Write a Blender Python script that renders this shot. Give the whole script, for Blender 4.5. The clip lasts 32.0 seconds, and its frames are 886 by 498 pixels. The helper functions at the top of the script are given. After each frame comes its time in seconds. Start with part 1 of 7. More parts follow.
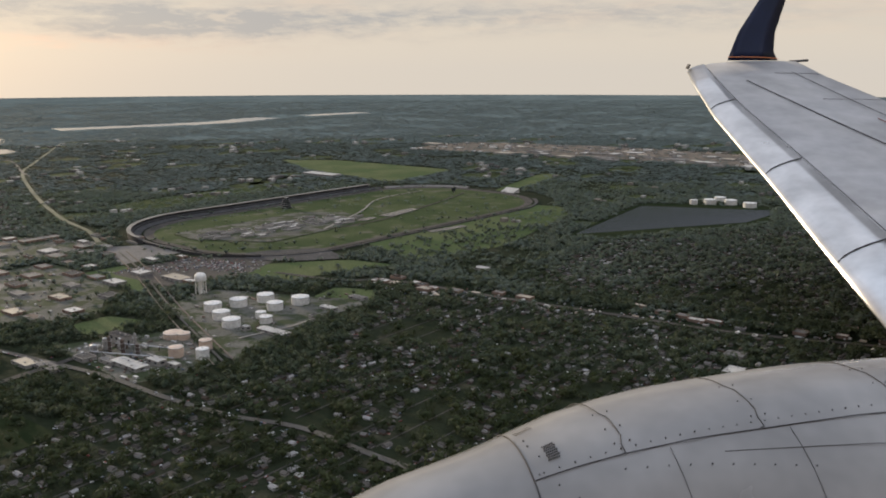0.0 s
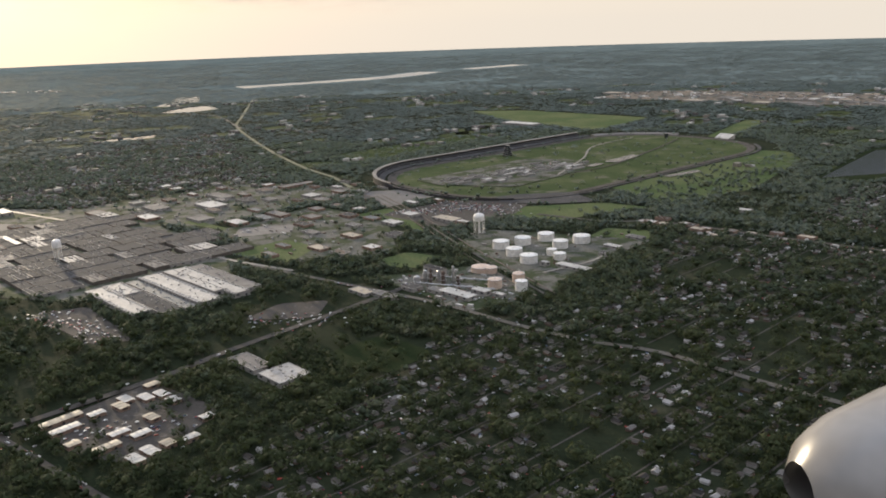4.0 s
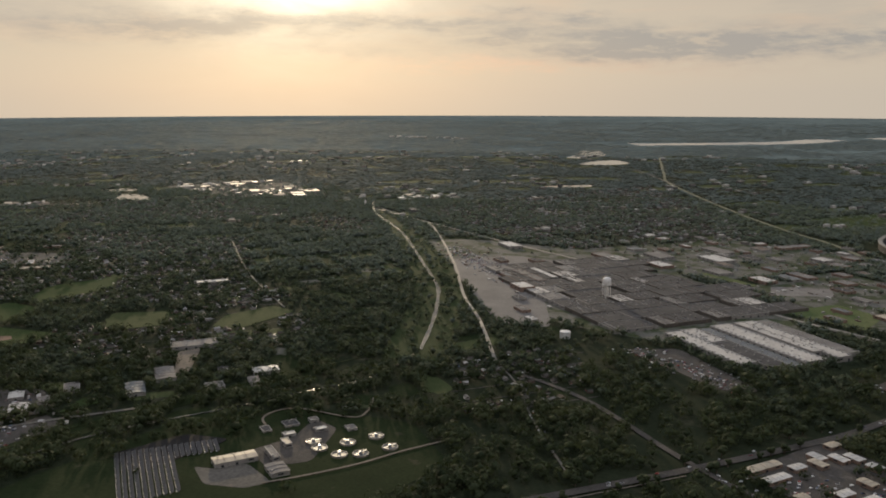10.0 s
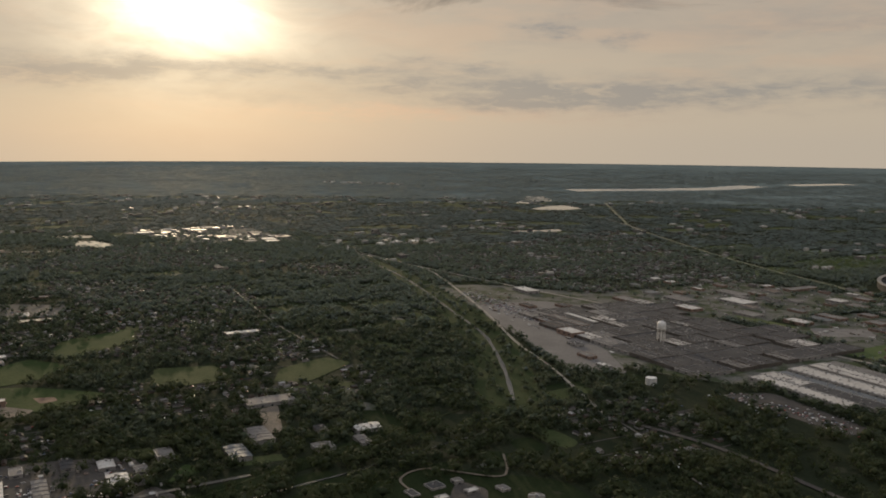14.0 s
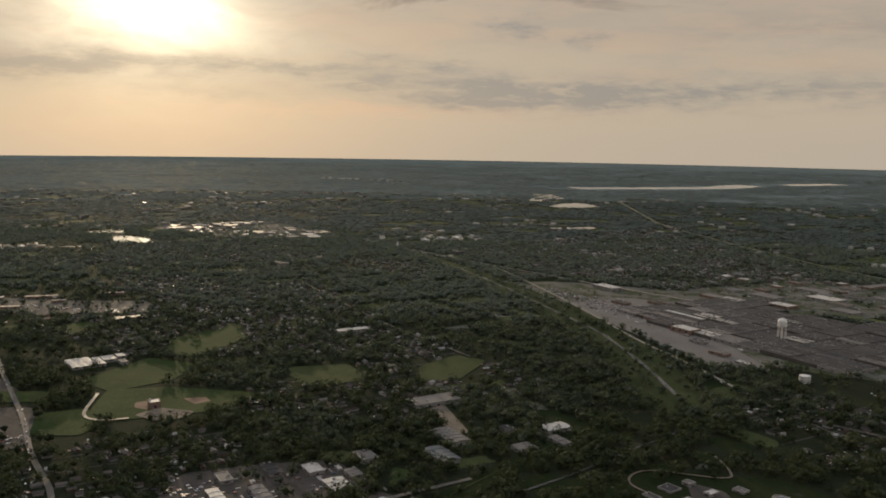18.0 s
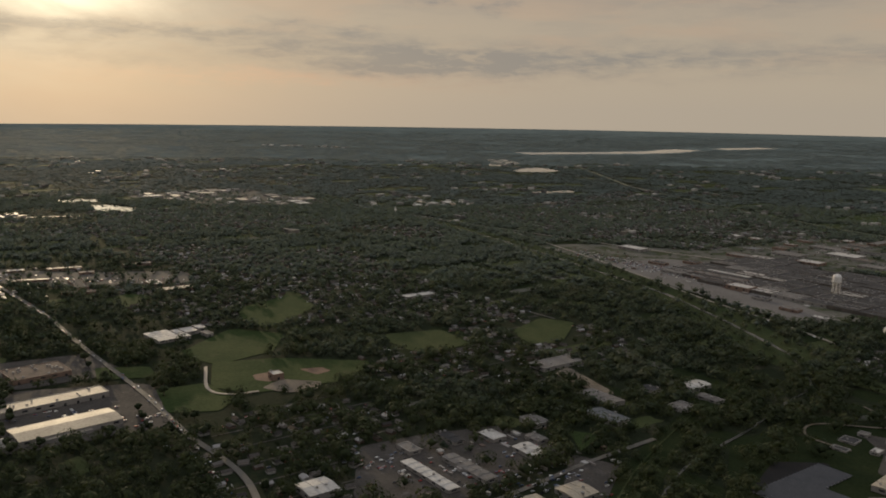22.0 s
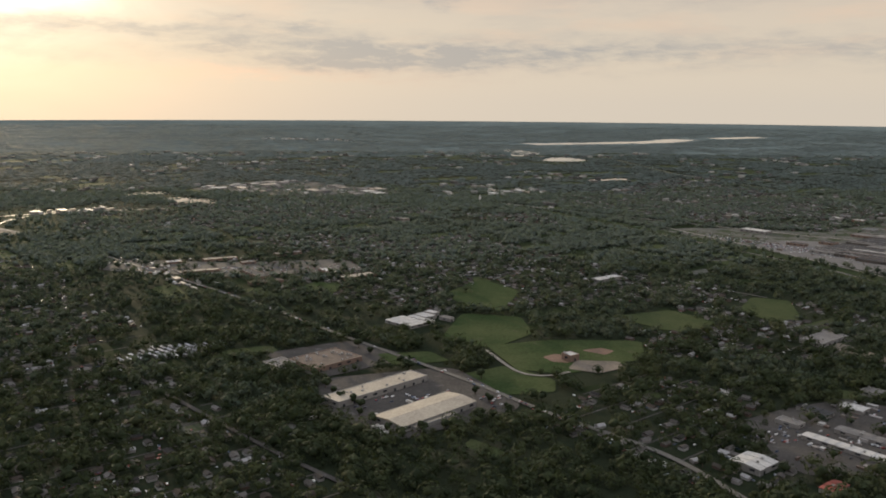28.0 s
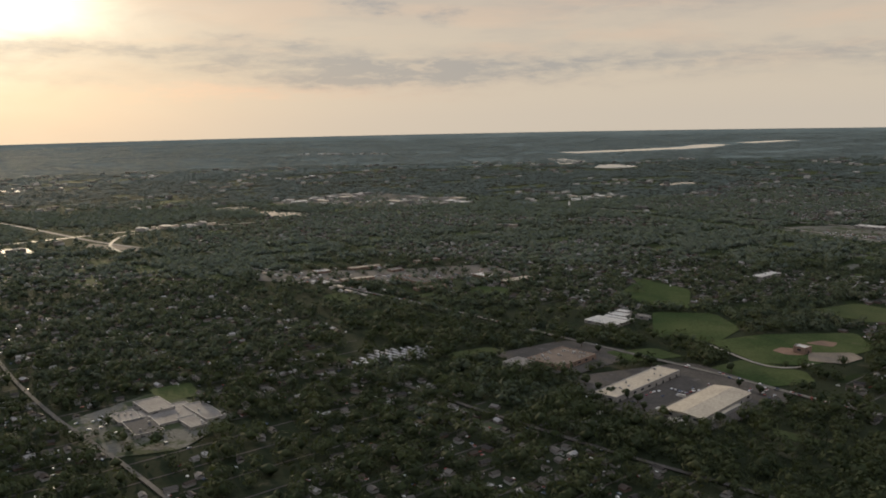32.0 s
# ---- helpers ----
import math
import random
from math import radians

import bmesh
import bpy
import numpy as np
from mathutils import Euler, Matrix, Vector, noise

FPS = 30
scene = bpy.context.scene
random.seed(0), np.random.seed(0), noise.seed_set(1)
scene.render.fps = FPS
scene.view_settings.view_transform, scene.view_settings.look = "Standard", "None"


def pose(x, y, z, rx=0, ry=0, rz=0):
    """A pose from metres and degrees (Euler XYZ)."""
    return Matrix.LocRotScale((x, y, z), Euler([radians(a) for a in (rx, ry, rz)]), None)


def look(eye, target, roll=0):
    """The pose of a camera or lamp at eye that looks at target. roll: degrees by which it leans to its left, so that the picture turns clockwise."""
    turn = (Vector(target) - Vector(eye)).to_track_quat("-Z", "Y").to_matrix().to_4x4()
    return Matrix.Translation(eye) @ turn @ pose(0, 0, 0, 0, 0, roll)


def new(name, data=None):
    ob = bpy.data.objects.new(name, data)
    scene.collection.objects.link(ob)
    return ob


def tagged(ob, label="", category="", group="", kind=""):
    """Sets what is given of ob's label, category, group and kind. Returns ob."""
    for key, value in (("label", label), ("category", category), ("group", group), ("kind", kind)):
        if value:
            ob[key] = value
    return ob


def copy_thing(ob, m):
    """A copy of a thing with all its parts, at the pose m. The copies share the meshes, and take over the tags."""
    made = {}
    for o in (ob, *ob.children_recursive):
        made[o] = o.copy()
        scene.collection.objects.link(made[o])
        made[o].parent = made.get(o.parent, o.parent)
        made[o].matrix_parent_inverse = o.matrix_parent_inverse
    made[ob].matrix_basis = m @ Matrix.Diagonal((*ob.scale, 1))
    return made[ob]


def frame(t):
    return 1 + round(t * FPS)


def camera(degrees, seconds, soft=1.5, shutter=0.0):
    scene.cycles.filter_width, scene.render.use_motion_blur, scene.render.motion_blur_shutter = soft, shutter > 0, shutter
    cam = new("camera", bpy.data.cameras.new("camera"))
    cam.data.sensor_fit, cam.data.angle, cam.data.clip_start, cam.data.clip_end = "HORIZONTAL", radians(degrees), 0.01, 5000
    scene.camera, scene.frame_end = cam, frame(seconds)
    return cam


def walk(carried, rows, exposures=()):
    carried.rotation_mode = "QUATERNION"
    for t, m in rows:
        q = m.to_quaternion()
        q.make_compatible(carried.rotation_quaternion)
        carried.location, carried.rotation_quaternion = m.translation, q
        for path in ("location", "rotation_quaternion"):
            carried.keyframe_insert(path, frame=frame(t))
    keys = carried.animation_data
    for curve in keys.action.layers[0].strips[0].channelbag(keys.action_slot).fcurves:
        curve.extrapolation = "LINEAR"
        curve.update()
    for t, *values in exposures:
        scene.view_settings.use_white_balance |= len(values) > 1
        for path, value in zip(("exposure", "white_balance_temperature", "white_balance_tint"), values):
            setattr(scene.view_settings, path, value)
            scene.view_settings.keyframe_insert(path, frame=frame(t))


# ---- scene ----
cam = camera(54.3, 32.0, soft=1.85)
# The land is laid out at a quarter of its size, so that the far lakes and the horizon stay within the lens's reach.
METRES, EYE, TILT, LEAN, TURN = 652.0, 118.9, -11.84, 0.18, 0.0
ROWS = [
    (0.0, 0.0, 0.0, 0.0, 0.0, 0.0, -0.0),
    (0.5, -0.0151, -0.0037, -0.0011, -0.31, 1.5, -0.48),
    (1.0, -0.031, -0.0073, -0.0028, -0.47, 2.64, -1.09),
    (1.5, -0.0462, -0.0119, -0.0043, -0.34, 2.35, -1.06),
    (2.0, -0.0611, -0.0163, -0.0058, 0.28, 0.86, -0.72),
    (2.5, -0.0749, -0.021, -0.0068, 1.6, -0.93, 0.06),
    (4.5, -0.1351, -0.0355, -0.0141, 12.24, -3.07, -0.56),
    (5.0, -0.1492, -0.0392, -0.0152, 16.5, -2.28, -1.53),
    (5.5, -0.1643, -0.0425, -0.0163, 19.76, -2.34, -2.87),
    (6.0, -0.1797, -0.0484, -0.0177, 22.43, -3.16, -3.88),
    (6.5, -0.1952, -0.0512, -0.0194, 24.41, -4.07, -3.63),
    (7.0, -0.2094, -0.0548, -0.0209, 28.03, -4.43, -2.44),
    (7.5, -0.2243, -0.0589, -0.0224, 30.59, -3.7, -2.81),
    (8.0, -0.2395, -0.0627, -0.0235, 30.59, -1.85, -5.35),
    (8.5, -0.256, -0.066, -0.0254, 32.21, -0.2, -6.69),
    (9.0, -0.2716, -0.0689, -0.0264, 32.76, -0.03, -7.12),
    (9.5, -0.2848, -0.0732, -0.0275, 31.33, -0.09, -6.58),
    (10.0, -0.2999, -0.078, -0.0294, 29.7, -0.17, -6.12),
    (10.5, -0.3153, -0.0822, -0.0315, 29.41, 0.14, -5.32),
    (11.0, -0.3303, -0.0862, -0.033, 29.36, 0.31, -5.09),
    (11.5, -0.3454, -0.0898, -0.0347, 28.91, 0.17, -5.29),
    (12.0, -0.3596, -0.0931, -0.0361, 28.46, 0.53, -5.14),
    (12.5, -0.3745, -0.0971, -0.0376, 27.78, 1.09, -4.91),
    (13.0, -0.3898, -0.102, -0.0391, 26.4, 1.95, -4.9),
    (13.5, -0.4054, -0.1051, -0.0404, 24.65, 3.28, -5.48),
    (14.0, -0.4207, -0.1086, -0.0419, 23.27, 3.54, -5.38),
    (14.5, -0.4344, -0.1122, -0.0437, 22.27, 2.79, -5.23),
    (16.5, -0.4948, -0.1301, -0.0498, 21.12, 2.22, -5.22),
    (17.0, -0.5098, -0.1333, -0.0516, 21.53, 2.7, -5.06),
    (17.5, -0.5256, -0.1359, -0.0532, 21.4, 3.3, -5.26),
    (18.0, -0.5424, -0.1388, -0.055, 20.94, 3.64, -5.49),
    (18.5, -0.5574, -0.1429, -0.0566, 20.05, 4.08, -5.35),
    (19.0, -0.5716, -0.1458, -0.0582, 18.6, 5.11, -5.64),
    (19.5, -0.5873, -0.1488, -0.0598, 17.18, 6.15, -5.82),
    (20.0, -0.6038, -0.1511, -0.0617, 16.42, 6.86, -5.49),
    (20.5, -0.6192, -0.1547, -0.0635, 16.08, 6.11, -4.92),
    (21.0, -0.6345, -0.1579, -0.0651, 15.76, 4.72, -4.5),
    (21.5, -0.6486, -0.1612, -0.067, 15.42, 3.51, -4.2),
    (22.0, -0.6639, -0.1637, -0.0686, 15.17, 1.99, -4.28),
    (22.5, -0.6801, -0.167, -0.0709, 15.09, 1.66, -3.93),
    (23.0, -0.6951, -0.1713, -0.0724, 14.81, 1.74, -3.78),
    (23.5, -0.7106, -0.1737, -0.0744, 14.59, 1.35, -3.71),
    (24.0, -0.7247, -0.1768, -0.0761, 14.54, 0.45, -3.97),
    (24.5, -0.74, -0.1793, -0.0779, 14.14, -0.17, -4.39),
    (25.0, -0.756, -0.1824, -0.0798, 13.58, -0.21, -4.05),
    (25.5, -0.7712, -0.1857, -0.0814, 13.31, -0.24, -3.46),
    (26.0, -0.7851, -0.1896, -0.0828, 13.33, 0.07, -2.96),
    (26.5, -0.8004, -0.1918, -0.0843, 13.37, 0.8, -2.78),
    (28.5, -0.8608, -0.2044, -0.0909, 11.73, 1.99, -3.14),
    (29.0, -0.8754, -0.2088, -0.0927, 11.94, 2.16, -2.54),
    (29.5, -0.8918, -0.2106, -0.0945, 12.03, 2.19, -2.17),
    (30.0, -0.9067, -0.2133, -0.096, 12.12, 2.56, -1.8),
    (30.5, -0.9215, -0.2166, -0.0978, 12.37, 2.76, -1.65),
    (31.0, -0.9354, -0.2188, -0.0993, 12.54, 2.95, -1.53),
    (31.5, -0.9502, -0.2226, -0.1008, 12.41, 2.8, -1.88),
    (32.0, -0.9659, -0.2263, -0.1025, 12.39, 2.72, -1.71),
]
walk(cam, [(t, pose(0, 0, EYE, TILT, LEAN, TURN) @ pose(METRES * x, METRES * y, METRES * z, 90 + pitch, roll, yaw)) for t, x, y, z, yaw, pitch, roll in ROWS],
     [(0.0, 0.35, 5800, 10), (1.0, 0.28, 5850, 10), (2.5, 0.1, 5850, 10), (4.7, 0.84, 5850, 10), (5.0, 0.82, 5850, 10), (6.0, 0.42, 5950, 10), (8.0, 0.45, 5950, 10), (9.0, -0.05, 6050, 10), (11.0, 0.05, 6100, 10), (13.0, 0.07, 6150, 10), (14.0, -0.25, 6300, 10), (14.5, -0.28, 6350, 10), (17.0, -0.3, 6400, 10), (20.0, -0.15, 6350, 10), (22.0, -0.45, 6400, 10), (23.0, -0.1, 6250, 10), (24.0, -0.03, 6250, 10), (25.0, 0.36, 6100, 10), (26.0, 0.44, 6050, 10), (26.5, 0.35, 6050, 10), (29.0, 0.25, 6050, 10), (32.0, 0.1, 6100, 10)])

# ---------------------------------------------------------------- world and sun
SUN_AZ, SUN_EL = -40.0, 9.5
SUN = Vector((math.sin(radians(SUN_AZ)) * math.cos(radians(SUN_EL)), math.cos(radians(SUN_AZ)) * math.cos(radians(SUN_EL)), math.sin(radians(SUN_EL))))


class Nodes:
    """A short way to lay and join shader nodes."""

    def __init__(self, tree):
        self.t = tree
        self.t.nodes.clear()

    def put(self, value, socket):
        if isinstance(value, bpy.types.NodeSocket):
            self.t.links.new(value, socket)
        elif value is not None:
            if socket.type == "RGBA" and not isinstance(value, (int, float)) and len(value) == 3:
                value = (*value, 1)
            socket.default_value = value

    def math(self, op, a, b=0.0, clamp=False):
        n = self.t.nodes.new("ShaderNodeMath")
        n.operation, n.use_clamp = op, clamp
        self.put(a, n.inputs[0])
        self.put(b, n.inputs[1])
        return n.outputs[0]

    def vec(self, op, a, b=(0, 0, 0)):
        n = self.t.nodes.new("ShaderNodeVectorMath")
        n.operation = op
        self.put(a, n.inputs[0])
        self.put(b, n.inputs[1])
        return n.outputs["Value"] if op in ("DOT_PRODUCT", "LENGTH") else n.outputs[0]

    def mix(self, f, a, b, blend="MIX"):
        n = self.t.nodes.new("ShaderNodeMix")
        n.data_type, n.blend_type = "RGBA", blend
        self.put(f, n.inputs[0])
        self.put(a, n.inputs[6])
        self.put(b, n.inputs[7])
        return n.outputs[2]

    def noise(self, vector, scale, detail=3.0, rough=0.55, distortion=0.0):
        n = self.t.nodes.new("ShaderNodeTexNoise")
        self.put(vector, n.inputs["Vector"])
        n.inputs["Scale"].default_value, n.inputs["Detail"].default_value = scale, detail
        n.inputs["Roughness"].default_value, n.inputs["Distortion"].default_value = rough, distortion
        return n.outputs["Fac"]

    def voronoi(self, vector, scale, feature="F1"):
        n = self.t.nodes.new("ShaderNodeTexVoronoi")
        n.feature = feature
        self.put(vector, n.inputs["Vector"])
        n.inputs["Scale"].default_value = scale
        return n

    def ramp(self, f, stops):
        n = self.t.nodes.new("ShaderNodeValToRGB")
        e = n.color_ramp.elements
        while len(e) < len(stops):
            e.new(0.5)
        for el, (p, c) in zip(e, stops):
            el.position, el.color = p, (*c, 1) if not isinstance(c, (int, float)) else (c, c, c, 1)
        self.put(f, n.inputs[0])
        return n.outputs[0]


def make_world():
    world = bpy.data.worlds.new("evening_sky")
    world.use_nodes = True
    scene.world = world
    n = Nodes(world.node_tree)
    way = n.vec("NORMALIZE", n.t.nodes.new("ShaderNodeTexCoord").outputs["Generated"])
    xyz = n.t.nodes.new("ShaderNodeSeparateXYZ")
    n.put(way, xyz.inputs[0])
    up = n.math("MAXIMUM", xyz.outputs[2], 0.0)
    # the veil of cloud, paler and warmer towards the horizon
    veil = n.ramp(up, [(0.0, (0.56, 0.475, 0.37)), (0.05, (0.59, 0.485, 0.36)), (0.12, (0.55, 0.445, 0.335)), (0.24, (0.43, 0.365, 0.305)), (0.42, (0.55, 0.56, 0.59)), (1.0, (0.88, 0.93, 1.02))])
    deck = n.t.nodes.new("ShaderNodeCombineXYZ")
    low = n.math("ADD", up, 0.075)
    n.put(n.math("DIVIDE", xyz.outputs[0], low), deck.inputs[0])
    n.put(n.math("DIVIDE", xyz.outputs[1], low), deck.inputs[1])
    streak = n.noise(n.vec("ADD", deck.outputs[0], (3.1, 1.7, 0.0)), 0.5, 8.0, 0.6, 0.5)
    bands = n.noise(n.vec("MULTIPLY", way, (2.4, 2.4, 12.0)), 2.2, 9.0, 0.6, 0.25)
    cloud = n.ramp(n.math("ADD", n.math("MULTIPLY", streak, 0.35), n.math("MULTIPLY", bands, 0.65)), [(0.46, 0.0), (0.56, 1.0)])
    high = n.ramp(up, [(0.025, 0.0), (0.075, 0.8), (0.14, 1.0)])
    grey = n.mix(n.math("MULTIPLY", n.math("MULTIPLY", cloud, high), 0.34), veil, (0.42, 0.365, 0.305))
    warm = n.ramp(n.noise(deck.outputs[0], 0.75, 6.0, 0.6, 0.3), [(0.47, 0.0), (0.6, 1.0)])
    grey = n.mix(n.math("MULTIPLY", n.math("MULTIPLY", warm, high), 0.45), grey, (0.66, 0.46, 0.315))
    # single cloud banks, by bearing and height in degrees, with frayed edges
    ragged = n.vec("MULTIPLY", way, (1.0, 1.0, 3.2))
    bearing = n.math("ADD", n.math("MULTIPLY", n.math("ARCTAN2", xyz.outputs[0], xyz.outputs[1]), 57.2958), n.math("MULTIPLY", n.math("SUBTRACT", n.noise(ragged, 16.0, 5.0, 0.6), 0.5), 9.0))
    height = n.math("ADD", n.math("MULTIPLY", n.math("ARCSINE", xyz.outputs[2]), 57.2958), n.math("MULTIPLY", n.math("SUBTRACT", n.noise(n.vec("ADD", ragged, (4.0, 2.0, 1.0)), 13.0, 6.0, 0.62), 0.5), 2.6))
    wisps = n.ramp(n.noise(n.vec("MULTIPLY", way, (1.0, 1.0, 5.0)), 24.0, 6.0, 0.65, 0.4), [(0.36, 0.3), (0.62, 1.15)])

    def bank(az, el, wide, tall, weight):
        a = n.math("POWER", n.math("MULTIPLY", n.math("SUBTRACT", bearing, az), 1.0 / wide), 2.0)
        e = n.math("POWER", n.math("MULTIPLY", n.math("SUBTRACT", height, el), 1.0 / tall), 2.0)
        return n.math("MULTIPLY", n.math("POWER", 2.718, n.math("MULTIPLY", n.math("ADD", a, e), -1.0)), weight)

    banks = 0.0
    for row in ((-47, 4.0, 9, 0.75, 1.15), (-33, 4.4, 8, 0.4, 0.75), (-26.5, 3.5, 4, 0.6, 0.75), (-18, 2.8, 7, 0.9, 0.95), (-9, 2.9, 7, 1.0, 0.8), (0, 3.3, 7, 0.7, 0.45),
                (-17.1, 7.2, 1.7, 0.45, 1.1), (-12.4, 6.4, 1.1, 0.35, 0.6), (-25.8, 5.1, 1.6, 0.35, 0.6), (-22.0, 4.4, 2.2, 0.4, 0.55), (-38, 2.6, 6, 0.4, 0.35), (13, 3.3, 10, 0.8, 0.55), (3, 6.8, 9, 0.9, 0.45)):
        banks = n.math("ADD", banks, bank(*row))
    glowing = bank(-27, 1.75, 13, 0.6, 0.85)
    grey = n.mix(n.math("MULTIPLY", glowing, wisps, True), grey, (0.70, 0.49, 0.345))
    grey = n.mix(n.math("MINIMUM", n.math("MULTIPLY", banks, wisps), 0.85), grey, (0.33, 0.305, 0.28))
    # the heavy deck overhead
    heavy = n.ramp(n.math("ADD", up, n.math("MULTIPLY", n.noise(deck.outputs[0], 0.9, 8.0, 0.65, 0.5), 0.24)), [(0.283, 0.0), (0.325, 0.88), (0.43, 0.9), (0.57, 0.0)])
    grey = n.mix(heavy, grey, (0.12, 0.105, 0.098))
    near = n.math("MAXIMUM", n.vec("DOT_PRODUCT", way, tuple(SUN)), 0.0)
    glow = n.math("ADD", n.math("MULTIPLY", n.math("POWER", near, 20.0), 0.06),
                  n.math("ADD", n.math("MULTIPLY", n.math("POWER", near, 110.0), 0.4), n.math("MULTIPLY", n.math("POWER", near, 330.0), 1.5)))
    glow = n.math("MULTIPLY", glow, n.ramp(n.noise(n.vec("MULTIPLY", way, (1.0, 1.0, 2.6)), 9.0, 6.0, 0.6, 0.6), [(0.3, 0.5), (0.7, 1.35)]))
    glow = n.math("MULTIPLY", glow, n.ramp(up, [(0.02, 0.3), (0.05, 0.45), (0.095, 1.0)]))
    thin = n.math("SUBTRACT", 1.1, n.math("MULTIPLY", banks, 0.75, True))
    halo = n.mix(1.0, (1.0, 0.87, 0.6), n.math("MULTIPLY", glow, thin), "MULTIPLY")
    clear = n.t.nodes.new("ShaderNodeTexSky")
    clear.sky_type, clear.sun_disc = "NISHITA", False
    clear.sun_elevation, clear.sun_rotation = radians(SUN_EL), radians(SUN_AZ)
    total = n.mix(1.0, n.mix(1.0, grey, halo, "ADD"), n.mix(1.0, clear.outputs[0], (0.005, 0.005, 0.005), "MULTIPLY"), "ADD")
    back = n.t.nodes.new("ShaderNodeBackground")
    n.put(total, back.inputs[0])
    back.inputs[1].default_value = 1.0
    out = n.t.nodes.new("ShaderNodeOutputWorld")
    n.t.links.new(back.outputs[0], out.inputs[0])


make_world()
sun = new("sun", bpy.data.lights.new("sun", "SUN"))
sun.data.energy, sun.data.angle, sun.data.color = 2.9, radians(1.5), (1.0, 0.77, 0.48)
sun.matrix_world = look(SUN * 500, (0, 0, 0))

# ---------------------------------------------------------------- materials


def material(name, colour, rough=0.8, metal=0.0, second=None, scale=0.3, fine=3.0, spread=(0.35, 0.7), bump=0.0, bump_scale=4.0, island=None, own=0.0, spec=0.5, noisy=None, grain=(0.72, 1.25)):
    """colour and second are mixed by noise at two scales; island: colours taken piece by piece; own: how far object copies vary."""
    m = bpy.data.materials.new(name)
    m.use_nodes = True
    n = Nodes(m.node_tree)
    where = n.t.nodes.new("ShaderNodeNewGeometry")
    place = where.outputs["Position"]
    base = colour
    big = n.noise(place, scale, 4.0, 0.6)
    small = n.noise(place, fine, 3.0, 0.6)
    if island:
        base = n.ramp(where.outputs["Random Per Island"], [((i + 0.01) / len(island), c) for i, c in enumerate(island)])
        base.node.color_ramp.interpolation = "LINEAR" if len(island) < 4 else "CONSTANT"
    if second:
        base = n.mix(n.ramp(big, [(spread[0], 0.0), (spread[1], 1.0)]), base, second)
    shade = n.ramp(small, [(0.3, grain[0]), (0.7, grain[1])])
    base = n.mix(0.8, base, shade, "MULTIPLY")
    if noisy:
        base = n.mix(n.ramp(n.noise(place, noisy[0], 5.0, 0.65), [(noisy[1], 0.0), (noisy[2], 1.0)]), base, noisy[3])
    if own:
        info = n.t.nodes.new("ShaderNodeObjectInfo")
        base = n.mix(1.0, base, n.ramp(info.outputs["Random"], [(0.0, 1 - own), (1.0, 1 + own)]), "MULTIPLY")
    b = n.t.nodes.new("ShaderNodeBsdfPrincipled")
    n.put(base, b.inputs["Base Color"])
    n.put(n.math("ADD", rough - 0.08, n.math("MULTIPLY", big, 0.16), True), b.inputs["Roughness"])
    b.inputs["Metallic"].default_value = metal
    b.inputs["Specular IOR Level"].default_value = spec
    if bump:
        k = n.t.nodes.new("ShaderNodeBump")
        k.inputs["Strength"].default_value, k.inputs["Distance"].default_value = bump, 1.0 / bump_scale
        n.put(n.noise(place, bump_scale, 3.0, 0.6), k.inputs["Height"])
        n.t.links.new(k.outputs[0], b.inputs["Normal"])
    out = n.t.nodes.new("ShaderNodeOutputMaterial")
    n.t.links.new(b.outputs[0], out.inputs[0])
    return m


EARTH = material("scrub_and_grass", (0.026, 0.031, 0.018), 0.95, second=(0.016, 0.022, 0.012), scale=0.02, fine=0.6, noisy=(0.05, 0.58, 0.7, (0.07, 0.066, 0.043)), spec=0.02)
GRASS = material("mown_grass", (0.036, 0.054, 0.02), 0.9, second=(0.062, 0.076, 0.031), scale=0.03, fine=0.9, spec=0.02, spread=(0.42, 0.6), noisy=(0.11, 0.6, 0.74, (0.085, 0.08, 0.046)))
# brighter than GRASS: haze over the far fields is put into the colour
PASTURE = material("bright_pasture", (0.072, 0.098, 0.04), 0.9, second=(0.105, 0.12, 0.055), scale=0.02, fine=0.6, spec=0.02, spread=(0.42, 0.6), noisy=(0.06, 0.6, 0.74, (0.15, 0.14, 0.085)))
INFIELD_GRASS = material("track_infield_grass", (0.05, 0.068, 0.028), 0.9, second=(0.075, 0.09, 0.04), scale=0.025, fine=0.6, spec=0.02, spread=(0.42, 0.6), noisy=(0.05, 0.55, 0.65, (0.12, 0.115, 0.085)))
LAWN = material("dark_lawn", (0.016, 0.024, 0.01), 0.95, second=(0.026, 0.034, 0.015), scale=0.05, fine=0.9, spec=0.02, noisy=(0.12, 0.62, 0.74, (0.05, 0.048, 0.03)))
# tree shade along the canal is put into this darker grass colour
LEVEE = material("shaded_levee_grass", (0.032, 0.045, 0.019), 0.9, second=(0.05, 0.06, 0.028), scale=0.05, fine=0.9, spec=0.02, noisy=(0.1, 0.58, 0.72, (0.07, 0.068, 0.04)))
MEADOW = material("rough_meadow", (0.066, 0.076, 0.034), 0.9, second=(0.042, 0.057, 0.024), scale=0.06, fine=1.0, spec=0.02)


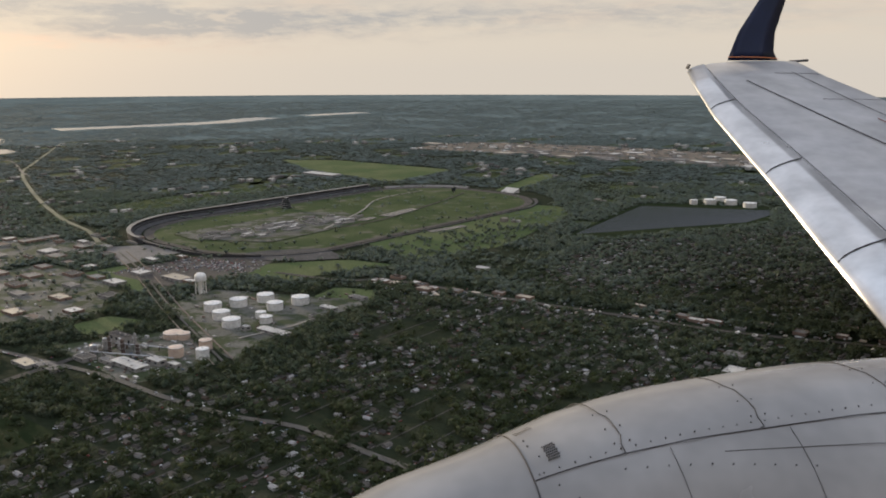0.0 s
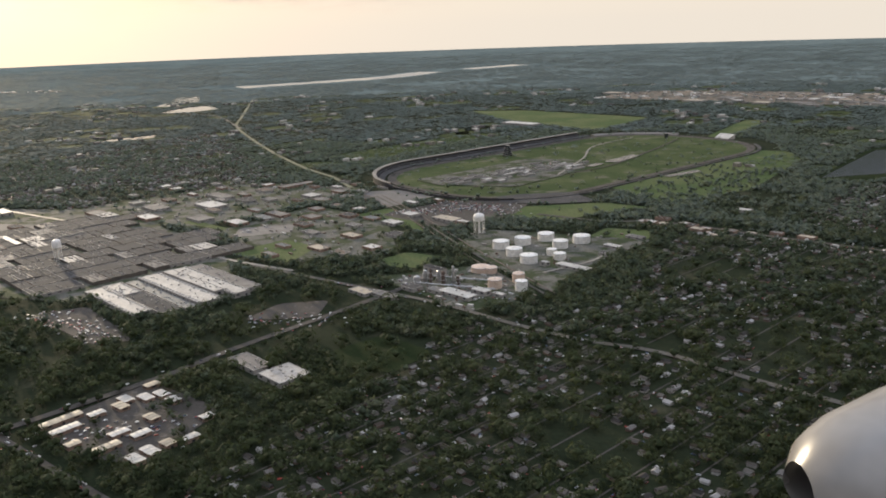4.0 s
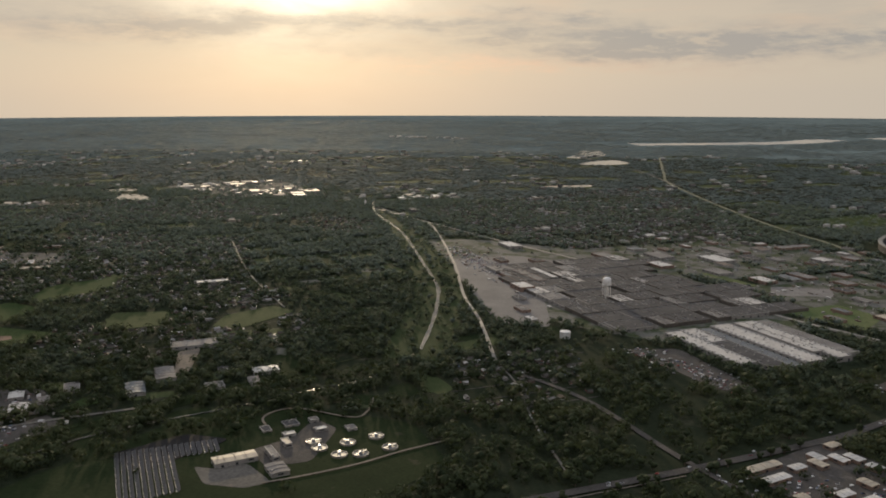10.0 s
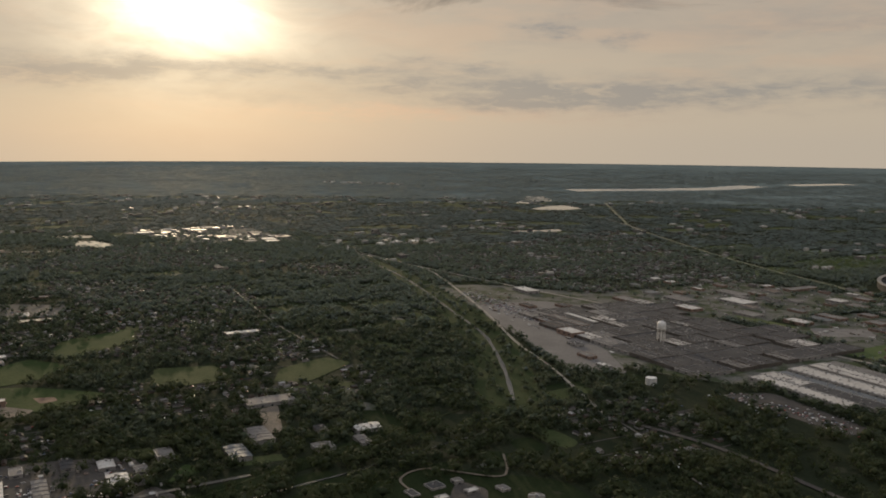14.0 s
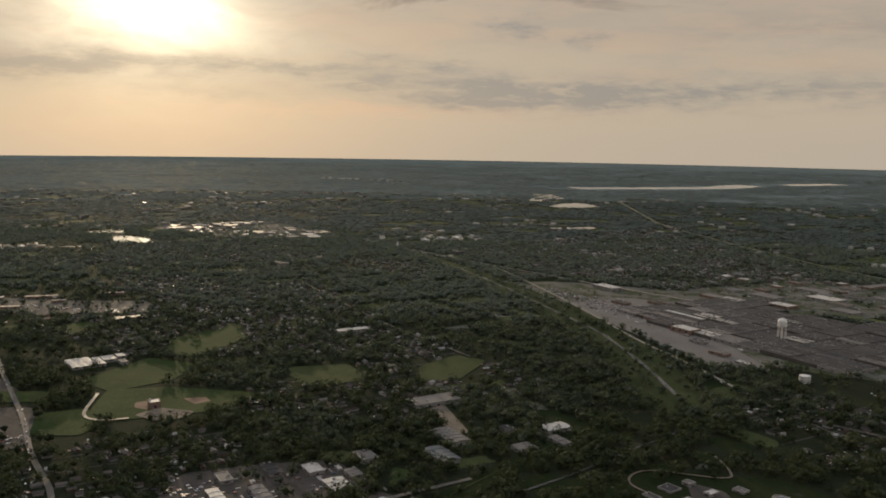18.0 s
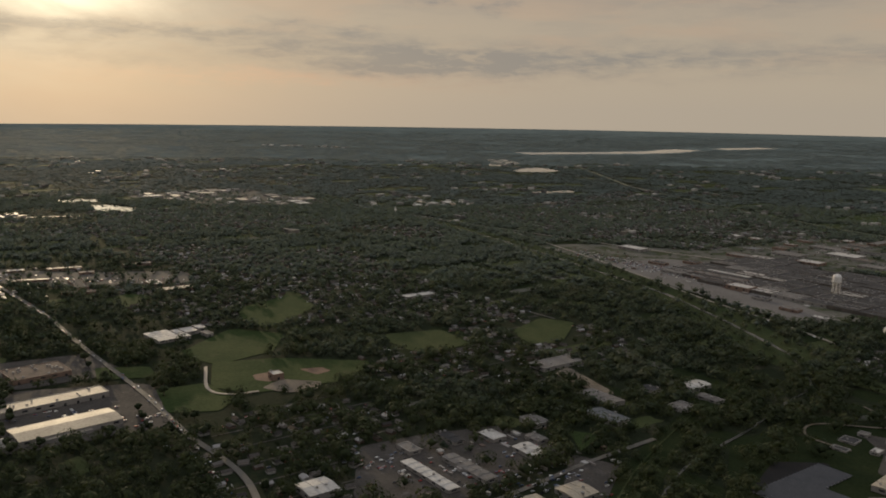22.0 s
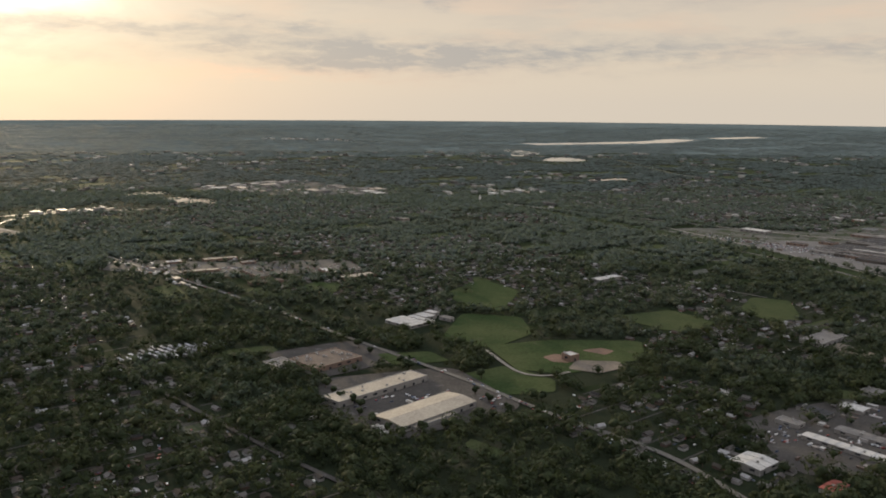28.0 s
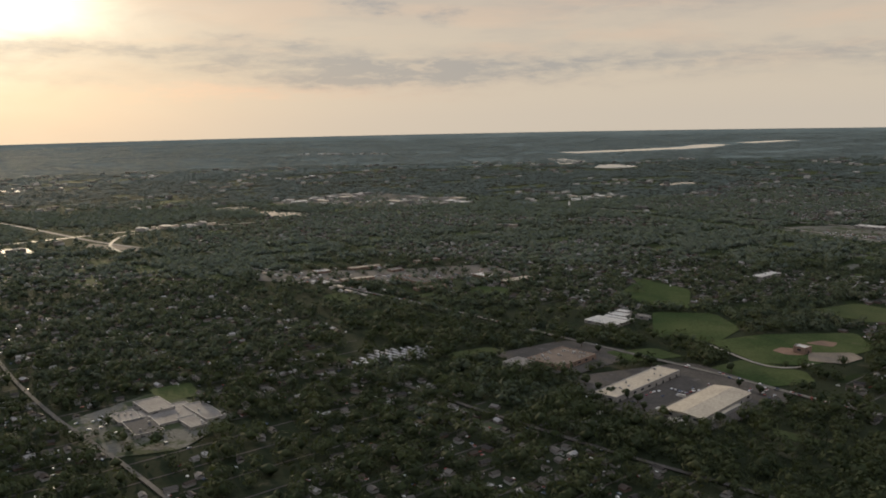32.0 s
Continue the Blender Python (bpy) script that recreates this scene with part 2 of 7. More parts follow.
def foliage(name, tones, grain=2.2, through_light=0.4, patch=0.03, tint=(1.08, 1.12, 0.75), spec=0.15):
    """Leaves that also let light through; each tree takes its own tone, and stands differ from one another."""
    m = bpy.data.materials.new(name)
    m.use_nodes = True
    n = Nodes(m.node_tree)
    place = n.t.nodes.new("ShaderNodeNewGeometry").outputs["Position"]
    own = n.t.nodes.new("ShaderNodeAttribute")
    own.attribute_name = "tone"
    stand = n.noise(place, patch, 4.0, 0.6)
    pick = n.math("ADD", n.math("MULTIPLY", own.outputs["Fac"], 0.7), n.math("MULTIPLY", n.math("SUBTRACT", stand, 0.35), 1.0), True)
    base = n.ramp(pick, [(i / (len(tones) - 1), c) for i, c in enumerate(tones)])
    base = n.mix(0.8, base, n.ramp(n.noise(place, grain, 4.0, 0.65), [(0.3, 0.6), (0.7, 1.4)]), "MULTIPLY")
    leaf = n.t.nodes.new("ShaderNodeBsdfPrincipled")
    n.put(base, leaf.inputs["Base Color"])
    leaf.inputs["Roughness"].default_value, leaf.inputs["Specular IOR Level"].default_value = 0.85, spec
    glow = n.t.nodes.new("ShaderNodeBsdfTranslucent")
    n.put(n.mix(1.0, base, tint, "MULTIPLY"), glow.inputs[0])
    both = n.t.nodes.new("ShaderNodeMixShader")
    both.inputs[0].default_value = through_light
    n.t.links.new(leaf.outputs[0], both.inputs[1])
    n.t.links.new(glow.outputs[0], both.inputs[2])
    out = n.t.nodes.new("ShaderNodeOutputMaterial")
    n.t.links.new(both.outputs[0], out.inputs[0])
    return m


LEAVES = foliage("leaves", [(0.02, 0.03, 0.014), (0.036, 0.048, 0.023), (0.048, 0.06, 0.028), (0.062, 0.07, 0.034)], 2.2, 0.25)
# haze is put into these leaf colours, paler and bluer farther out
HAZE_GROVE = foliage("lightly_hazed_leaves", [(0.036, 0.05, 0.035), (0.058, 0.075, 0.052), (0.075, 0.092, 0.061), (0.096, 0.104, 0.072)], 1.6, 0.34)
HAZE_WOODS = foliage("hazed_leaves", [(0.088, 0.113, 0.102), (0.113, 0.139, 0.123), (0.129, 0.153, 0.134), (0.142, 0.162, 0.14)], 0.9, 0.42)
HAZE_FAR_WOODS = foliage("far_hazed_leaves", [(0.108, 0.136, 0.128), (0.126, 0.155, 0.145), (0.138, 0.166, 0.153), (0.148, 0.173, 0.158)], 0.1, 0.36, 0.01, (1.0, 1.05, 0.97), 0.07)
# the far land's haze is put into its base colour and faint emission
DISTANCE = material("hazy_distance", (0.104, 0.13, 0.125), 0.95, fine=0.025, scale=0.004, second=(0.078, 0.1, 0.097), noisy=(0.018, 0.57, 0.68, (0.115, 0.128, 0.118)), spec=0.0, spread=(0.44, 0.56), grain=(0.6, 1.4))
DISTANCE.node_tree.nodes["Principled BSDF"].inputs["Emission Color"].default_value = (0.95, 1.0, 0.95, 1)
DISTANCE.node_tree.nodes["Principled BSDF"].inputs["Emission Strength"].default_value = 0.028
BARK = material("bark", (0.09, 0.07, 0.05), 0.9, fine=6.0)
TARMAC = material("worn_tarmac", (0.083, 0.075, 0.066), 0.9, second=(0.055, 0.051, 0.047), scale=0.08, fine=1.5, spec=0.06, noisy=(0.25, 0.58, 0.7, (0.13, 0.12, 0.11)))
YARD = material("patched_yard", (0.135, 0.13, 0.115), 0.9, second=(0.085, 0.086, 0.072), scale=0.06, fine=0.8, spec=0.06, noisy=(0.075, 0.47, 0.55, (0.045, 0.056, 0.028)))
LOT = material("dull_factory_lot", (0.125, 0.115, 0.1), 0.9, second=(0.085, 0.08, 0.07), scale=0.05, fine=0.9, spec=0.06, noisy=(0.12, 0.6, 0.72, (0.16, 0.135, 0.11)))
ROADWAY = material("grey_road_surface", (0.135, 0.125, 0.108), 0.8, second=(0.1, 0.093, 0.082), scale=0.1, fine=1.5, spec=0.2)
OLD_TARMAC = material("bleached_tarmac", (0.165, 0.155, 0.145), 0.85, second=(0.125, 0.118, 0.11), scale=0.06, fine=1.0, spec=0.1)
GRASSY_ROAD = material("pale_highway_and_median", (0.17, 0.165, 0.115), 0.85, second=(0.12, 0.125, 0.08), scale=0.04, fine=0.6, spec=0.1)
CONCRETE = material("pale_concrete", (0.25, 0.225, 0.19), 0.65, second=(0.17, 0.155, 0.13), scale=0.1, fine=1.5, spec=0.35)
GRAVEL = material("dusty_gravel", (0.21, 0.175, 0.135), 0.9, second=(0.1, 0.09, 0.078), scale=0.07, fine=1.0, spec=0.06)
INFIELD = material("red_clay", (0.15, 0.085, 0.055), 0.9, second=(0.11, 0.07, 0.045), scale=0.2, fine=2.0)
WHITE_ROOF = material("white_roofing", (0.52, 0.5, 0.46), 0.65, second=(0.38, 0.36, 0.325), scale=0.12, fine=1.3, spec=0.3, noisy=(0.3, 0.6, 0.72, (0.26, 0.24, 0.215)))
FACTORY_ROOF = material("factory_roofing", (0.46, 0.43, 0.385), 0.7, second=(0.35, 0.325, 0.29), scale=0.1, fine=1.0, spec=0.2, noisy=(0.25, 0.58, 0.72, (0.17, 0.155, 0.135)))
UNIT_GREY = material("rooftop_unit_casing", (0.3, 0.29, 0.275), 0.7, spec=0.2)
GREY_ROOF = material("grey_roofing", (0.19, 0.178, 0.163), 0.8, second=(0.13, 0.12, 0.112), scale=0.15, fine=1.3, spec=0.15, noisy=(0.25, 0.6, 0.72, (0.09, 0.085, 0.08)))
DARK_ROOF = material("tar_roofing", (0.05, 0.049, 0.05), 0.9, second=(0.075, 0.073, 0.072), scale=0.08, fine=1.0, spec=0.1, noisy=(0.3, 0.62, 0.72, (0.2, 0.19, 0.18)))
# part of the sun's gold glint on grey warehouse roofs is in this tan
TAN_ROOF = material("tan_roofing", (0.4, 0.345, 0.26), 0.64, second=(0.32, 0.275, 0.21), scale=0.12, fine=1.3, spec=0.3)
BROWN_ROOF = material("brown_gravel_roofing", (0.17, 0.135, 0.108), 0.9, second=(0.12, 0.098, 0.082), scale=0.15, fine=1.2, spec=0.08)
BLUE_ROOF = material("blue_grey_metal_roof", (0.105, 0.115, 0.12), 0.65, second=(0.075, 0.084, 0.09), scale=0.2, fine=1.5)
RED_ROOF = material("red_metal_roof", (0.26, 0.06, 0.038), 0.6, second=(0.2, 0.055, 0.038), scale=0.3)
PALE_WALL = material("pale_panel_wall", (0.3, 0.285, 0.26), 0.7, second=(0.23, 0.215, 0.2), scale=0.2)
WORKS_WALL = material("sooty_works_wall", (0.13, 0.115, 0.1), 0.85, second=(0.085, 0.078, 0.07), scale=0.2, fine=1.2, spec=0.1)
BRICK_WALL = material("brown_brick_wall", (0.24, 0.16, 0.12), 0.85, second=(0.18, 0.13, 0.1), scale=0.3)
DARK_GLASS = material("dark_glass", (0.03, 0.035, 0.04), 0.15)
TANK_WHITE = material("white_tank_paint", (0.72, 0.71, 0.68), 0.5, second=(0.62, 0.6, 0.56), scale=0.15, fine=1.0)
TANK_PEACH = material("faded_tank_paint", (0.56, 0.46, 0.38), 0.6, second=(0.5, 0.38, 0.3), scale=0.3)
STEEL = material("galvanised_steel", (0.4, 0.4, 0.4), 0.45, metal=0.7, fine=3.0)
RUST = material("rusty_steel", (0.11, 0.075, 0.058), 0.8, second=(0.075, 0.066, 0.06), scale=0.4)
NEAR_PANEL = material("glassy_solar_cells", (0.06, 0.06, 0.064), 0.45, second=(0.045, 0.046, 0.05), scale=0.3, spec=0.35)
PANEL = material("solar_cells", (0.03, 0.034, 0.036), 0.7, second=(0.035, 0.04, 0.045), scale=0.3)
LAKE = material("still_lake", (0.05, 0.055, 0.052), 0.03, fine=0.01, spec=0.8)
WATER = material("water", (0.055, 0.055, 0.046), 0.2, spec=1.0, bump=0.2, bump_scale=1.5)
DARK_GROUND = material("dark_panel_ground", (0.022, 0.021, 0.021), 0.8, second=(0.03, 0.029, 0.028), scale=0.1, spec=0.04)
CREEK = material("shaded_creek_water", (0.035, 0.038, 0.03), 0.2, bump=0.08, bump_scale=1.5)
# the sky's reflection on the round basins is put into this grey
SKY_TINTED_WATER = material("sky_tinted_water", (0.17, 0.165, 0.15), 0.5, second=(0.08, 0.08, 0.07), scale=0.3, fine=2.0)
HOME_ROOF = material("shingles", (0.2, 0.18, 0.16), 0.8, island=[(0.04, 0.036, 0.033), (0.075, 0.068, 0.06), (0.055, 0.043, 0.035), (0.11, 0.1, 0.09), (0.035, 0.032, 0.03), (0.15, 0.14, 0.13), (0.07, 0.062, 0.056), (0.3, 0.29, 0.28)], fine=4.0, spec=0.15)
FAR_ROOFS = material("far_mixed_roofs", (0.25, 0.24, 0.22), 0.9, island=[(0.3, 0.29, 0.27), (0.16, 0.15, 0.14), (0.22, 0.2, 0.17), (0.12, 0.115, 0.11), (0.42, 0.41, 0.38)], fine=2.0, spec=0.1)
BRIGHT_ROOFS = material("pale_mixed_roofs", (0.5, 0.47, 0.43), 0.6, island=[(0.55, 0.53, 0.5), (0.3, 0.28, 0.26), (0.45, 0.38, 0.3), (0.62, 0.6, 0.57), (0.2, 0.19, 0.185)], fine=2.0)
HOME_WALL = material("siding", (0.5, 0.47, 0.43), 0.8, island=[(0.32, 0.3, 0.28), (0.13, 0.09, 0.07), (0.22, 0.2, 0.18), (0.4, 0.39, 0.37)], fine=4.0)
CAR_PAINT = material("car_paint", (0.4, 0.4, 0.4), 0.45, island=[(0.6, 0.6, 0.6), (0.04, 0.04, 0.05), (0.35, 0.35, 0.36), (0.25, 0.04, 0.03), (0.75, 0.74, 0.7), (0.06, 0.09, 0.16)], fine=4.0)
WING_SKIN = material("grey_wing_paint", (0.36, 0.35, 0.345), 0.42, second=(0.31, 0.298, 0.285), scale=0.02, fine=0.05)
BARE_METAL = material("polished_leading_edge", (0.55, 0.54, 0.53), 0.3, metal=0.8, second=(0.53, 0.52, 0.51), scale=0.02, fine=0.05)
NAVY = material("navy_paint", (0.006, 0.009, 0.03), 0.4, fine=0.05, spec=0.12)
COWL = material("white_cowl_paint", (0.25, 0.24, 0.228), 0.26, second=(0.215, 0.204, 0.19), scale=0.02, fine=0.05)
SEAM = material("sealant", (0.05, 0.045, 0.045), 0.7)
ORANGE = material("orange_stripe", (0.6, 0.2, 0.06), 0.5)

# ---------------------------------------------------------------- shaping helpers
GRID = 52.0  # the town's streets run along this bearing and square to it
CU, SU = math.cos(radians(GRID)), math.sin(radians(GRID))


def linked(name, mesh, mat, parent=None, label=""):
    ob = new(name, mesh)
    if mat and not mesh.materials:
        mesh.materials.append(mat)
    if parent:
        ob.parent = parent
    if label:
        ob["label"] = label
    return ob


def part(name, bm, mat, parent, label="", smooth=False):
    mesh = bpy.data.meshes.new(name)
    if smooth:
        for f in bm.faces:
            f.smooth = True
    bm.to_mesh(mesh)
    bm.free()
    return linked(name, mesh, mat, parent, label)


def thing(name, x, y, rot=0.0, z=0.0, label="", category="", group="", kind=""):
    ob = new(name)
    ob.empty_display_size = 0.5
    ob.matrix_basis = pose(x, y, z, 0, 0, rot)
    return tagged(ob, label, category, group, kind)


def box(bm, cx, cy, cz, lx, ly, lz, rot=0.0):
    """A box whose base's middle is at cx, cy, cz."""
    m = Matrix.Translation((cx, cy, cz + lz / 2)) @ Matrix.Rotation(rot, 4, "Z") @ Matrix.Diagonal((lx, ly, lz, 1))
    bmesh.ops.create_cube(bm, size=1, matrix=m)
    return bm


def boxes(*rows):
    bm = bmesh.new()
    for r in rows:
        box(bm, *r)
    return bm


def lathe(profile, turns=24, sweep=math.tau):
    """A turned body from (radius, height) pairs."""
    bm = bmesh.new()
    rings = []
    for r, h in profile:
        rings.append([bm.verts.new((r * math.cos(a), r * math.sin(a), h)) for a in [sweep * i / turns for i in range(turns)]])
    for a, b in zip(rings, rings[1:]):
        for i in range(turns):
            j = (i + 1) % turns
            bm.faces.new((a[i], a[j], b[j], b[i]))
    if profile[0][0] > 0.01:
        bm.faces.new(rings[0][::-1])
    if profile[-1][0] > 0.01:
        bm.faces.new(rings[-1])
    bmesh.ops.remove_doubles(bm, verts=bm.verts, dist=0.001)
    return bm


def rod(bm, a, b, r, sides=6):
    a, b = Vector(a), Vector(b)
    d = b - a
    m = Matrix.Translation((a + b) / 2) @ d.to_track_quat("Z", "Y").to_matrix().to_4x4()
    bmesh.ops.create_cone(bm, cap_ends=True, segments=sides, radius1=r, radius2=r, depth=d.length, matrix=m)
    return bm


# ---------------------------------------------------------------- where trees grow
X0, Y0, NX, NY = -1700, -150, 2700, 1950
cover = np.full((NY, NX), 0.88, np.float32)
rng = np.random.default_rng(5)


def soft_noise(cell):
    """Smooth random hills, one a cell of that many metres."""
    g = rng.random((NY // cell + 3, NX // cell + 3))
    yy, xx = np.arange(NY) / cell, np.arange(NX) / cell
    iy, ix = yy.astype(int), xx.astype(int)
    fy, fx = (yy - iy)[:, None], (xx - ix)[None, :]
    fy, fx = fy * fy * (3 - 2 * fy), fx * fx * (3 - 2 * fx)
    a, b = g[iy][:, ix], g[iy][:, ix + 1]
    c, d = g[iy + 1][:, ix], g[iy + 1][:, ix + 1]
    return ((a * (1 - fx) + b * fx) * (1 - fy) + (c * (1 - fx) + d * fx) * fy).astype(np.float32)


hills = 0.5 * soft_noise(60) + 0.3 * soft_noise(22) + 0.2 * soft_noise(9)
cover *= np.clip((hills - 0.27) / 0.13, 0.25, 1.0)


def inside(pts):
    """The cells within a polygon: the slices and the mask."""
    p = np.array(pts, float)
    x0, y0 = np.floor(p.min(0) - 1).astype(int)
    x1, y1 = np.ceil(p.max(0) + 2).astype(int)
    x0, x1, y0, y1 = max(x0, X0), min(x1, X0 + NX), max(y0, Y0), min(y1, Y0 + NY)
    if x1 <= x0 or y1 <= y0:
        return None
    xs, ys = np.meshgrid(np.arange(x0, x1) + 0.5, np.arange(y0, y1) + 0.5)
    hit = np.zeros(xs.shape, bool)
    for (ax, ay), (bx, by) in zip(p, np.roll(p, -1, 0)):
        if ay != by:
            hit ^= ((ay > ys) != (by > ys)) & (xs < (bx - ax) * (ys - ay) / (by - ay) + ax)
    return (slice(y0 - Y0, y1 - Y0), slice(x0 - X0, x1 - X0)), hit


def clear(pts, level=0.0):
    got = inside(pts)
    if got:
        cover[got[0]][got[1]] = level


def clear_line(pts, half, level=0.0):
    for (ax, ay), (bx, by) in zip(pts, pts[1:]):
        d = math.hypot(bx - ax, by - ay)
        nx, ny = -(by - ay) / d * half, (bx - ax) / d * half
        clear([(ax + nx, ay + ny), (bx + nx, by + ny), (bx - nx, by - ny), (ax - nx, ay - ny)], level)


def corners(x, y, lu, lv, rot=GRID, margin=0.0):
    c, s = math.cos(radians(rot)), math.sin(radians(rot))
    a, b = lu / 2 + margin, lv / 2 + margin
    return [(x + c * i * a - s * j * b, y + s * i * a + c * j * b) for i, j in ((-1, -1), (1, -1), (1, 1), (-1, 1))]


# ---------------------------------------------------------------- ground, fields, roads, water
def rounded(pts, steps=5):
    """Closed outline through the corners' middles, with the corners rounded off."""
    out, k = [], len(pts)
    for i in range(k):
        a, b, c = Vector(pts[i - 1]), Vector(pts[i]), Vector(pts[(i + 1) % k])
        p, q = b.lerp(a, 0.16), b.lerp(c, 0.16)
        for s in range(steps + 1):
            f = s / steps
            out.append(p.lerp(b, f).lerp(b.lerp(q, f), f))
    return out


LAID = []  # every flat piece lies a little above the one before


def sheet(name, pts, mat, z, label, category="field", level=0.0, smooth=True, margin=True):
    """A flat piece of land with a thin edge."""
    LAID.append(name)
    z += 0.004 * len(LAID)
    outline = rounded(pts) if smooth else [Vector(p) for p in pts]
    bm = bmesh.new()
    f = bm.faces.new([bm.verts.new((p.x, p.y, z)) for p in outline])
    if f.calc_area() and f.normal.z < 0:
        f.normal_flip()
    bm.normal_update()
    if f.normal.z < 0:
        f.normal_flip()
    rim = bmesh.ops.extrude_face_region(bm, geom=[f])
    for v in rim["geom"]:
        if isinstance(v, bmesh.types.BMVert):
            v.co.z = z
    for v in f.verts:
        v.co.z = z - 0.12
    bmesh.ops.triangulate(bm, faces=bm.faces)
    ob = part(name, bm, mat, None)
    tagged(ob, label, category, kind="structure")
    clear([tuple(p) for p in outline], level)
    if name.startswith("grass_field"):
        clear_line([tuple(p) for p in outline + outline[:1]], 1.3, level)
    return ob


def smooth_line(pts, steps=6):
    p = [Vector(q) for q in pts]
    p = [p[0] * 2 - p[1]] + p + [p[-1] * 2 - p[-2]]
    out = []
    for a, b, c, d in zip(p, p[1:], p[2:], p[3:]):
        for s in range(steps):
            t = s / steps
            out.append(0.5 * (2 * b + (c - a) * t + (2 * a - 5 * b + 4 * c - d) * t * t + (3 * b - a - 3 * c + d) * t ** 3))
    return out + [p[-2]]


def ribbon(name, pts, width, mat, z, label, category="road", verge=1.2, ragged=0.0):
    LAID.append(name)
    z += 0.004 * len(LAID)
    line = smooth_line(pts)
    bm = bmesh.new()
    last = None
    for i, p in enumerate(line):
        d = (line[min(i + 1, len(line) - 1)] - line[max(i - 1, 0)]).normalized()
        side = Vector((-d.y, d.x)) * width * 0.5 * (1 + ragged * (noise.noise((p.x * 0.06, p.y * 0.06, 3.0)) + 0.6 * noise.noise((p.x * 0.2, p.y * 0.2, 7.0))))
        row = [bm.verts.new((p.x + side.x, p.y + side.y, z)), bm.verts.new((p.x - side.x, p.y - side.y, z))]
        low = [bm.verts.new((v.co.x, v.co.y, z - 0.1)) for v in row]
        now = [low[0], row[0], row[1], low[1]]
        if last:
            for a, b in ((0, 1), (1, 2), (2, 3)):
                bm.faces.new((last[a], last[b], now[b], now[a]))
        last = now
    bmesh.ops.recalc_face_normals(bm, faces=bm.faces)
    ob = part(name, bm, mat, None)
    tagged(ob, label, category, kind="structure")
    clear_line([tuple(p) for p in line], width / 2 + verge)
    return ob


def make_ground():
    bm = bmesh.new()
    bmesh.ops.create_circle(bm, cap_ends=True, segments=256, radius=4000, matrix=Matrix.Translation((-250, 0, 0)))
    return tagged(part("ground", bm, EARTH, None), "flat wooded land reaching to the horizon", "ground", kind="structure")


make_ground()


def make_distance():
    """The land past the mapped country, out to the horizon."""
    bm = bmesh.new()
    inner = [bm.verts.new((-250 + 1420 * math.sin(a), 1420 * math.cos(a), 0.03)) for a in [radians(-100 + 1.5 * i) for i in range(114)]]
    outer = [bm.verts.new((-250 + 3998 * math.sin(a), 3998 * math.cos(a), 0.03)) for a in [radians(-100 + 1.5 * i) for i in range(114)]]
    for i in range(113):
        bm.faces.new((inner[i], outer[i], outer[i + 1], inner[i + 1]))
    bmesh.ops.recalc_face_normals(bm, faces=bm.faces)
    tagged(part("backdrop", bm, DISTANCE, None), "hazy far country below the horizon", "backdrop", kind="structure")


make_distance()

sheet("grass_field_1", [(-218, 1149), (-137, 1140), (-31, 1060), (12, 1025), (-56, 915), (-160, 1030)], PASTURE, 0.06, "broad bright green field among far woods")
sheet("grass_field_2", [(50, 850), (110, 985), (135, 975), (66, 840)], PASTURE, 0.06, "narrow green field behind the racing oval")
sheet("grass_field_3", [(-260, 720), (-150, 900), (-185, 910), (-300, 760)], GRASS, 0.06, "green parkland beside the racing oval", level=0.2)
sheet("golf_course", [(-60, 600), (3, 722), (62, 764), (104, 745), (103, 700), (40, 575), (-20, 530)], PASTURE, 0.06, "golf course lawns dotted with trees", level=0.2)
sheet("grass_field_4", [(-122, 500), (-90, 480), (-62, 503), (-30, 520), (-60, 535), (-115, 522)], PASTURE, 0.06, "rough grass behind the tank farm", level=0.03)
sheet("grass_field_16", [(-70, 444), (-60, 464), (-36, 458), (-38, 437)], PASTURE, 0.065, "grass inside a loop of lane", level=0.02)
sheet("grass_field_17", [(-176, 394), (-165, 409), (-145, 401), (-151, 380), (-166, 379)], PASTURE, 0.065, "grass inside a curved drive")
sheet("grass_field_18", [(-217, 496), (-198, 520), (-186, 506), (-160, 450), (-172, 462), (-203, 489)], PASTURE, 0.065, "wedge of grass beside the railway", level=0.05)
sheet("grass_field_19", [(-322, 478), (-282, 456), (-242, 430), (-248, 444), (-290, 466), (-318, 486)], PASTURE, 0.065, "curved grass bank behind the factory")
sheet("industrial_yard_1", [(-142, 428), (-127, 461), (-68, 444), (-36, 437), (-60, 402), (-79, 372), (-88, 340)], YARD, 0.05, "dusty yard of the tank farm", "yard", level=0.01)
sheet("industrial_yard_2", [(-172, 362), (-120, 314), (-92, 340), (-122, 385), (-146, 376)], YARD, 0.05, "bare yard of the chemical works", "yard", level=0.02)
sheet("parking_lot_1", [(-233, 577), (-200, 522), (-192, 532), (-165, 570), (-188, 586)], OLD_TARMAC, 0.055, "large empty grey car park", "parking lot", smooth=False)
sheet("parking_lot_2", [(-200, 500), (-160, 545), (-105, 540), (-115, 500), (-150, 465)], TARMAC, 0.05, "car park beside a flat-roofed store", "parking lot")
sheet("industrial_yard_3", [(-300, 470), (-225, 590), (-330, 620), (-420, 520), (-385, 470)], YARD, 0.04, "worn ground between the workshops", "yard", level=0.03)
sheet("industrial_yard_4", [(-290, 455), (-225, 385), (-170, 410), (-190, 480), (-250, 530)], YARD, 0.045, "scrubby ground between low workshops", "yard", level=0.04)
sheet("paved_basin", [(-278, 463), (-247, 474), (-242, 454), (-273, 440)], GREY_ROOF, 0.06, "blue-grey paved apron", "yard")
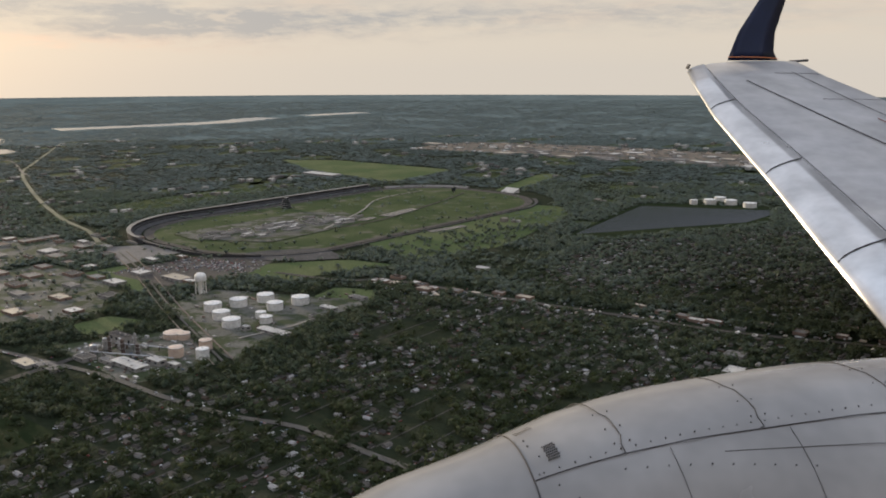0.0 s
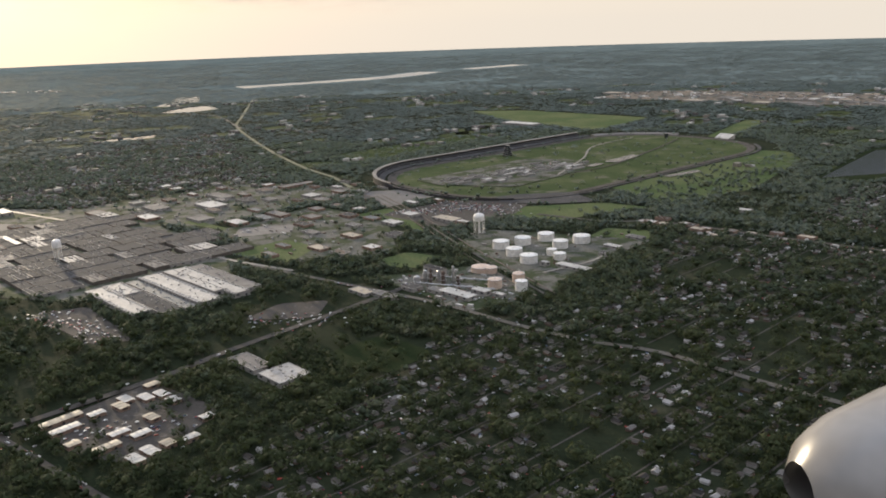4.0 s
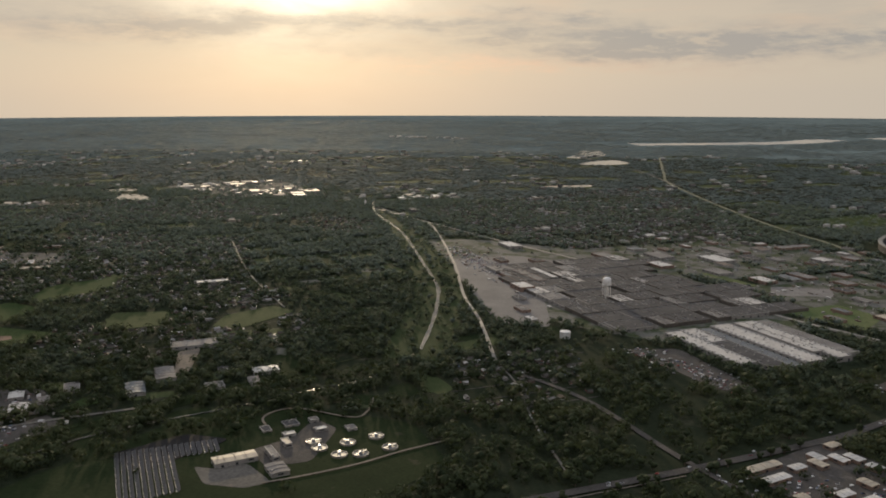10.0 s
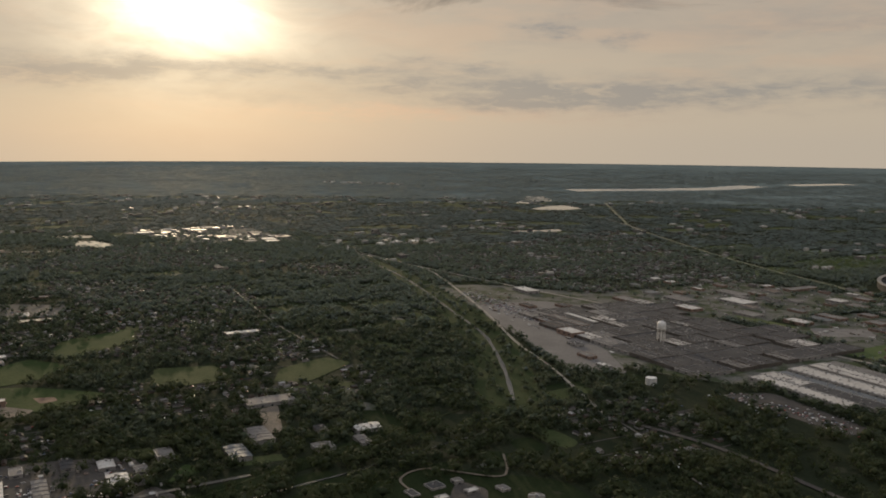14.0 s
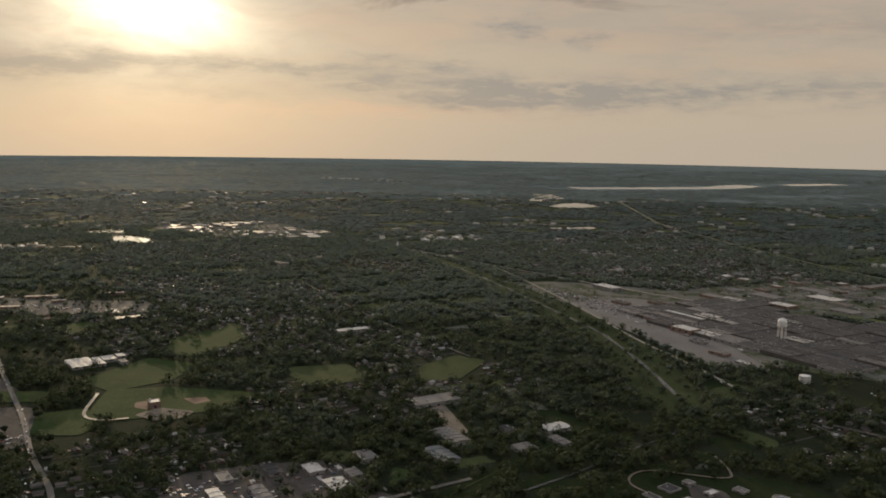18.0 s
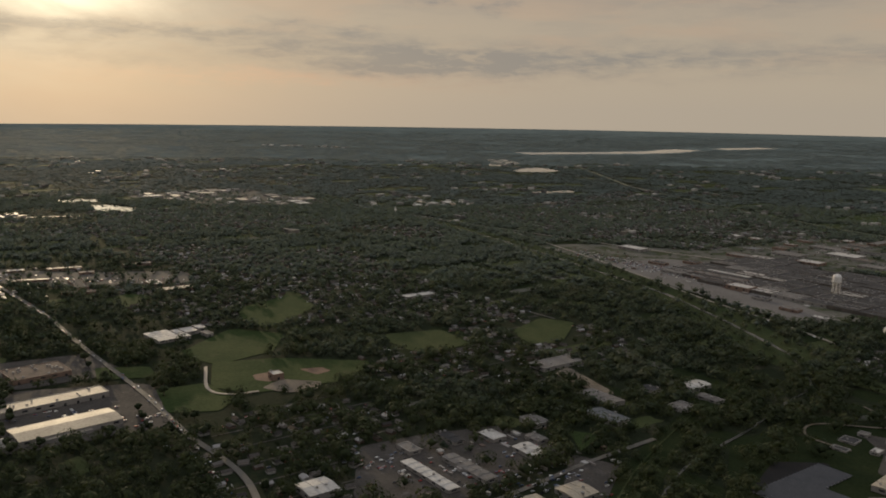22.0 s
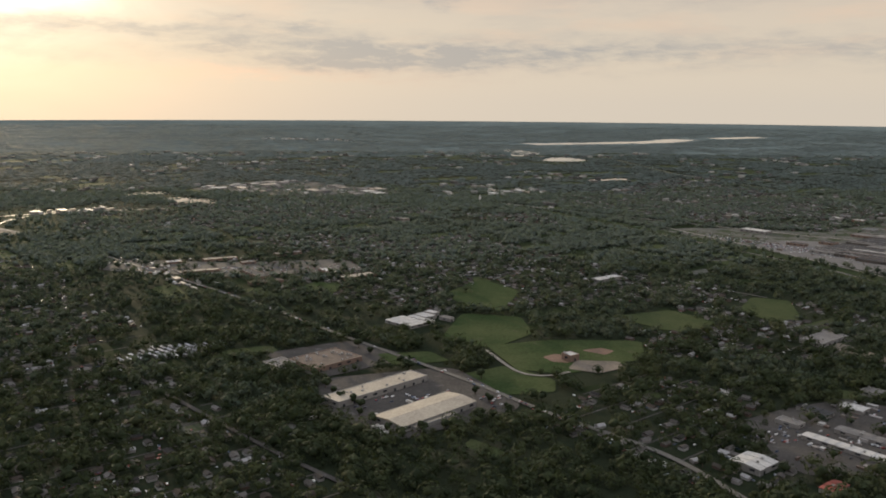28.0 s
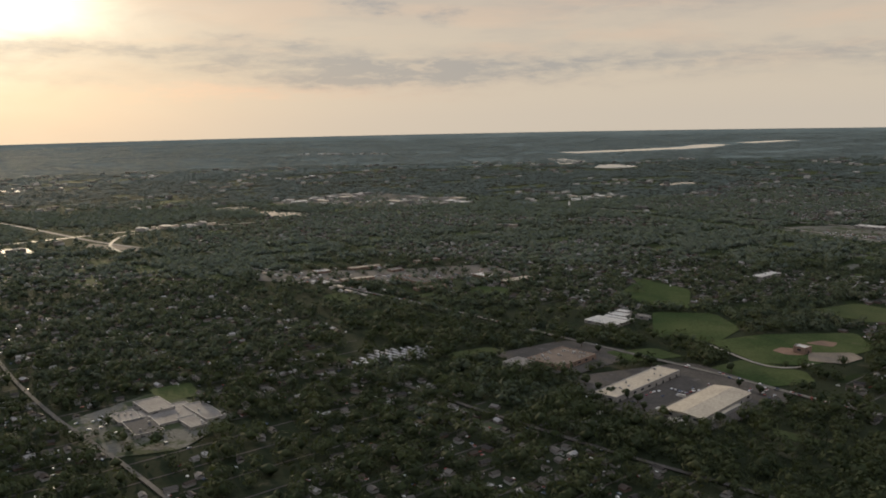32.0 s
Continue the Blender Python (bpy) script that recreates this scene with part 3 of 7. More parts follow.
sheet("grass_field_5", [(-262, 404), (-240, 436), (-216, 419), (-222, 386)], PASTURE, 0.07, "bright mown grass beside the factory")
sheet("factory_yard", [(-500, 521), (-535, 500), (-462, 420), (-372, 330), (-310, 320), (-225, 330), (-270, 415), (-390, 520)], YARD, 0.05, "worn ground round the car factory", "yard", level=0.01)
sheet("parking_lot_3", [(-458, 410), (-478, 443), (-444, 476), (-407, 470), (-405, 419), (-384, 380), (-352, 318), (-378, 312)], OLD_TARMAC, 0.07, "pale dusty car park of the factory", "parking lot")
sheet("parking_lot_4", [(-310, 301), (-262, 268), (-248, 274), (-290, 314)], TARMAC, 0.07, "factory car park full of cars", "parking lot")
sheet("parking_lot_5", [(-213, 299), (-205, 321), (-184, 327), (-183, 304)], TARMAC, 0.07, "pale car park among trees", "parking lot")
sheet("grass_field_6", [(-420, 72), (-415, 150), (-385, 175), (-345, 182), (-318, 160), (-325, 120), (-370, 70)], LAWN, 0.05, "lawns round the sewage works", level=0.01)
sheet("plant_yard", [(-383, 119), (-377, 121), (-371, 129), (-356, 123), (-360, 116), (-372, 112)], LOT, 0.08, "dusty yard of the sewage works", "yard")
sheet("plant_yard_2", [(-377, 136), (-372, 152), (-376, 168), (-364, 165), (-355, 140), (-364, 130)], TARMAC, 0.075, "dark paved ground between basins", "yard")
sheet("apartment_court", [(-240, 198), (-222, 236), (-188, 216), (-195, 180), (-215, 182)], TARMAC, 0.06, "paved court of an apartment village", "parking lot", level=0.14)
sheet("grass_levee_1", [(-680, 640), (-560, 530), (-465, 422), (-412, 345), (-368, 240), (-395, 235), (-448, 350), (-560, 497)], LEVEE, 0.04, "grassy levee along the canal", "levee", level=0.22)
sheet("industrial_yard_5", [(-520, 110), (-506, 124), (-484, 140), (-460, 128), (-474, 102), (-484, 82), (-508, 76)], TARMAC, 0.05, "workshop yards with parked vans", "yard", level=0.07)
sheet("parking_lot_6", [(-460, 124), (-445, 120), (-448, 88), (-458, 85)], TARMAC, 0.055, "small car park behind workshops", "parking lot", level=0.02)
sheet("grass_field_20", [(-450, 80), (-446, 112), (-438, 145), (-413, 212), (-404, 210), (-430, 140), (-438, 80)], LAWN, 0.05, "grassy bank along the creek", level=0.5)
sheet("grass_field_21", [(-419, 100), (-411, 136), (-385, 182), (-378, 176), (-402, 120)], LAWN, 0.05, "dark lawn by the creek", level=0.5)
sheet("grass_field_22", [(-463, 142), (-453, 142), (-457, 126)], GRASS, 0.06, "scrap of lawn between workshops")
sheet("gravel_patch", [(-476, 199), (-472, 209), (-452, 183), (-455, 178)], GRAVEL, 0.06, "bare gravel patch", "yard")
sheet("grass_field_7", [(-622, 175), (-600, 168), (-588, 192), (-596, 218), (-622, 218)], GRASS, 0.06, "mown school playing field")
sheet("grass_field_8", [(-603, 170), (-588, 144), (-571, 143), (-545, 168), (-546, 192), (-582, 184)], GRASS, 0.06, "green outfields of a ballpark")
sheet("ball_diamond_1", [(-581, 161), (-577, 166), (-571, 164), (-571, 156), (-577, 156)], INFIELD, 0.08, "red clay ball diamond", "ball diamond")
sheet("ball_diamond_2", [(-568, 173), (-561, 178), (-556, 175), (-559, 169)], INFIELD, 0.08, "red clay ball diamond", "ball diamond")
sheet("ballpark_plaza", [(-571, 149), (-569, 160), (-554, 162), (-552, 155), (-560, 147)], GRAVEL, 0.075, "paved ground behind the ballpark", "yard")
sheet("grass_field_9", [(-606, 134), (-588, 117), (-573, 124), (-574, 136), (-592, 148)], GRASS, 0.06, "green meadow beside the road")
sheet("grass_field_10", [(-638, 252), (-626, 292), (-603, 268), (-606, 224), (-622, 230)], GRASS, 0.06, "small green field among trees")
sheet("grass_field_23", [(-709, 246), (-706, 264), (-691, 261), (-687, 234)], GRASS, 0.06, "green plot beside the shops")
sheet("grass_field_11", [(-503, 256), (-493, 236), (-479, 243), (-478, 280), (-495, 283)], MEADOW, 0.06, "sunlit clearing among trees")
sheet("grass_field_12", [(-550, 220), (-528, 208), (-517, 226), (-539, 239)], MEADOW, 0.06, "rough clearing among trees")
sheet("grass_field_13", [(-536, 209), (-514, 227), (-533, 247), (-556, 230)], MEADOW, 0.055, "rough meadow edged by trees")
sheet("warehouse_yard", [(-650, 118), (-610, 142), (-580, 108), (-612, 72), (-640, 92)], TARMAC, 0.05, "tarmac yard round two warehouses", "yard")
sheet("shop_yard", [(-680, 140), (-655, 165), (-625, 150), (-650, 118)], TARMAC, 0.055, "tarmac round a low shop block", "yard")
sheet("grass_field_14", [(-640, 150), (-622, 158), (-612, 148), (-630, 138)], GRASS, 0.07, "grass plot beside the shops")
sheet("school_ground", [(-790, 50), (-778, 82), (-742, 66), (-745, 38), (-762, 28)], YARD, 0.05, "paved ground round the school", "yard", level=0.08)
sheet("grass_field_15", [(-782, 82), (-772, 92), (-762, 80), (-770, 73)], GRASS, 0.07, "school lawn")
sheet("shopping_lot", [(-830, 262), (-757, 262), (-690, 298), (-712, 328), (-770, 300), (-835, 292)], LOT, 0.05, "car parks of a shopping strip", "parking lot", level=0.12)
sheet("business_park", [(-1000, 660), (-852, 625), (-770, 690), (-928, 790)], LOT, 0.05, "far sheds and lots in the evening sun", "yard", level=0.3)
sheet("far_town", [(-60, 1300), (180, 1180), (420, 1000), (560, 950), (520, 1100), (260, 1330), (40, 1420)], GRAVEL, 0.05, "far strip of sheds and lots", "yard", level=0.12)
sheet("interchange_ground", [(-1115, 460), (-1000, 480), (-920, 360), (-1040, 320)], LAWN, 0.05, "grass between motorway ramps", "verge", level=0.25)
sheet("motorway_lot", [(-1032, 318), (-1015, 333), (-1042, 357), (-1056, 341)], CONCRETE, 0.06, "pale paved lot by the motorway", "parking lot")
sheet("motorway_lot_2", [(-997, 359), (-948, 350), (-960, 365), (-1007, 380)], GRAVEL, 0.06, "dusty lot by the motorway", "parking lot")
# added dark sheet under the solar rows, for their dark look from behind
sheet("dirt_basin", [(-412, 112), (-404, 136), (-388, 140), (-394, 106)], DARK_GROUND, 0.075, "dark sheet added under the solar panels", "basin")

sheet("parking_lot_7", [(-262, 150), (-240, 163), (-234, 158), (-233, 150), (-254, 136)], GRAVEL, 0.06, "dusty car park with parked cars", "parking lot", level=0.06)
sheet("grass_field_24", [(-166, 268), (-150, 285), (-128, 268), (-140, 248), (-158, 252)], LAWN, 0.06, "dull meadow behind the shed", level=0.1)
ribbon("canal", [(-700, 670), (-654, 606), (-567, 518), (-487, 420), (-447, 370), (-429, 341), (-407, 299), (-387, 255)], 1.9, WATER, 0.09, "canal gleaming in the low sun", "canal", 0.5, 0.5)
ribbon("creek", [(-386, 248), (-384, 215), (-396, 189), (-409, 160), (-420, 140), (-430, 118), (-436, 87), (-442, 40)], 1.0, CREEK, 0.08, "narrow tree-lined creek", "creek", 0.0, 0.4)
LAKE_LINE = [(-775, 1742), (-700, 1800), (-600, 1880), (-500, 1980), (-450, 2110), (-432, 2150)]
LAKE_LINE_2 = [(-350, 2240), (-290, 2310), (-220, 2390)]
ribbon("lake_1", LAKE_LINE, 70.0, LAKE, 0.09, "long pale reservoir below the horizon", "lake", 3.0, 0.55)
ribbon("lake_2", LAKE_LINE_2, 60.0, LAKE, 0.09, "far strip of lake", "lake", 3.0, 0.4)
sheet("pond_1", [(-800, 1500), (-765, 1515), (-716, 1412), (-720, 1318), (-756, 1322), (-768, 1400)], LAKE, 0.09, "far flooded pit", "pond")
sheet("pond_2", [(-692, 1300), (-665, 1320), (-618, 1262), (-648, 1206), (-695, 1208)], LAKE, 0.09, "far flooded pit", "pond")
sheet("pond_3", [(-613, 888), (-566, 938), (-555, 915), (-588, 878)], LAKE, 0.09, "small far pond", "pond")
sheet("pond_4", [(-975, 578), (-955, 594), (-912, 572), (-909, 554), (-942, 546)], LAKE, 0.09, "pond flashing in the sun", "pond")
sheet("pond_5", [(-1040, 596), (-1008, 632), (-984, 614), (-1006, 586)], LAKE, 0.09, "pond beside the business park", "pond")

ROAD_LABEL = "two-lane tarmac road between trees"
ribbon("road_1", [(-300, 420), (-245, 385), (-191, 355), (-136, 325), (-106, 303), (-76, 284), (-47, 272), (-15, 246), (40, 208), (90, 175)], 2.8, LOT, 0.1, "dusty two-lane road between trees", verge=3.0)
ribbon("road_2", [(-100, 500), (-59, 480), (-28, 478), (34, 438), (87, 406), (133, 378), (195, 355), (290, 315), (400, 260)], 3.4, TARMAC, 0.1, "wide shopping street through the suburb", verge=4.0)
ribbon("road_3", [(-620, 1404), (-527, 1110), (-489, 1000), (-391, 821), (-311, 693), (-267, 637), (-241, 592)], 3.6, GRASSY_ROAD, 0.1, "broad pale road running to the horizon", verge=3.0)
ribbon("road_4", [(-672, 636), (-580, 574), (-541, 530), (-468, 428), (-420, 354), (-388, 312), (-348, 252)], 1.6, CONCRETE, 0.11, "pale concrete road beside the levee")
ribbon("levee_lane", [(-349, 254), (-332, 236), (-308, 201), (-284, 171)], 0.8, ROADWAY, 0.11, "narrow lane below the levee", "road", 0.0)
ribbon("road_5", [(-344, 250), (-303, 233), (-257, 198), (-222, 176), (-184, 153), (-140, 122), (-110, 95)], 2.3, TARMAC, 0.1, ROAD_LABEL)
ribbon("road_6", [(-277, 155), (-262, 142), (-244, 121), (-222, 98)], 1.1, ROADWAY, 0.1, "narrow lane past a field")
ribbon("highway_1", [(-370, 30), (-313, 117), (-290, 146), (-256, 189), (-219, 240), (-204, 267), (-170, 320), (-140, 370)], 3.4, TARMAC, 0.12, "tree-lined dual road", verge=4.4)
ribbon("highway_verge", [(-372, 27), (-315, 114), (-287.5, 144), (-253.5, 187)], 0.5, GRAVEL, 0.12, "pale gravel shoulder", "verge", verge=0.2)
ribbon("road_7", [(-672, 628), (-531, 550), (-454, 508), (-374, 469), (-302, 434), (-267, 398), (-215, 372)], 2.4, CONCRETE, 0.1, "pale road along the factory")
ribbon("railway", [(-215, 560), (-182, 505), (-139, 424), (-112, 376), (-90, 338)], 1.2, LOT, 0.1, "railway sidings with gravel bed", "railway", verge=1.2)
ribbon("railway_2", [(-211, 562), (-178, 507), (-135, 426), (-108, 378), (-86, 340)], 0.8, RUST, 0.1, "rusty siding beside the railway", "railway")
ribbon("railway_3", [(-219, 557), (-186, 503), (-143, 422), (-116, 374), (-94, 336)], 0.7, GRAVEL, 0.1, "single track with gravel bed", "railway")
ribbon("road_8", [(-850, 300), (-837, 292), (-722, 217), (-665, 174), (-605, 130), (-573, 104), (-542, 82), (-523, 58), (-495, 15), (-470, -30)], 1.9, ROADWAY, 0.12, "straight suburban road with traffic", verge=1.4)
ribbon("road_9", [(-497, 54), (-484, 73), (-472, 91), (-463, 105), (-455, 118), (-437, 143)], 1.7, ROADWAY, 0.1, "service road between workshops")
ribbon("road_11", [(-860, 108), (-829, 81), (-795, 54), (-776, 41), (-752, 24), (-720, 0)], 1.3, LOT, 0.1, "residential street")
ribbon("road_12", [(-720, 115), (-704, 102), (-642, 60), (-595, 32), (-560, 5)], 1.5, TARMAC, 0.1, "narrow street under trees", verge=0.6)
ribbon("road_13", [(-658, 422), (-600, 370), (-549, 327), (-488, 283)], 0.9, ROADWAY, 0.1, "suburban street")
ribbon("highway_2", [(-1180, 490), (-1115, 453), (-1024, 397), (-985, 376), (-955, 362)], 4.0, OLD_TARMAC, 0.12, "concrete motorway", verge=4)
ribbon("highway_3", [(-1090, 340), (-1069, 365), (-1046, 395), (-1025, 428), (-993, 463), (-930, 510)], 3.4, CONCRETE, 0.13, "motorway ramp", verge=3)
ribbon("highway_5", [(-960, 345), (-985, 370), (-1004, 414), (-1002, 446), (-1010, 485)], 2.2, CONCRETE, 0.14, "curved motorway ramp", verge=3)
ribbon("highway_4", [(-760, 1250), (-715, 1218), (-583, 1152), (-477, 986), (-414, 956), (-250, 930)], 2.4, ROADWAY, 0.1, "far highway", verge=0.4)
ribbon("driveway", [(-602, 164), (-588, 142), (-578, 139), (-570, 145)], 1.2, CONCRETE, 0.1, "curved drive round the ballpark")
ribbon("tank_lane", [(-60, 410), (-70, 392), (-92, 372)], 1.6, CONCRETE, 0.1, "curved lane through the tank farm")
ribbon("plant_lane_2", [(-381, 151), (-392, 160), (-388, 172), (-366, 175), (-364, 182), (-370, 195)], 0.8, GRAVEL, 0.11, "lane round the sewage works", "road", 0.6)
ribbon("levee_path", [(-447, 70), (-443, 108), (-435, 140), (-417, 195), (-400, 240)], 0.5, LEVEE, 0.09, "gravel path on the bank", "path", 0.5)
ribbon("plant_lane", [(-357.6, 120.6), (-350, 131), (-341.5, 144.8), (-335, 159.7), (-327, 174.6)], 0.9, GRAVEL, 0.11, "lane along the sewage works")

# ---------------------------------------------------------------- buildings
HALLS = []  # footprints, so that no car stands in a building


def hall(x, y, lu, lv, h, roof, wall, label, category="warehouse", units=3, rot=GRID, name="warehouse", group="", pitched=False, stripes=0, doors=True, seed=1, vents=0, seams=True):
    """A flat or low-pitched hall: walls, roof, coping, doors, strips of windows and rooftop units."""
    r = random.Random(seed * 77 + int(x * 3 + y))
    ob = thing(name, x, y, rot, 0, label, category, group)
    body = part("wall", boxes((0, 0, -0.1, lu, lv, h + 0.1)), wall, ob)
    if pitched:
        bm = bmesh.new()
        a, b = lu / 2 + 0.15, lv / 2 + 0.15
        rise = min(lu, lv) * 0.05
        if lu >= lv:
            p = [(-a, -b, h), (a, -b, h), (a, b, h), (-a, b, h), (-a, 0, h + rise), (a, 0, h + rise)]
            faces = ((0, 1, 5, 4), (2, 3, 4, 5), (1, 2, 5), (3, 0, 4), (3, 2, 1, 0))
        else:
            p = [(-a, -b, h), (a, -b, h), (a, b, h), (-a, b, h), (0, -b, h + rise), (0, b, h + rise)]
            faces = ((1, 2, 5, 4), (3, 0, 4, 5), (0, 1, 4), (2, 3, 5), (3, 2, 1, 0))
        v = [bm.verts.new(q) for q in p]
        for f in faces:
            bm.faces.new([v[i] for i in f])
        top = part("roof", bm, roof, ob)
        n = max(3, int(max(lu, lv) / 3))
        for i in range(1, n if seams else 1):
            f = -max(a, b) + 2 * max(a, b) * i / n
            bm = bmesh.new()
            for s in (-1, 1):
                if lu >= lv:
                    rod(bm, (f, s * b, h + 0.06), (f, 0, h + rise + 0.06), 0.07, 4)
                else:
                    rod(bm, (s * a, f, h + 0.06), (0, f, h + rise + 0.06), 0.07, 4)
            part("roof_seam", bm, roof, top)
    else:
        top = part("roof", boxes((0, 0, h, lu - 0.3, lv - 0.3, 0.06)), roof, ob)
        part("coping", boxes(*((px, py, h + 0.002, sx, sy, 0.2) for px, py, sx, sy in ((0, lv / 2 - 0.08, lu, 0.2), (0, 0.08 - lv / 2, lu, 0.2), (lu / 2 - 0.08, 0, 0.2, lv - 0.44), (0.08 - lu / 2, 0, 0.2, lv - 0.44)))), wall, ob)
        for i in range(stripes):
            f = -lu / 2 + lu * (i + 0.5) / stripes
            part("roof_light", boxes((f, 0, h + 0.062, 0.35, lv * 0.9, 0.12)), CONCRETE, top)
    for i in range(units):
        a, b = r.uniform(0.35, 0.8), r.uniform(0.35, 0.8)
        px, py = r.uniform(-0.42, 0.42) * lu, r.uniform(-0.42, 0.42) * lv
        lift = h + 0.05 if not pitched else h + 0.3
        part("rooftop_unit", boxes((px, py, lift, a, b, r.uniform(0.3, 0.6))), UNIT_GREY, top)
    if vents:
        bm = bmesh.new()
        for i in range(vents):
            box(bm, r.uniform(-0.45, 0.45) * lu, r.uniform(-0.45, 0.45) * lv, h + 0.05, r.uniform(0.2, 0.8), r.uniform(0.2, 1.6), r.uniform(0.15, 0.5))
        part("roof_vents", bm, r.choice((UNIT_GREY, GREY_ROOF, GREY_ROOF)), top)["kind"] = "stuff"
        for i in range(2):
            part("pipe_run", boxes((r.uniform(-0.4, 0.4) * lu, 0, h + 0.06, 0.18, lv * 0.92, 0.2)), r.choice((UNIT_GREY, GREY_ROOF, RUST)), top)
    if doors:
        n = max(1, int(lu / 4))
        for s in (-1, 1):
            for i in range(n):
                f = -lu / 2 + lu * (i + 0.5) / n
                w = r.choice((0.8, 1.6))
                part("door" if w < 1 else "window", boxes((f, s * (lv / 2 + 0.02), 0 if w < 1 else h * 0.45, w, 0.08, h * 0.55 if w < 1 else h * 0.3)), DARK_GLASS, body)
        n = max(1, int(lv / 4))
        for s in (-1, 1):
            for i in range(n):
                f = -lv / 2 + lv * (i + 0.5) / n
                part("window", boxes((s * (lu / 2 + 0.02), f, h * 0.45, 0.08, 1.4, h * 0.3)), DARK_GLASS, body)
    clear(corners(x, y, lu, lv, rot, 1.2))
    HALLS.append((x, y, math.cos(radians(rot)), math.sin(radians(rot)), lu / 2 + 0.5, lv / 2 + 0.5))
    return ob


def at(u, v):
    """The place u metres along the street bearing and v metres to its right."""
    return u * CU + v * SU, u * SU - v * CU


WHITE_LABEL = "long warehouse with a white membrane roof"
# the car factory: the white halls and the dark works behind
for k, (du, dv, wide, long, high, roof, tone) in enumerate(((-26.5, -4, 9, 50, 1.9, FACTORY_ROOF, "white"), (-16.5, 10, 9.6, 36, 1.5, DARK_ROOF, "tarred"), (-17, -20, 9.4, 22, 1.7, FACTORY_ROOF, "white"), (-8, 0, 5.6, 60, 1.3, BLUE_ROOF, "blue-grey"), (1, 0, 11.5, 60, 2.3, FACTORY_ROOF, "white"), (9.6, -3, 5, 50, 3.1, FACTORY_ROOF, "white raised"), (16.5, 0, 8.4, 60, 2.3, FACTORY_ROOF, "white"), (25, -2, 8.2, 56, 1.9, GREY_ROOF, "grey"))):
    x, y = -259 + du * CU + dv * SU, 336 + du * SU - dv * CU
    hall(x, y, wide, long, high, roof, PALE_WALL, "long factory hall with a %s flat roof" % tone, "factory", 16, name="factory_hall", group="factory halls", stripes=0, seed=k)
    if roof is FACTORY_ROOF and wide > 8:
        for s in (-0.4, 0.4):
            line = thing("skylight_row", x + s * wide * CU, y + s * wide * SU, GRID, high + 0.06, "row of square roof hatches on the factory", "roof hatches", "roof hatches")
            for i in range(int(long / 3)):
                part("hatch", boxes((0, -long / 2 + 1.5 + 3 * i, 0, 0.8, 0.9, 0.35)), UNIT_GREY, line)
r = random.Random(3)
k = 0
for v0 in range(-604, -456, 16):
    u = 56 + (6 if v0 < -580 else 0)
    while u < 150:
        lu, lv = r.uniform(14, 34), r.uniform(15.3, 15.8)
        tone = r.choice((0, 0, 4, 2, 0, 2, 1, 0, 4))
        if tone in (1, 2):
            lu = min(lu, r.uniform(5, 13))
        x, y = at(u + lu / 2, v0)
        roof = (DARK_ROOF, FACTORY_ROOF, GREY_ROOF, TAN_ROOF, DARK_ROOF)[tone]
        hall(x, y, lu, lv, r.uniform(1.3, 1.95), roof, WORKS_WALL if k % 4 else PALE_WALL, "old works hall with a %s flat roof" % ("tarred", "pale", "grey", "tan", "patched black")[tone], "factory", 3, name="works_hall", group="works halls", stripes=r.choice((0, 0, 1, 2)), doors=k % 4 == 0, seed=k + 20, vents=13)
        u += lu + r.choice((0.3, 0.3, 0.3, 4.0))
        k += 1
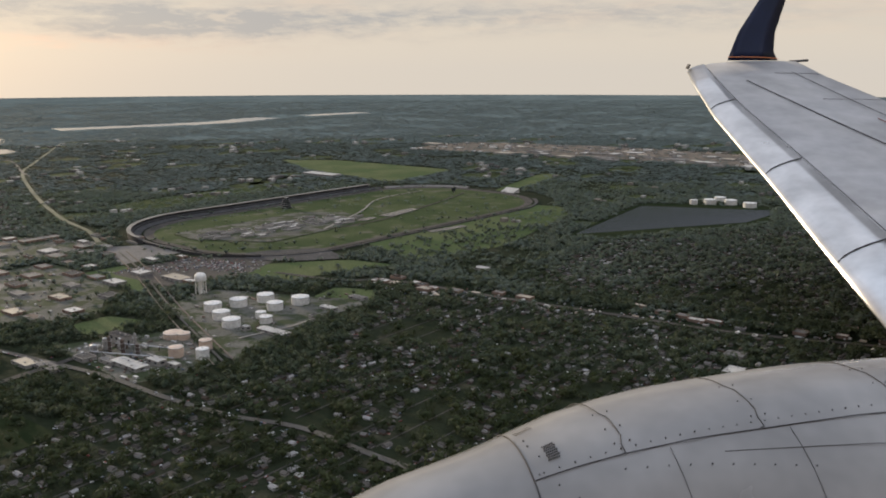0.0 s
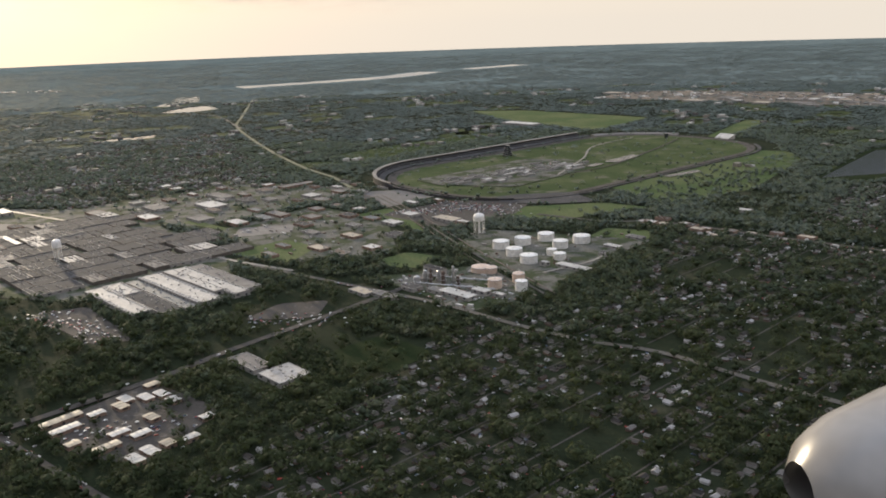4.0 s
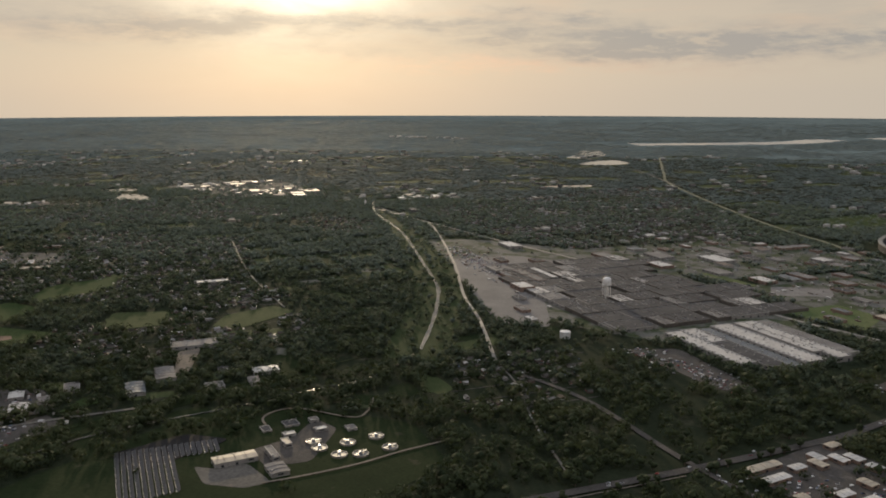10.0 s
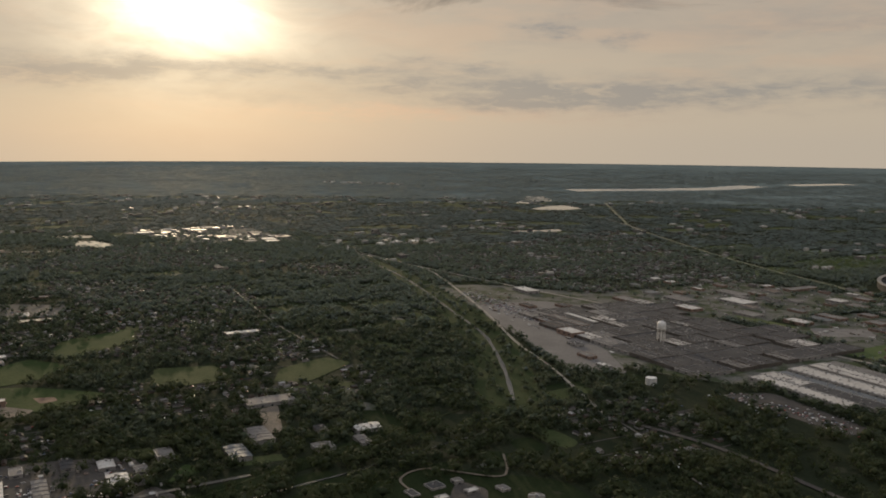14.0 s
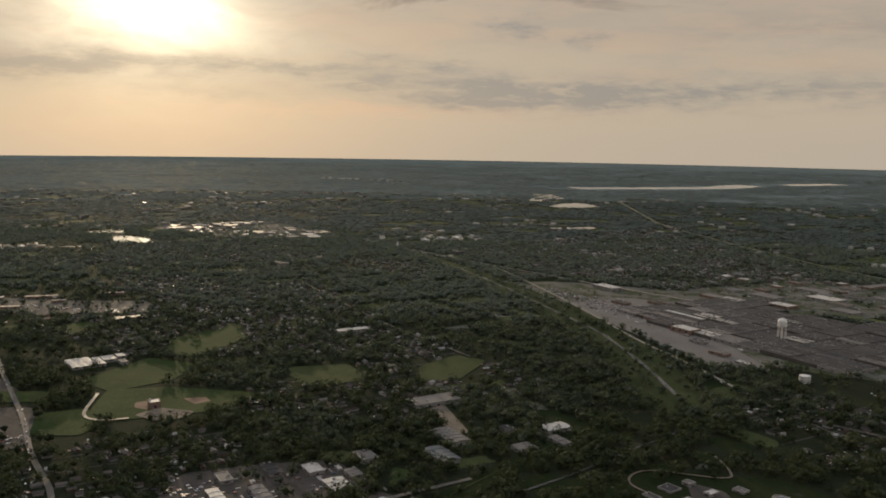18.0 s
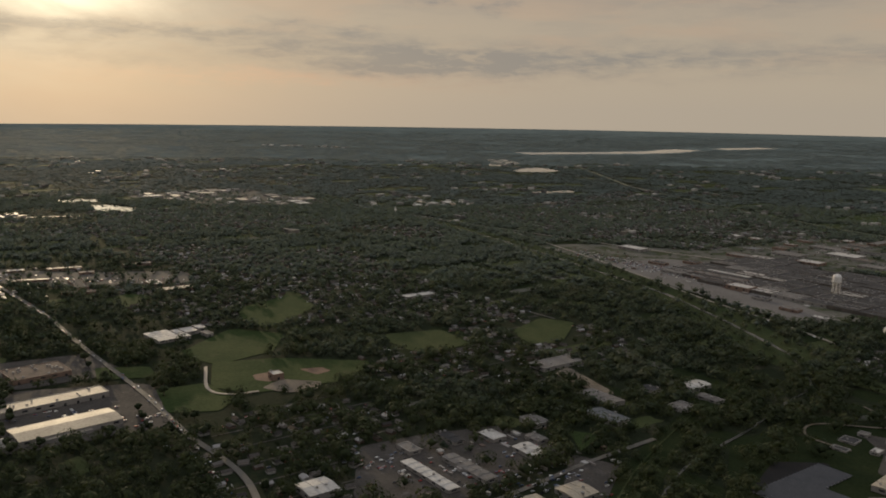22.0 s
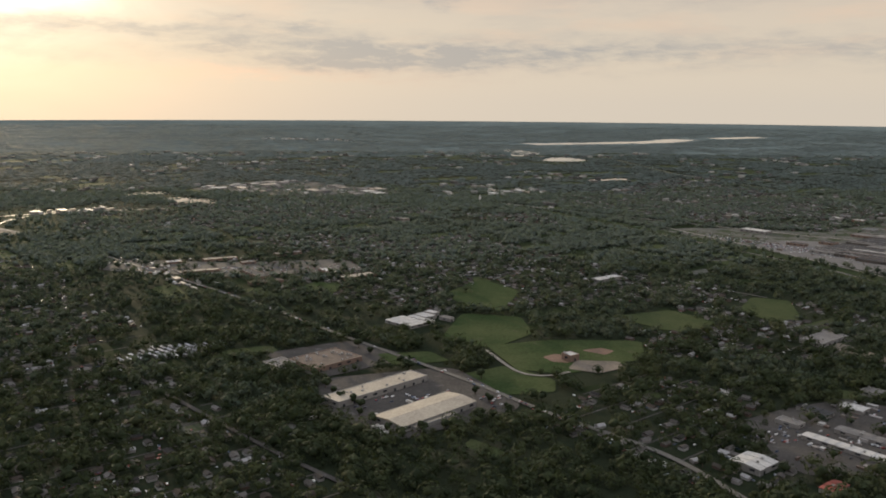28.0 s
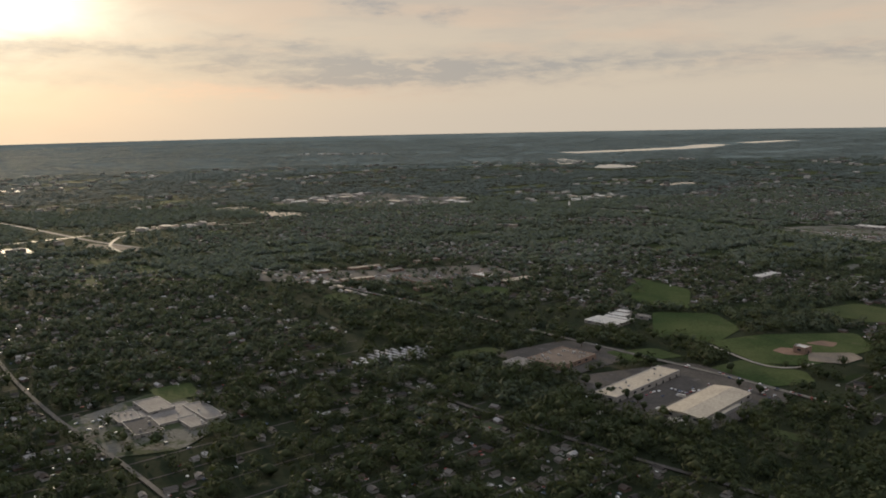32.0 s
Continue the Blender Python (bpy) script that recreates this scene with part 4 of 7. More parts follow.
# low sheds north-east of the works
for k, (x, y, lu, lv, h, tone) in enumerate([(-399, 385, 9, 14, 2.6, 1), (-465, 505, 10, 20, 2, 1), (-350, 489, 10, 16, 1.8, 1), (-323, 527, 14, 22, 1.8, 1), (-284, 474, 9, 15, 1.8, 1), (-380, 441, 7, 16, 1.8, 2), (-409, 416, 6, 34, 1.6, 2), (-430, 440, 5, 14, 1.4, 2), (-446, 452, 6, 12, 1.5, 0), (-437, 425, 4, 10, 1.3, 2), (-425, 462, 7, 10, 1.6, 0), (-390, 362, 5, 9, 1.3, 0), (-378, 340, 5, 10, 1.4, 2), (-366, 325, 4, 8, 1.3, 1), (-396, 400, 4, 10, 1.3, 0), (-404, 426, 4, 30, 1.8, 1), (-414, 405, 5, 26, 1.5, 4),
        (-313, 486, 11, 16, 1.5, 2), (-266, 499, 8, 18, 1.5, 2), (-330, 560, 10, 24, 1.5, 2), (-286, 601, 28, 8, 1.6, 2), (-262, 560, 10, 12, 1.5, 1), (-250, 545, 9, 12, 1.4, 2), (-275, 404, 6, 10, 1.5, 1),
        (-203, 442, 7, 12, 1.4, 3), (-178, 445, 8, 10, 1.5, 0), (-214, 414, 7, 12, 1.4, 3), (-272, 489, 7, 15, 1.4, 4), (-218, 495, 8, 11, 1.5, 0), (-186, 474, 8, 12, 1.7, 1), (-185, 416, 7, 9, 1.4, 1), (-229, 450, 6, 11, 1.3, 2), (-240, 470, 7, 12, 1.3, 0), (-208, 468, 6, 10, 1.3, 2), (-245, 515, 7, 10, 1.3, 2),
        (-154, 484, 9, 18, 1.7, 3), (-143, 474, 5, 8, 1.9, 1), (-185, 534, 5, 10, 1.5, 1), (-168, 542, 4, 7, 1.4, 1), (-360, 520, 12, 20, 1.6, 2), (-390, 500, 10, 24, 1.6, 2), (-305, 545, 9, 14, 1.4, 0), (-245, 575, 8, 12, 1.4, 2)]):
    roof = (DARK_ROOF, WHITE_ROOF, GREY_ROOF, TAN_ROOF, BLUE_ROOF)[tone]
    hall(x, y, lu, lv, h, roof, PALE_WALL if k % 2 else BRICK_WALL, "low workshop with a %s flat roof" % ("dark", "white", "grey", "tan", "blue-grey")[tone], "workshop", 3, name="workshop", group="workshops", seed=k + 60)
TAKEN = [(o.location.x, o.location.y) for o in bpy.data.objects if o.name.startswith(("workshop", "works_hall", "factory_hall"))]
k = 0
while k < 34:
    x, y = r.uniform(-400, -170), r.uniform(395, 615)
    yard_a = -0.9 * (x + 300) + 470 < y + 20 and x < -215 and y > 470
    yard_b = -285 < x < -175 and 400 < y < 500
    if not (yard_a or yard_b) or any(math.hypot(x - a, y - b) < 15 for a, b in TAKEN) or (-275 < x < -238 and 400 < y < 478):
        continue
    TAKEN.append((x, y))
    tone = r.choice((0, 1, 2, 2, 3, 4))
    hall(x, y, r.uniform(4, 9), r.uniform(6, 13), r.uniform(1.1, 1.6), (DARK_ROOF, WHITE_ROOF, GREY_ROOF, BROWN_ROOF, BLUE_ROOF)[tone], PALE_WALL if k % 2 else BRICK_WALL, "low workshop with a %s flat roof" % ("dark", "white", "grey", "brown", "blue-grey")[tone], "workshop", 2, name="workshop", group="workshops", doors=False, seed=k + 500)
    k += 1
hall(-138, 975, 16, 46, 2.6, WHITE_ROOF, PALE_WALL, "far long hall with a white roof behind the racing oval", "warehouse", 4, seed=89)
hall(23, 506, 6, 9, 1.5, WHITE_ROOF, PALE_WALL, "small white-roofed club house among trees", "club house", 1, name="club_house", seed=88)
hall(-176, 242, 12.8, 14, 1.8, FACTORY_ROOF, PALE_WALL, "square shed with a pale worn roof", "warehouse", 8, seed=90)
hall(-192, 252, 8, 18, 1.6, GREY_ROOF, PALE_WALL, "long shed with a grey flat roof", "warehouse", 3, seed=91)
hall(115, 325, 9, 7, 1.5, WHITE_ROOF, PALE_WALL, "small store with a bright white roof", "store", 4, name="store", seed=92)
hall(122, 345, 6, 8, 1.4, GREY_ROOF, PALE_WALL, "store with a grey roof", "store", 2, name="store", seed=93)
hall(-225, 150, 9, 18, 1.6, DARK_ROOF, PALE_WALL, "low dark-roofed store by the road", "store", 4, name="store", seed=94)
# apartment village with bright roofs
for k, (x, y, lu, lv) in enumerate([(-235, 203, 13, 3.4), (-230, 197, 9, 3.4), (-226, 208, 5, 3.2), (-221, 214, 3.4, 5.4), (-222, 219, 3.4, 5.4), (-216, 221, 3.4, 5.6), (-219, 231, 5, 3.2), (-212, 224, 3.4, 5.6), (-206, 220, 3.6, 4.4), (-207, 207, 3.4, 5), (-205, 196, 5.6, 3.2), (-212, 196, 5.6, 3.2), (-211, 187, 8, 3.4),
                                 (-199, 181, 3.4, 6), (-197, 186, 3.4, 6), (-194, 191, 3.4, 4), (-189, 195, 5, 3), (-190, 209, 4, 3), (-222, 188, 4, 3)]):
    hall(x, y, lu, lv, 1.4, WHITE_ROOF if k % 3 else TAN_ROOF, BRICK_WALL, "two-storey apartment block with a pale shallow roof", "apartment block", 0, 58, "apartment_block", "apartment village", True, seed=k)
# the workshops south of the creek
for k, (x, y, lu, lv, h, tone) in enumerate([(-452, 156, 6.8, 13, 1.6, 4), (-425, 198, 10, 6.5, 1.5, 1), (-456, 174, 7.6, 15, 1.5, 2), (-477, 210, 20, 9, 1.4, 2), (-485, 104, 4.2, 19.5, 1.3, 2), (-494, 96, 3.6, 22, 1.3, 1), (-471, 121, 6.2, 9, 1.4, 1),
        (-484, 129, 5.0, 7, 1.3, 1), (-474, 145, 5.6, 8, 1.5, 2), (-471, 131, 4, 6, 1.3, 2), (-463, 87, 7, 9.5, 1.3, 3), (-455, 98, 8, 8, 1.3, 3), (-473, 72, 6, 8.5, 1.3, 2), (-429, 174, 7, 7, 1.2, 2), (-420, 186, 4, 9, 1.2, 2),
        (-519, 79, 8.5, 8.5, 1.7, 1), (-502, 69, 7, 4, 1.2, 5), (-496, 124, 4, 10, 1.2, 0), (-505, 112, 4, 7, 1.2, 2), (-440, 190, 4, 6, 1.2, 0)]):
    roof = (DARK_ROOF, WHITE_ROOF, GREY_ROOF, TAN_ROOF, BLUE_ROOF, RED_ROOF)[tone]
    hall(x, y, lu, lv, h, roof, PALE_WALL, "metal workshop with a %s low-pitched roof" % ("dark", "pale", "grey", "tan", "blue-grey", "red")[tone], "workshop", 2, name="workshop", group="creekside workshops", pitched=k % 5 != 3, seed=k + 120)
# the two warehouses, shops and school along the straight road
hall(-608, 95, 30, 12, 2.0, TAN_ROOF, PALE_WALL, "long warehouse with a ribbed tan metal roof", "warehouse", 0, 58, pitched=True, seed=150, seams=False)
hall(-628, 111, 37, 8, 2.0, TAN_ROOF, PALE_WALL, "narrow long warehouse with a tan roof", "warehouse", 9, 58, seed=151)
hall(-654, 136, 20, 15, 1.8, BROWN_ROOF, BRICK_WALL, "brown shop block with many rooftop units", "shop", 24, 58, "shop_block", seed=152)
hall(-668, 128, 8, 8, 1.6, GREY_ROOF, PALE_WALL, "low shop with a grey roof", "shop", 4, 58, "shop_block", seed=153)
for k, (du, dv, lu, lv, roof) in enumerate(((-10, 0, 3.2, 15, WHITE_ROOF), (-6.5, 0, 3.0, 15, WHITE_ROOF), (-3, 0, 3.2, 15, WHITE_ROOF), (1, 1, 3.0, 13, WHITE_ROOF), (6, -2, 6, 8, WHITE_ROOF), (12, -4, 4, 6, WHITE_ROOF), (10, 7, 3, 6, GREY_ROOF))):
    c, s = math.cos(radians(58)), math.sin(radians(58))
    hall(-637 + du * c + dv * s, 200 + du * s - dv * c, lu, lv, 1.3, roof, PALE_WALL, "greenhouse-like school wing with a white roof", "school", 0, 58, "school_wing", "school wings", k < 4, seed=k + 160)
for dv, wide, long, high in ((-6.8, 1.4, 17, 1.1), (6.3, 0.5, 29, 1.75)):
    c, s = math.cos(radians(58)), math.sin(radians(58))
    hall(-608 - 3 * c * (dv < 0) - s * dv, 95 - 3 * s * (dv < 0) + c * dv, long, wide, high, TAN_ROOF, PALE_WALL, "low lean-to along the warehouse wall", "lean-to", 0, 58, "lean_to", doors=False, seed=149)


def truck(x, y, rot):
    ob = thing("truck", x, y, rot, 0, "white box truck parked in the warehouse yard", "truck", "parked trucks")
    part("cargo_box", boxes((-0.35, 0, 0.25, 2.1, 0.64, 0.72)), WHITE_ROOF, ob)
    part("cab", boxes((1.0, 0, 0.2, 0.5, 0.6, 0.55)), TANK_WHITE, ob)
    part("windscreen", boxes((1.26, 0, 0.45, 0.04, 0.5, 0.22)), DARK_GLASS, ob)
    for a in (-1.0, -0.6, 0.95):
        for b in (-0.28, 0.28):
            wheel = part("wheel", lathe([(0.13, -0.05), (0.13, 0.05)], 10), SEAM, ob)
            wheel.matrix_basis = pose(a, b, 0.13, 90)
            part("rim", lathe([(0.07, -0.055), (0.07, 0.055)], 8), STEEL, wheel)


for k, (du, dv) in enumerate(((-17, 1.0), (-17.5, 2.6), (-17.2, -0.8), (-19, -3.0), (-12, 9.5), (3, 10.5), (-26, 20), (-24, 24))):
    c, s = math.cos(radians(58)), math.sin(radians(58))
    truck(-608 + du * c - dv * s, 95 + du * s + dv * c, 58 if k < 4 else (148 if k % 2 else 60))
hall(-571, 160, 4.2, 4.6, 2.4, WHITE_ROOF, BRICK_WALL, "square ballpark clubhouse with a white roof", "clubhouse", 2, 50, "clubhouse", seed=170)
hall(-563, 307, 18, 6, 1.4, WHITE_ROOF, PALE_WALL, "long low building with a white roof among trees", "store", 3, 50, "store", seed=171)
hall(-770, 66, 8, 13, 1.5, GREY_ROOF, PALE_WALL, "school block with a pale flat roof", "school", 1, 52, "school_block", "school blocks", seed=172)
hall(-764, 50, 8, 14, 1.1, DARK_ROOF, PALE_WALL, "school block with a pale flat roof", "school", 2, 48, "school_block", "school blocks", seed=173)
hall(-773, 56, 7, 9, 1.2, GREY_ROOF, PALE_WALL, "school block with a grey flat roof", "school", 3, 52, "school_block", "school blocks", seed=178)
hall(-752, 56, 5, 10, 1.0, GREY_ROOF, PALE_WALL, "school block with a grey flat roof", "school", 1, 52, "school_block", "school blocks", seed=179)
hall(-753, 65, 6, 17, 1.1, GREY_ROOF, PALE_WALL, "school block with a pale flat roof", "school", 1, 52, "school_block", "school blocks", seed=174)
hall(-763, 60, 19, 15, 0.85, GREY_ROOF, PALE_WALL, "low wide school block joining the others", "school", 3, 52, "school_block", "school blocks", seed=180)
hall(-707, 287, 7, 13, 1.6, WHITE_ROOF, BRICK_WALL, "shopping hall with a pale roof", "shop", 6, 50, "shop_block", seed=175)
hall(-689, 279, 19, 7, 1.4, TAN_ROOF, BRICK_WALL, "low tan-roofed shopping hall", "shop", 5, 50, "shop_block", seed=177)
hall(-742, 270, 6, 24, 1.6, DARK_ROOF, BRICK_WALL, "long dark flat-roofed shopping hall", "shop", 6, 50, "shop_block", seed=176)
for k, (x, y, lu, lv, rot, roof) in enumerate([(-780, 306, 19, 5, 41, TAN_ROOF), (-750, 333, 16, 5, 45, GREY_ROOF), (-729, 254, 17, 5, 40, BROWN_ROOF), (-773, 271, 18, 5, 38, TAN_ROOF), (-800, 290, 9, 6, 42, WHITE_ROOF), (-760, 300, 8, 5, 42, GREY_ROOF)]):
    hall(x, y, lu, lv, 1.3, roof, BRICK_WALL, "long low shop row with a shallow roof", "shop", 4, rot, "shop_block", "shop rows", seed=k + 560)
steeple = thing("church_tower", -689, 640, 20, 0, "slim white church tower among far trees", "church tower")
part("tower", boxes((0, 0, -0.05, 1.6, 1.6, 3.4)), TANK_WHITE, steeple)
part("spire", lathe([(1.1, 3.35), (0.01, 6.6)], 4), TANK_WHITE, steeple)
for k in range(15):
    u, v = r.uniform(0, 1), r.uniform(0, 1)
    x, y = -985 + 190 * u + 30 * v, 665 - 20 * u + 95 * v
    hall(x, y, r.uniform(8, 18), r.uniform(8, 22), 2.0, (WHITE_ROOF, GREY_ROOF, TAN_ROOF)[k % 3], PALE_WALL, "far pale shed in the business park", "warehouse", 0, GRID, "far_shed", "business park sheds", doors=False, seed=k + 200)
for k in range(34):
    f = r.random()
    x, y = -20 + 500 * f + r.uniform(-50, 50), 1370 - 380 * f + r.uniform(-50, 60)
    hall(x, y, r.uniform(10, 22), r.uniform(10, 30), 2.2, (WHITE_ROOF, GREY_ROOF, TAN_ROOF)[k % 3], PALE_WALL, "far pale shed with a flat roof", "warehouse", 0, GRID, "far_shed", "far sheds", doors=False, seed=k + 240)
for k in range(30):
    f = r.random()
    x, y = -40 + 260 * f, 482 - 125 * f + r.uniform(-10, 10)
    hall(x, y, r.uniform(3, 6), r.uniform(4, 9), 1.3, (WHITE_ROOF, GREY_ROOF, TAN_ROOF, DARK_ROOF)[k % 4], BRICK_WALL, "small flat-roofed shop on the shopping street", "shop", 1, GRID, "shop", "street shops", doors=False, seed=k + 280)


# ---------------------------------------------------------------- tanks and towers
def storage_tank(x, y, rad, h, mat, label):
    ob = thing("storage_tank", x, y, random.uniform(0, 360), 0, label, "storage tank", "tank farm")
    shell = part("shell", lathe([(rad, -0.05), (rad, h)], 32), mat, ob, smooth=False)
    top = part("roof", lathe([(rad + 0.04, h), (rad * 0.6, h + rad * 0.06), (0.01, h + rad * 0.1)], 32), mat, ob)
    part("rim", lathe([(rad + 0.02, h - 0.15), (rad + 0.12, h - 0.15), (rad + 0.12, h + 0.03), (rad + 0.02, h + 0.03)], 32), STEEL, ob)
    bm = bmesh.new()
    for i in range(18):
        a = i * 0.09
        box(bm, (rad + 0.15) * math.cos(a), (rad + 0.15) * math.sin(a), h * i / 18, 0.25, 0.3, 0.06, a)
    part("stair", bm, STEEL, shell)
    part("vent", lathe([(0.15, h + rad * 0.09), (0.15, h + rad * 0.1 + 0.3)], 8), STEEL, top)
    clear(corners(x, y, 2 * rad, 2 * rad, 0, 2))


for x, y, rad in [(-116, 419, 4.4), (-108, 404, 4.2), (-105, 427, 4.4), (-100, 391, 4.4), (-93, 436, 4.4), (-85, 420, 4.1), (-74, 431, 4.6), (-89, 405, 2.6), (-85, 397, 3.2)]:
    storage_tank(x, y, rad, 3.9 if rad > 4 else 3.2, TANK_WHITE, "round white steel storage tank")
for x, y, rad in [(221, 755, 3.4), (236, 757, 5.4), (249, 770, 5.2), (253, 753, 5.4), (264, 736, 5.6)]:
    storage_tank(x, y, rad, 4.4, TANK_WHITE, "far round white storage tank")
for x, y, rad, h, m in [(-122, 374, 4.6, 2.6, TANK_PEACH), (-117, 372, 3.0, 2.8, TANK_PEACH), (-113, 348, 3.2, 4.2, TANK_PEACH), (-103, 357, 2.8, 4.4, TANK_PEACH), (-101, 345, 2.8, 4.4, TANK_WHITE), (-340, 305, 2.4, 3.0, TANK_WHITE)]:
    storage_tank(x, y, rad, h, m, "faded tank of the chemical works" if m is TANK_PEACH else "tall white tank beside the works")


def water_tower(x, y, h, rad, label):
    ob = thing("water_tower", x, y, 0, 0, label, "water tower")
    b = h * 0.58
    bowl = part("bowl", lathe([(rad * 0.25, b - 0.2), (rad * 0.7, b + 0.2), (rad, b + 1.0), (rad, h - rad * 0.55), (rad * 0.8, h - rad * 0.25), (rad * 0.4, h - 0.1), (0.01, h)], 24), TANK_WHITE, ob, smooth=True)
    part("riser", lathe([(rad * 0.24, -0.1), (rad * 0.2, b)], 12), TANK_WHITE, ob)
    part("balcony", lathe([(rad + 0.02, b + 0.9), (rad + 0.35, b + 0.9), (rad + 0.35, b + 1.05), (rad + 0.02, b + 1.05)], 24), TANK_WHITE, bowl)
    for i in range(8):
        a = math.tau * i / 8
        part("leg", rod(bmesh.new(), (rad * 0.98 * math.cos(a), rad * 0.98 * math.sin(a), -0.1), (rad * 0.9 * math.cos(a), rad * 0.9 * math.sin(a), b + 1.0), 0.16), TANK_WHITE, ob)
        c = math.tau * (i + 1) / 8
        for f in (0.33, 0.66):
            part("brace", rod(bmesh.new(), (rad * 0.95 * math.cos(a), rad * 0.95 * math.sin(a), b * f), (rad * 0.95 * math.cos(c), rad * 0.95 * math.sin(c), b * f), 0.06, 4), TANK_WHITE, ob)
    part("finial", rod(bmesh.new(), (0, 0, h - 0.05), (0, 0, h + 0.6), 0.08), STEEL, bowl)
    clear(corners(x, y, 8, 8, 0, 2))


water_tower(-131, 452, 11.6, 3.1, "tall white water tower on eight legs")
water_tower(-350, 388, 12.0, 2.3, "slender white water tower amid the works")


def chemical_works():
    for k, (x, y, rad, h) in enumerate([(-146, 356, 1.0, 6), (-143, 353, 0.7, 7.5), (-140, 357, 0.8, 5.5), (-137, 352, 0.9, 6.5), (-133, 356, 0.6, 8), (-130, 350, 0.8, 5), (-149, 351, 1.4, 4.5)]):
        ob = thing("distillation_column", x, y, 0, 0, "rusty upright vessel of the chemical works", "column", "columns")
        part("vessel", lathe([(rad, -0.05), (rad, h * 0.9), (rad * 0.6, h * 0.97), (0.01, h)], 12), RUST if k % 2 else STEEL, ob)
        for f in (0.35, 0.7):
            part("platform", lathe([(rad, h * f), (rad + 0.35, h * f), (rad + 0.35, h * f + 0.1), (rad, h * f + 0.1)], 12), STEEL, ob)
        part("ladder", rod(bmesh.new(), (rad + 0.1, 0, 0), (rad + 0.1, 0, h * 0.9), 0.06, 4), STEEL, ob)
    for k, (x, y, lu, lv, h, m) in enumerate([(-128, 335, 6, 18, 1.8, WHITE_ROOF), (-138, 340, 5, 9, 1.6, GREY_ROOF), (-118, 338, 4, 8, 2.4, WHITE_ROOF), (-150, 344, 6, 8, 1.6, DARK_ROOF), (-143, 366, 4, 12, 4.4, DARK_ROOF), (-110, 335, 3, 6, 1.5, WHITE_ROOF), (-160, 333, 5, 14, 1.3, GREY_ROOF), (-172, 338, 6, 12, 1.3, TAN_ROOF), (-78, 380, 5, 18, 1.5, WHITE_ROOF), (-92, 385, 3, 4, 2.0, WHITE_ROOF), (-58, 420, 4, 9, 1.4, WHITE_ROOF), (-62, 405, 5, 6, 1.4, DARK_ROOF), (-45, 440, 5, 10, 1.3, GREY_ROOF)]):
        hall(x, y, lu, lv, h, m, PALE_WALL, "low shed of the chemical works", "shed", 2, GRID, "works_shed", "works sheds", k % 2 == 0, seed=k + 330)
    for k, (a, b) in enumerate((((-150, 349), (-112, 340)), ((-143, 360), (-112, 352)))):
        ob = thing("pipe_rack", 0, 0, 0, 0, "steel rack carrying pipes across the yard", "pipe rack")
        for s in (-0.3, 0, 0.3):
            part("pipe", rod(bmesh.new(), (a[0], a[1] + s, 2.0), (b[0], b[1] + s, 2.0), 0.12), STEEL, ob)
        for i in range(7):
            f = i / 6
            part("post", boxes((a[0] + (b[0] - a[0]) * f, a[1] + (b[1] - a[1]) * f, -0.05, 0.2, 0.9, 1.95)), RUST, ob)


chemical_works()


# ---------------------------------------------------------------- the racing oval
OVAL = Matrix.Translation((-71, 711, 0)) @ Matrix.Rotation(radians(50), 4, "Z")


def oval_ring(off, n=24, half=(176, 90), rad=74):
    """Points of the oval, off metres outside its kerb."""
    out = []
    for q, (sx, sy) in enumerate(((1, 1), (-1, 1), (-1, -1), (1, -1))):
        for i in range(n + 1):
            a = math.pi / 2 * (q + i / n)
            out.append(Vector((sx * (half[0] - rad) + (rad + off) * math.cos(a), sy * (half[1] - rad) + (rad + off) * math.sin(a), 0)))
    return out


def band(inner, outer, z0, z1, first=0, last=None, thick=0.15):
    """A raised strip between two rings of points."""
    bm = bmesh.new()
    n = len(inner)
    idx = list(range(first, (n if last is None else last) + 1))
    rows = []
    for i in idx:
        p, q = OVAL @ inner[i % n], OVAL @ outer[i % n]
        rows.append([bm.verts.new((p.x, p.y, 0)), bm.verts.new((p.x, p.y, z0)), bm.verts.new((q.x, q.y, z1)), bm.verts.new((q.x, q.y, 0))])
    for a, b in zip(rows, rows[1:]):
        for i in range(3):
            bm.faces.new((a[i], a[i + 1], b[i + 1], b[i]))
    if last is not None:
        bm.faces.new(rows[0])
        bm.faces.new(rows[-1][::-1])
    bmesh.ops.recalc_face_normals(bm, faces=bm.faces)
    return bm


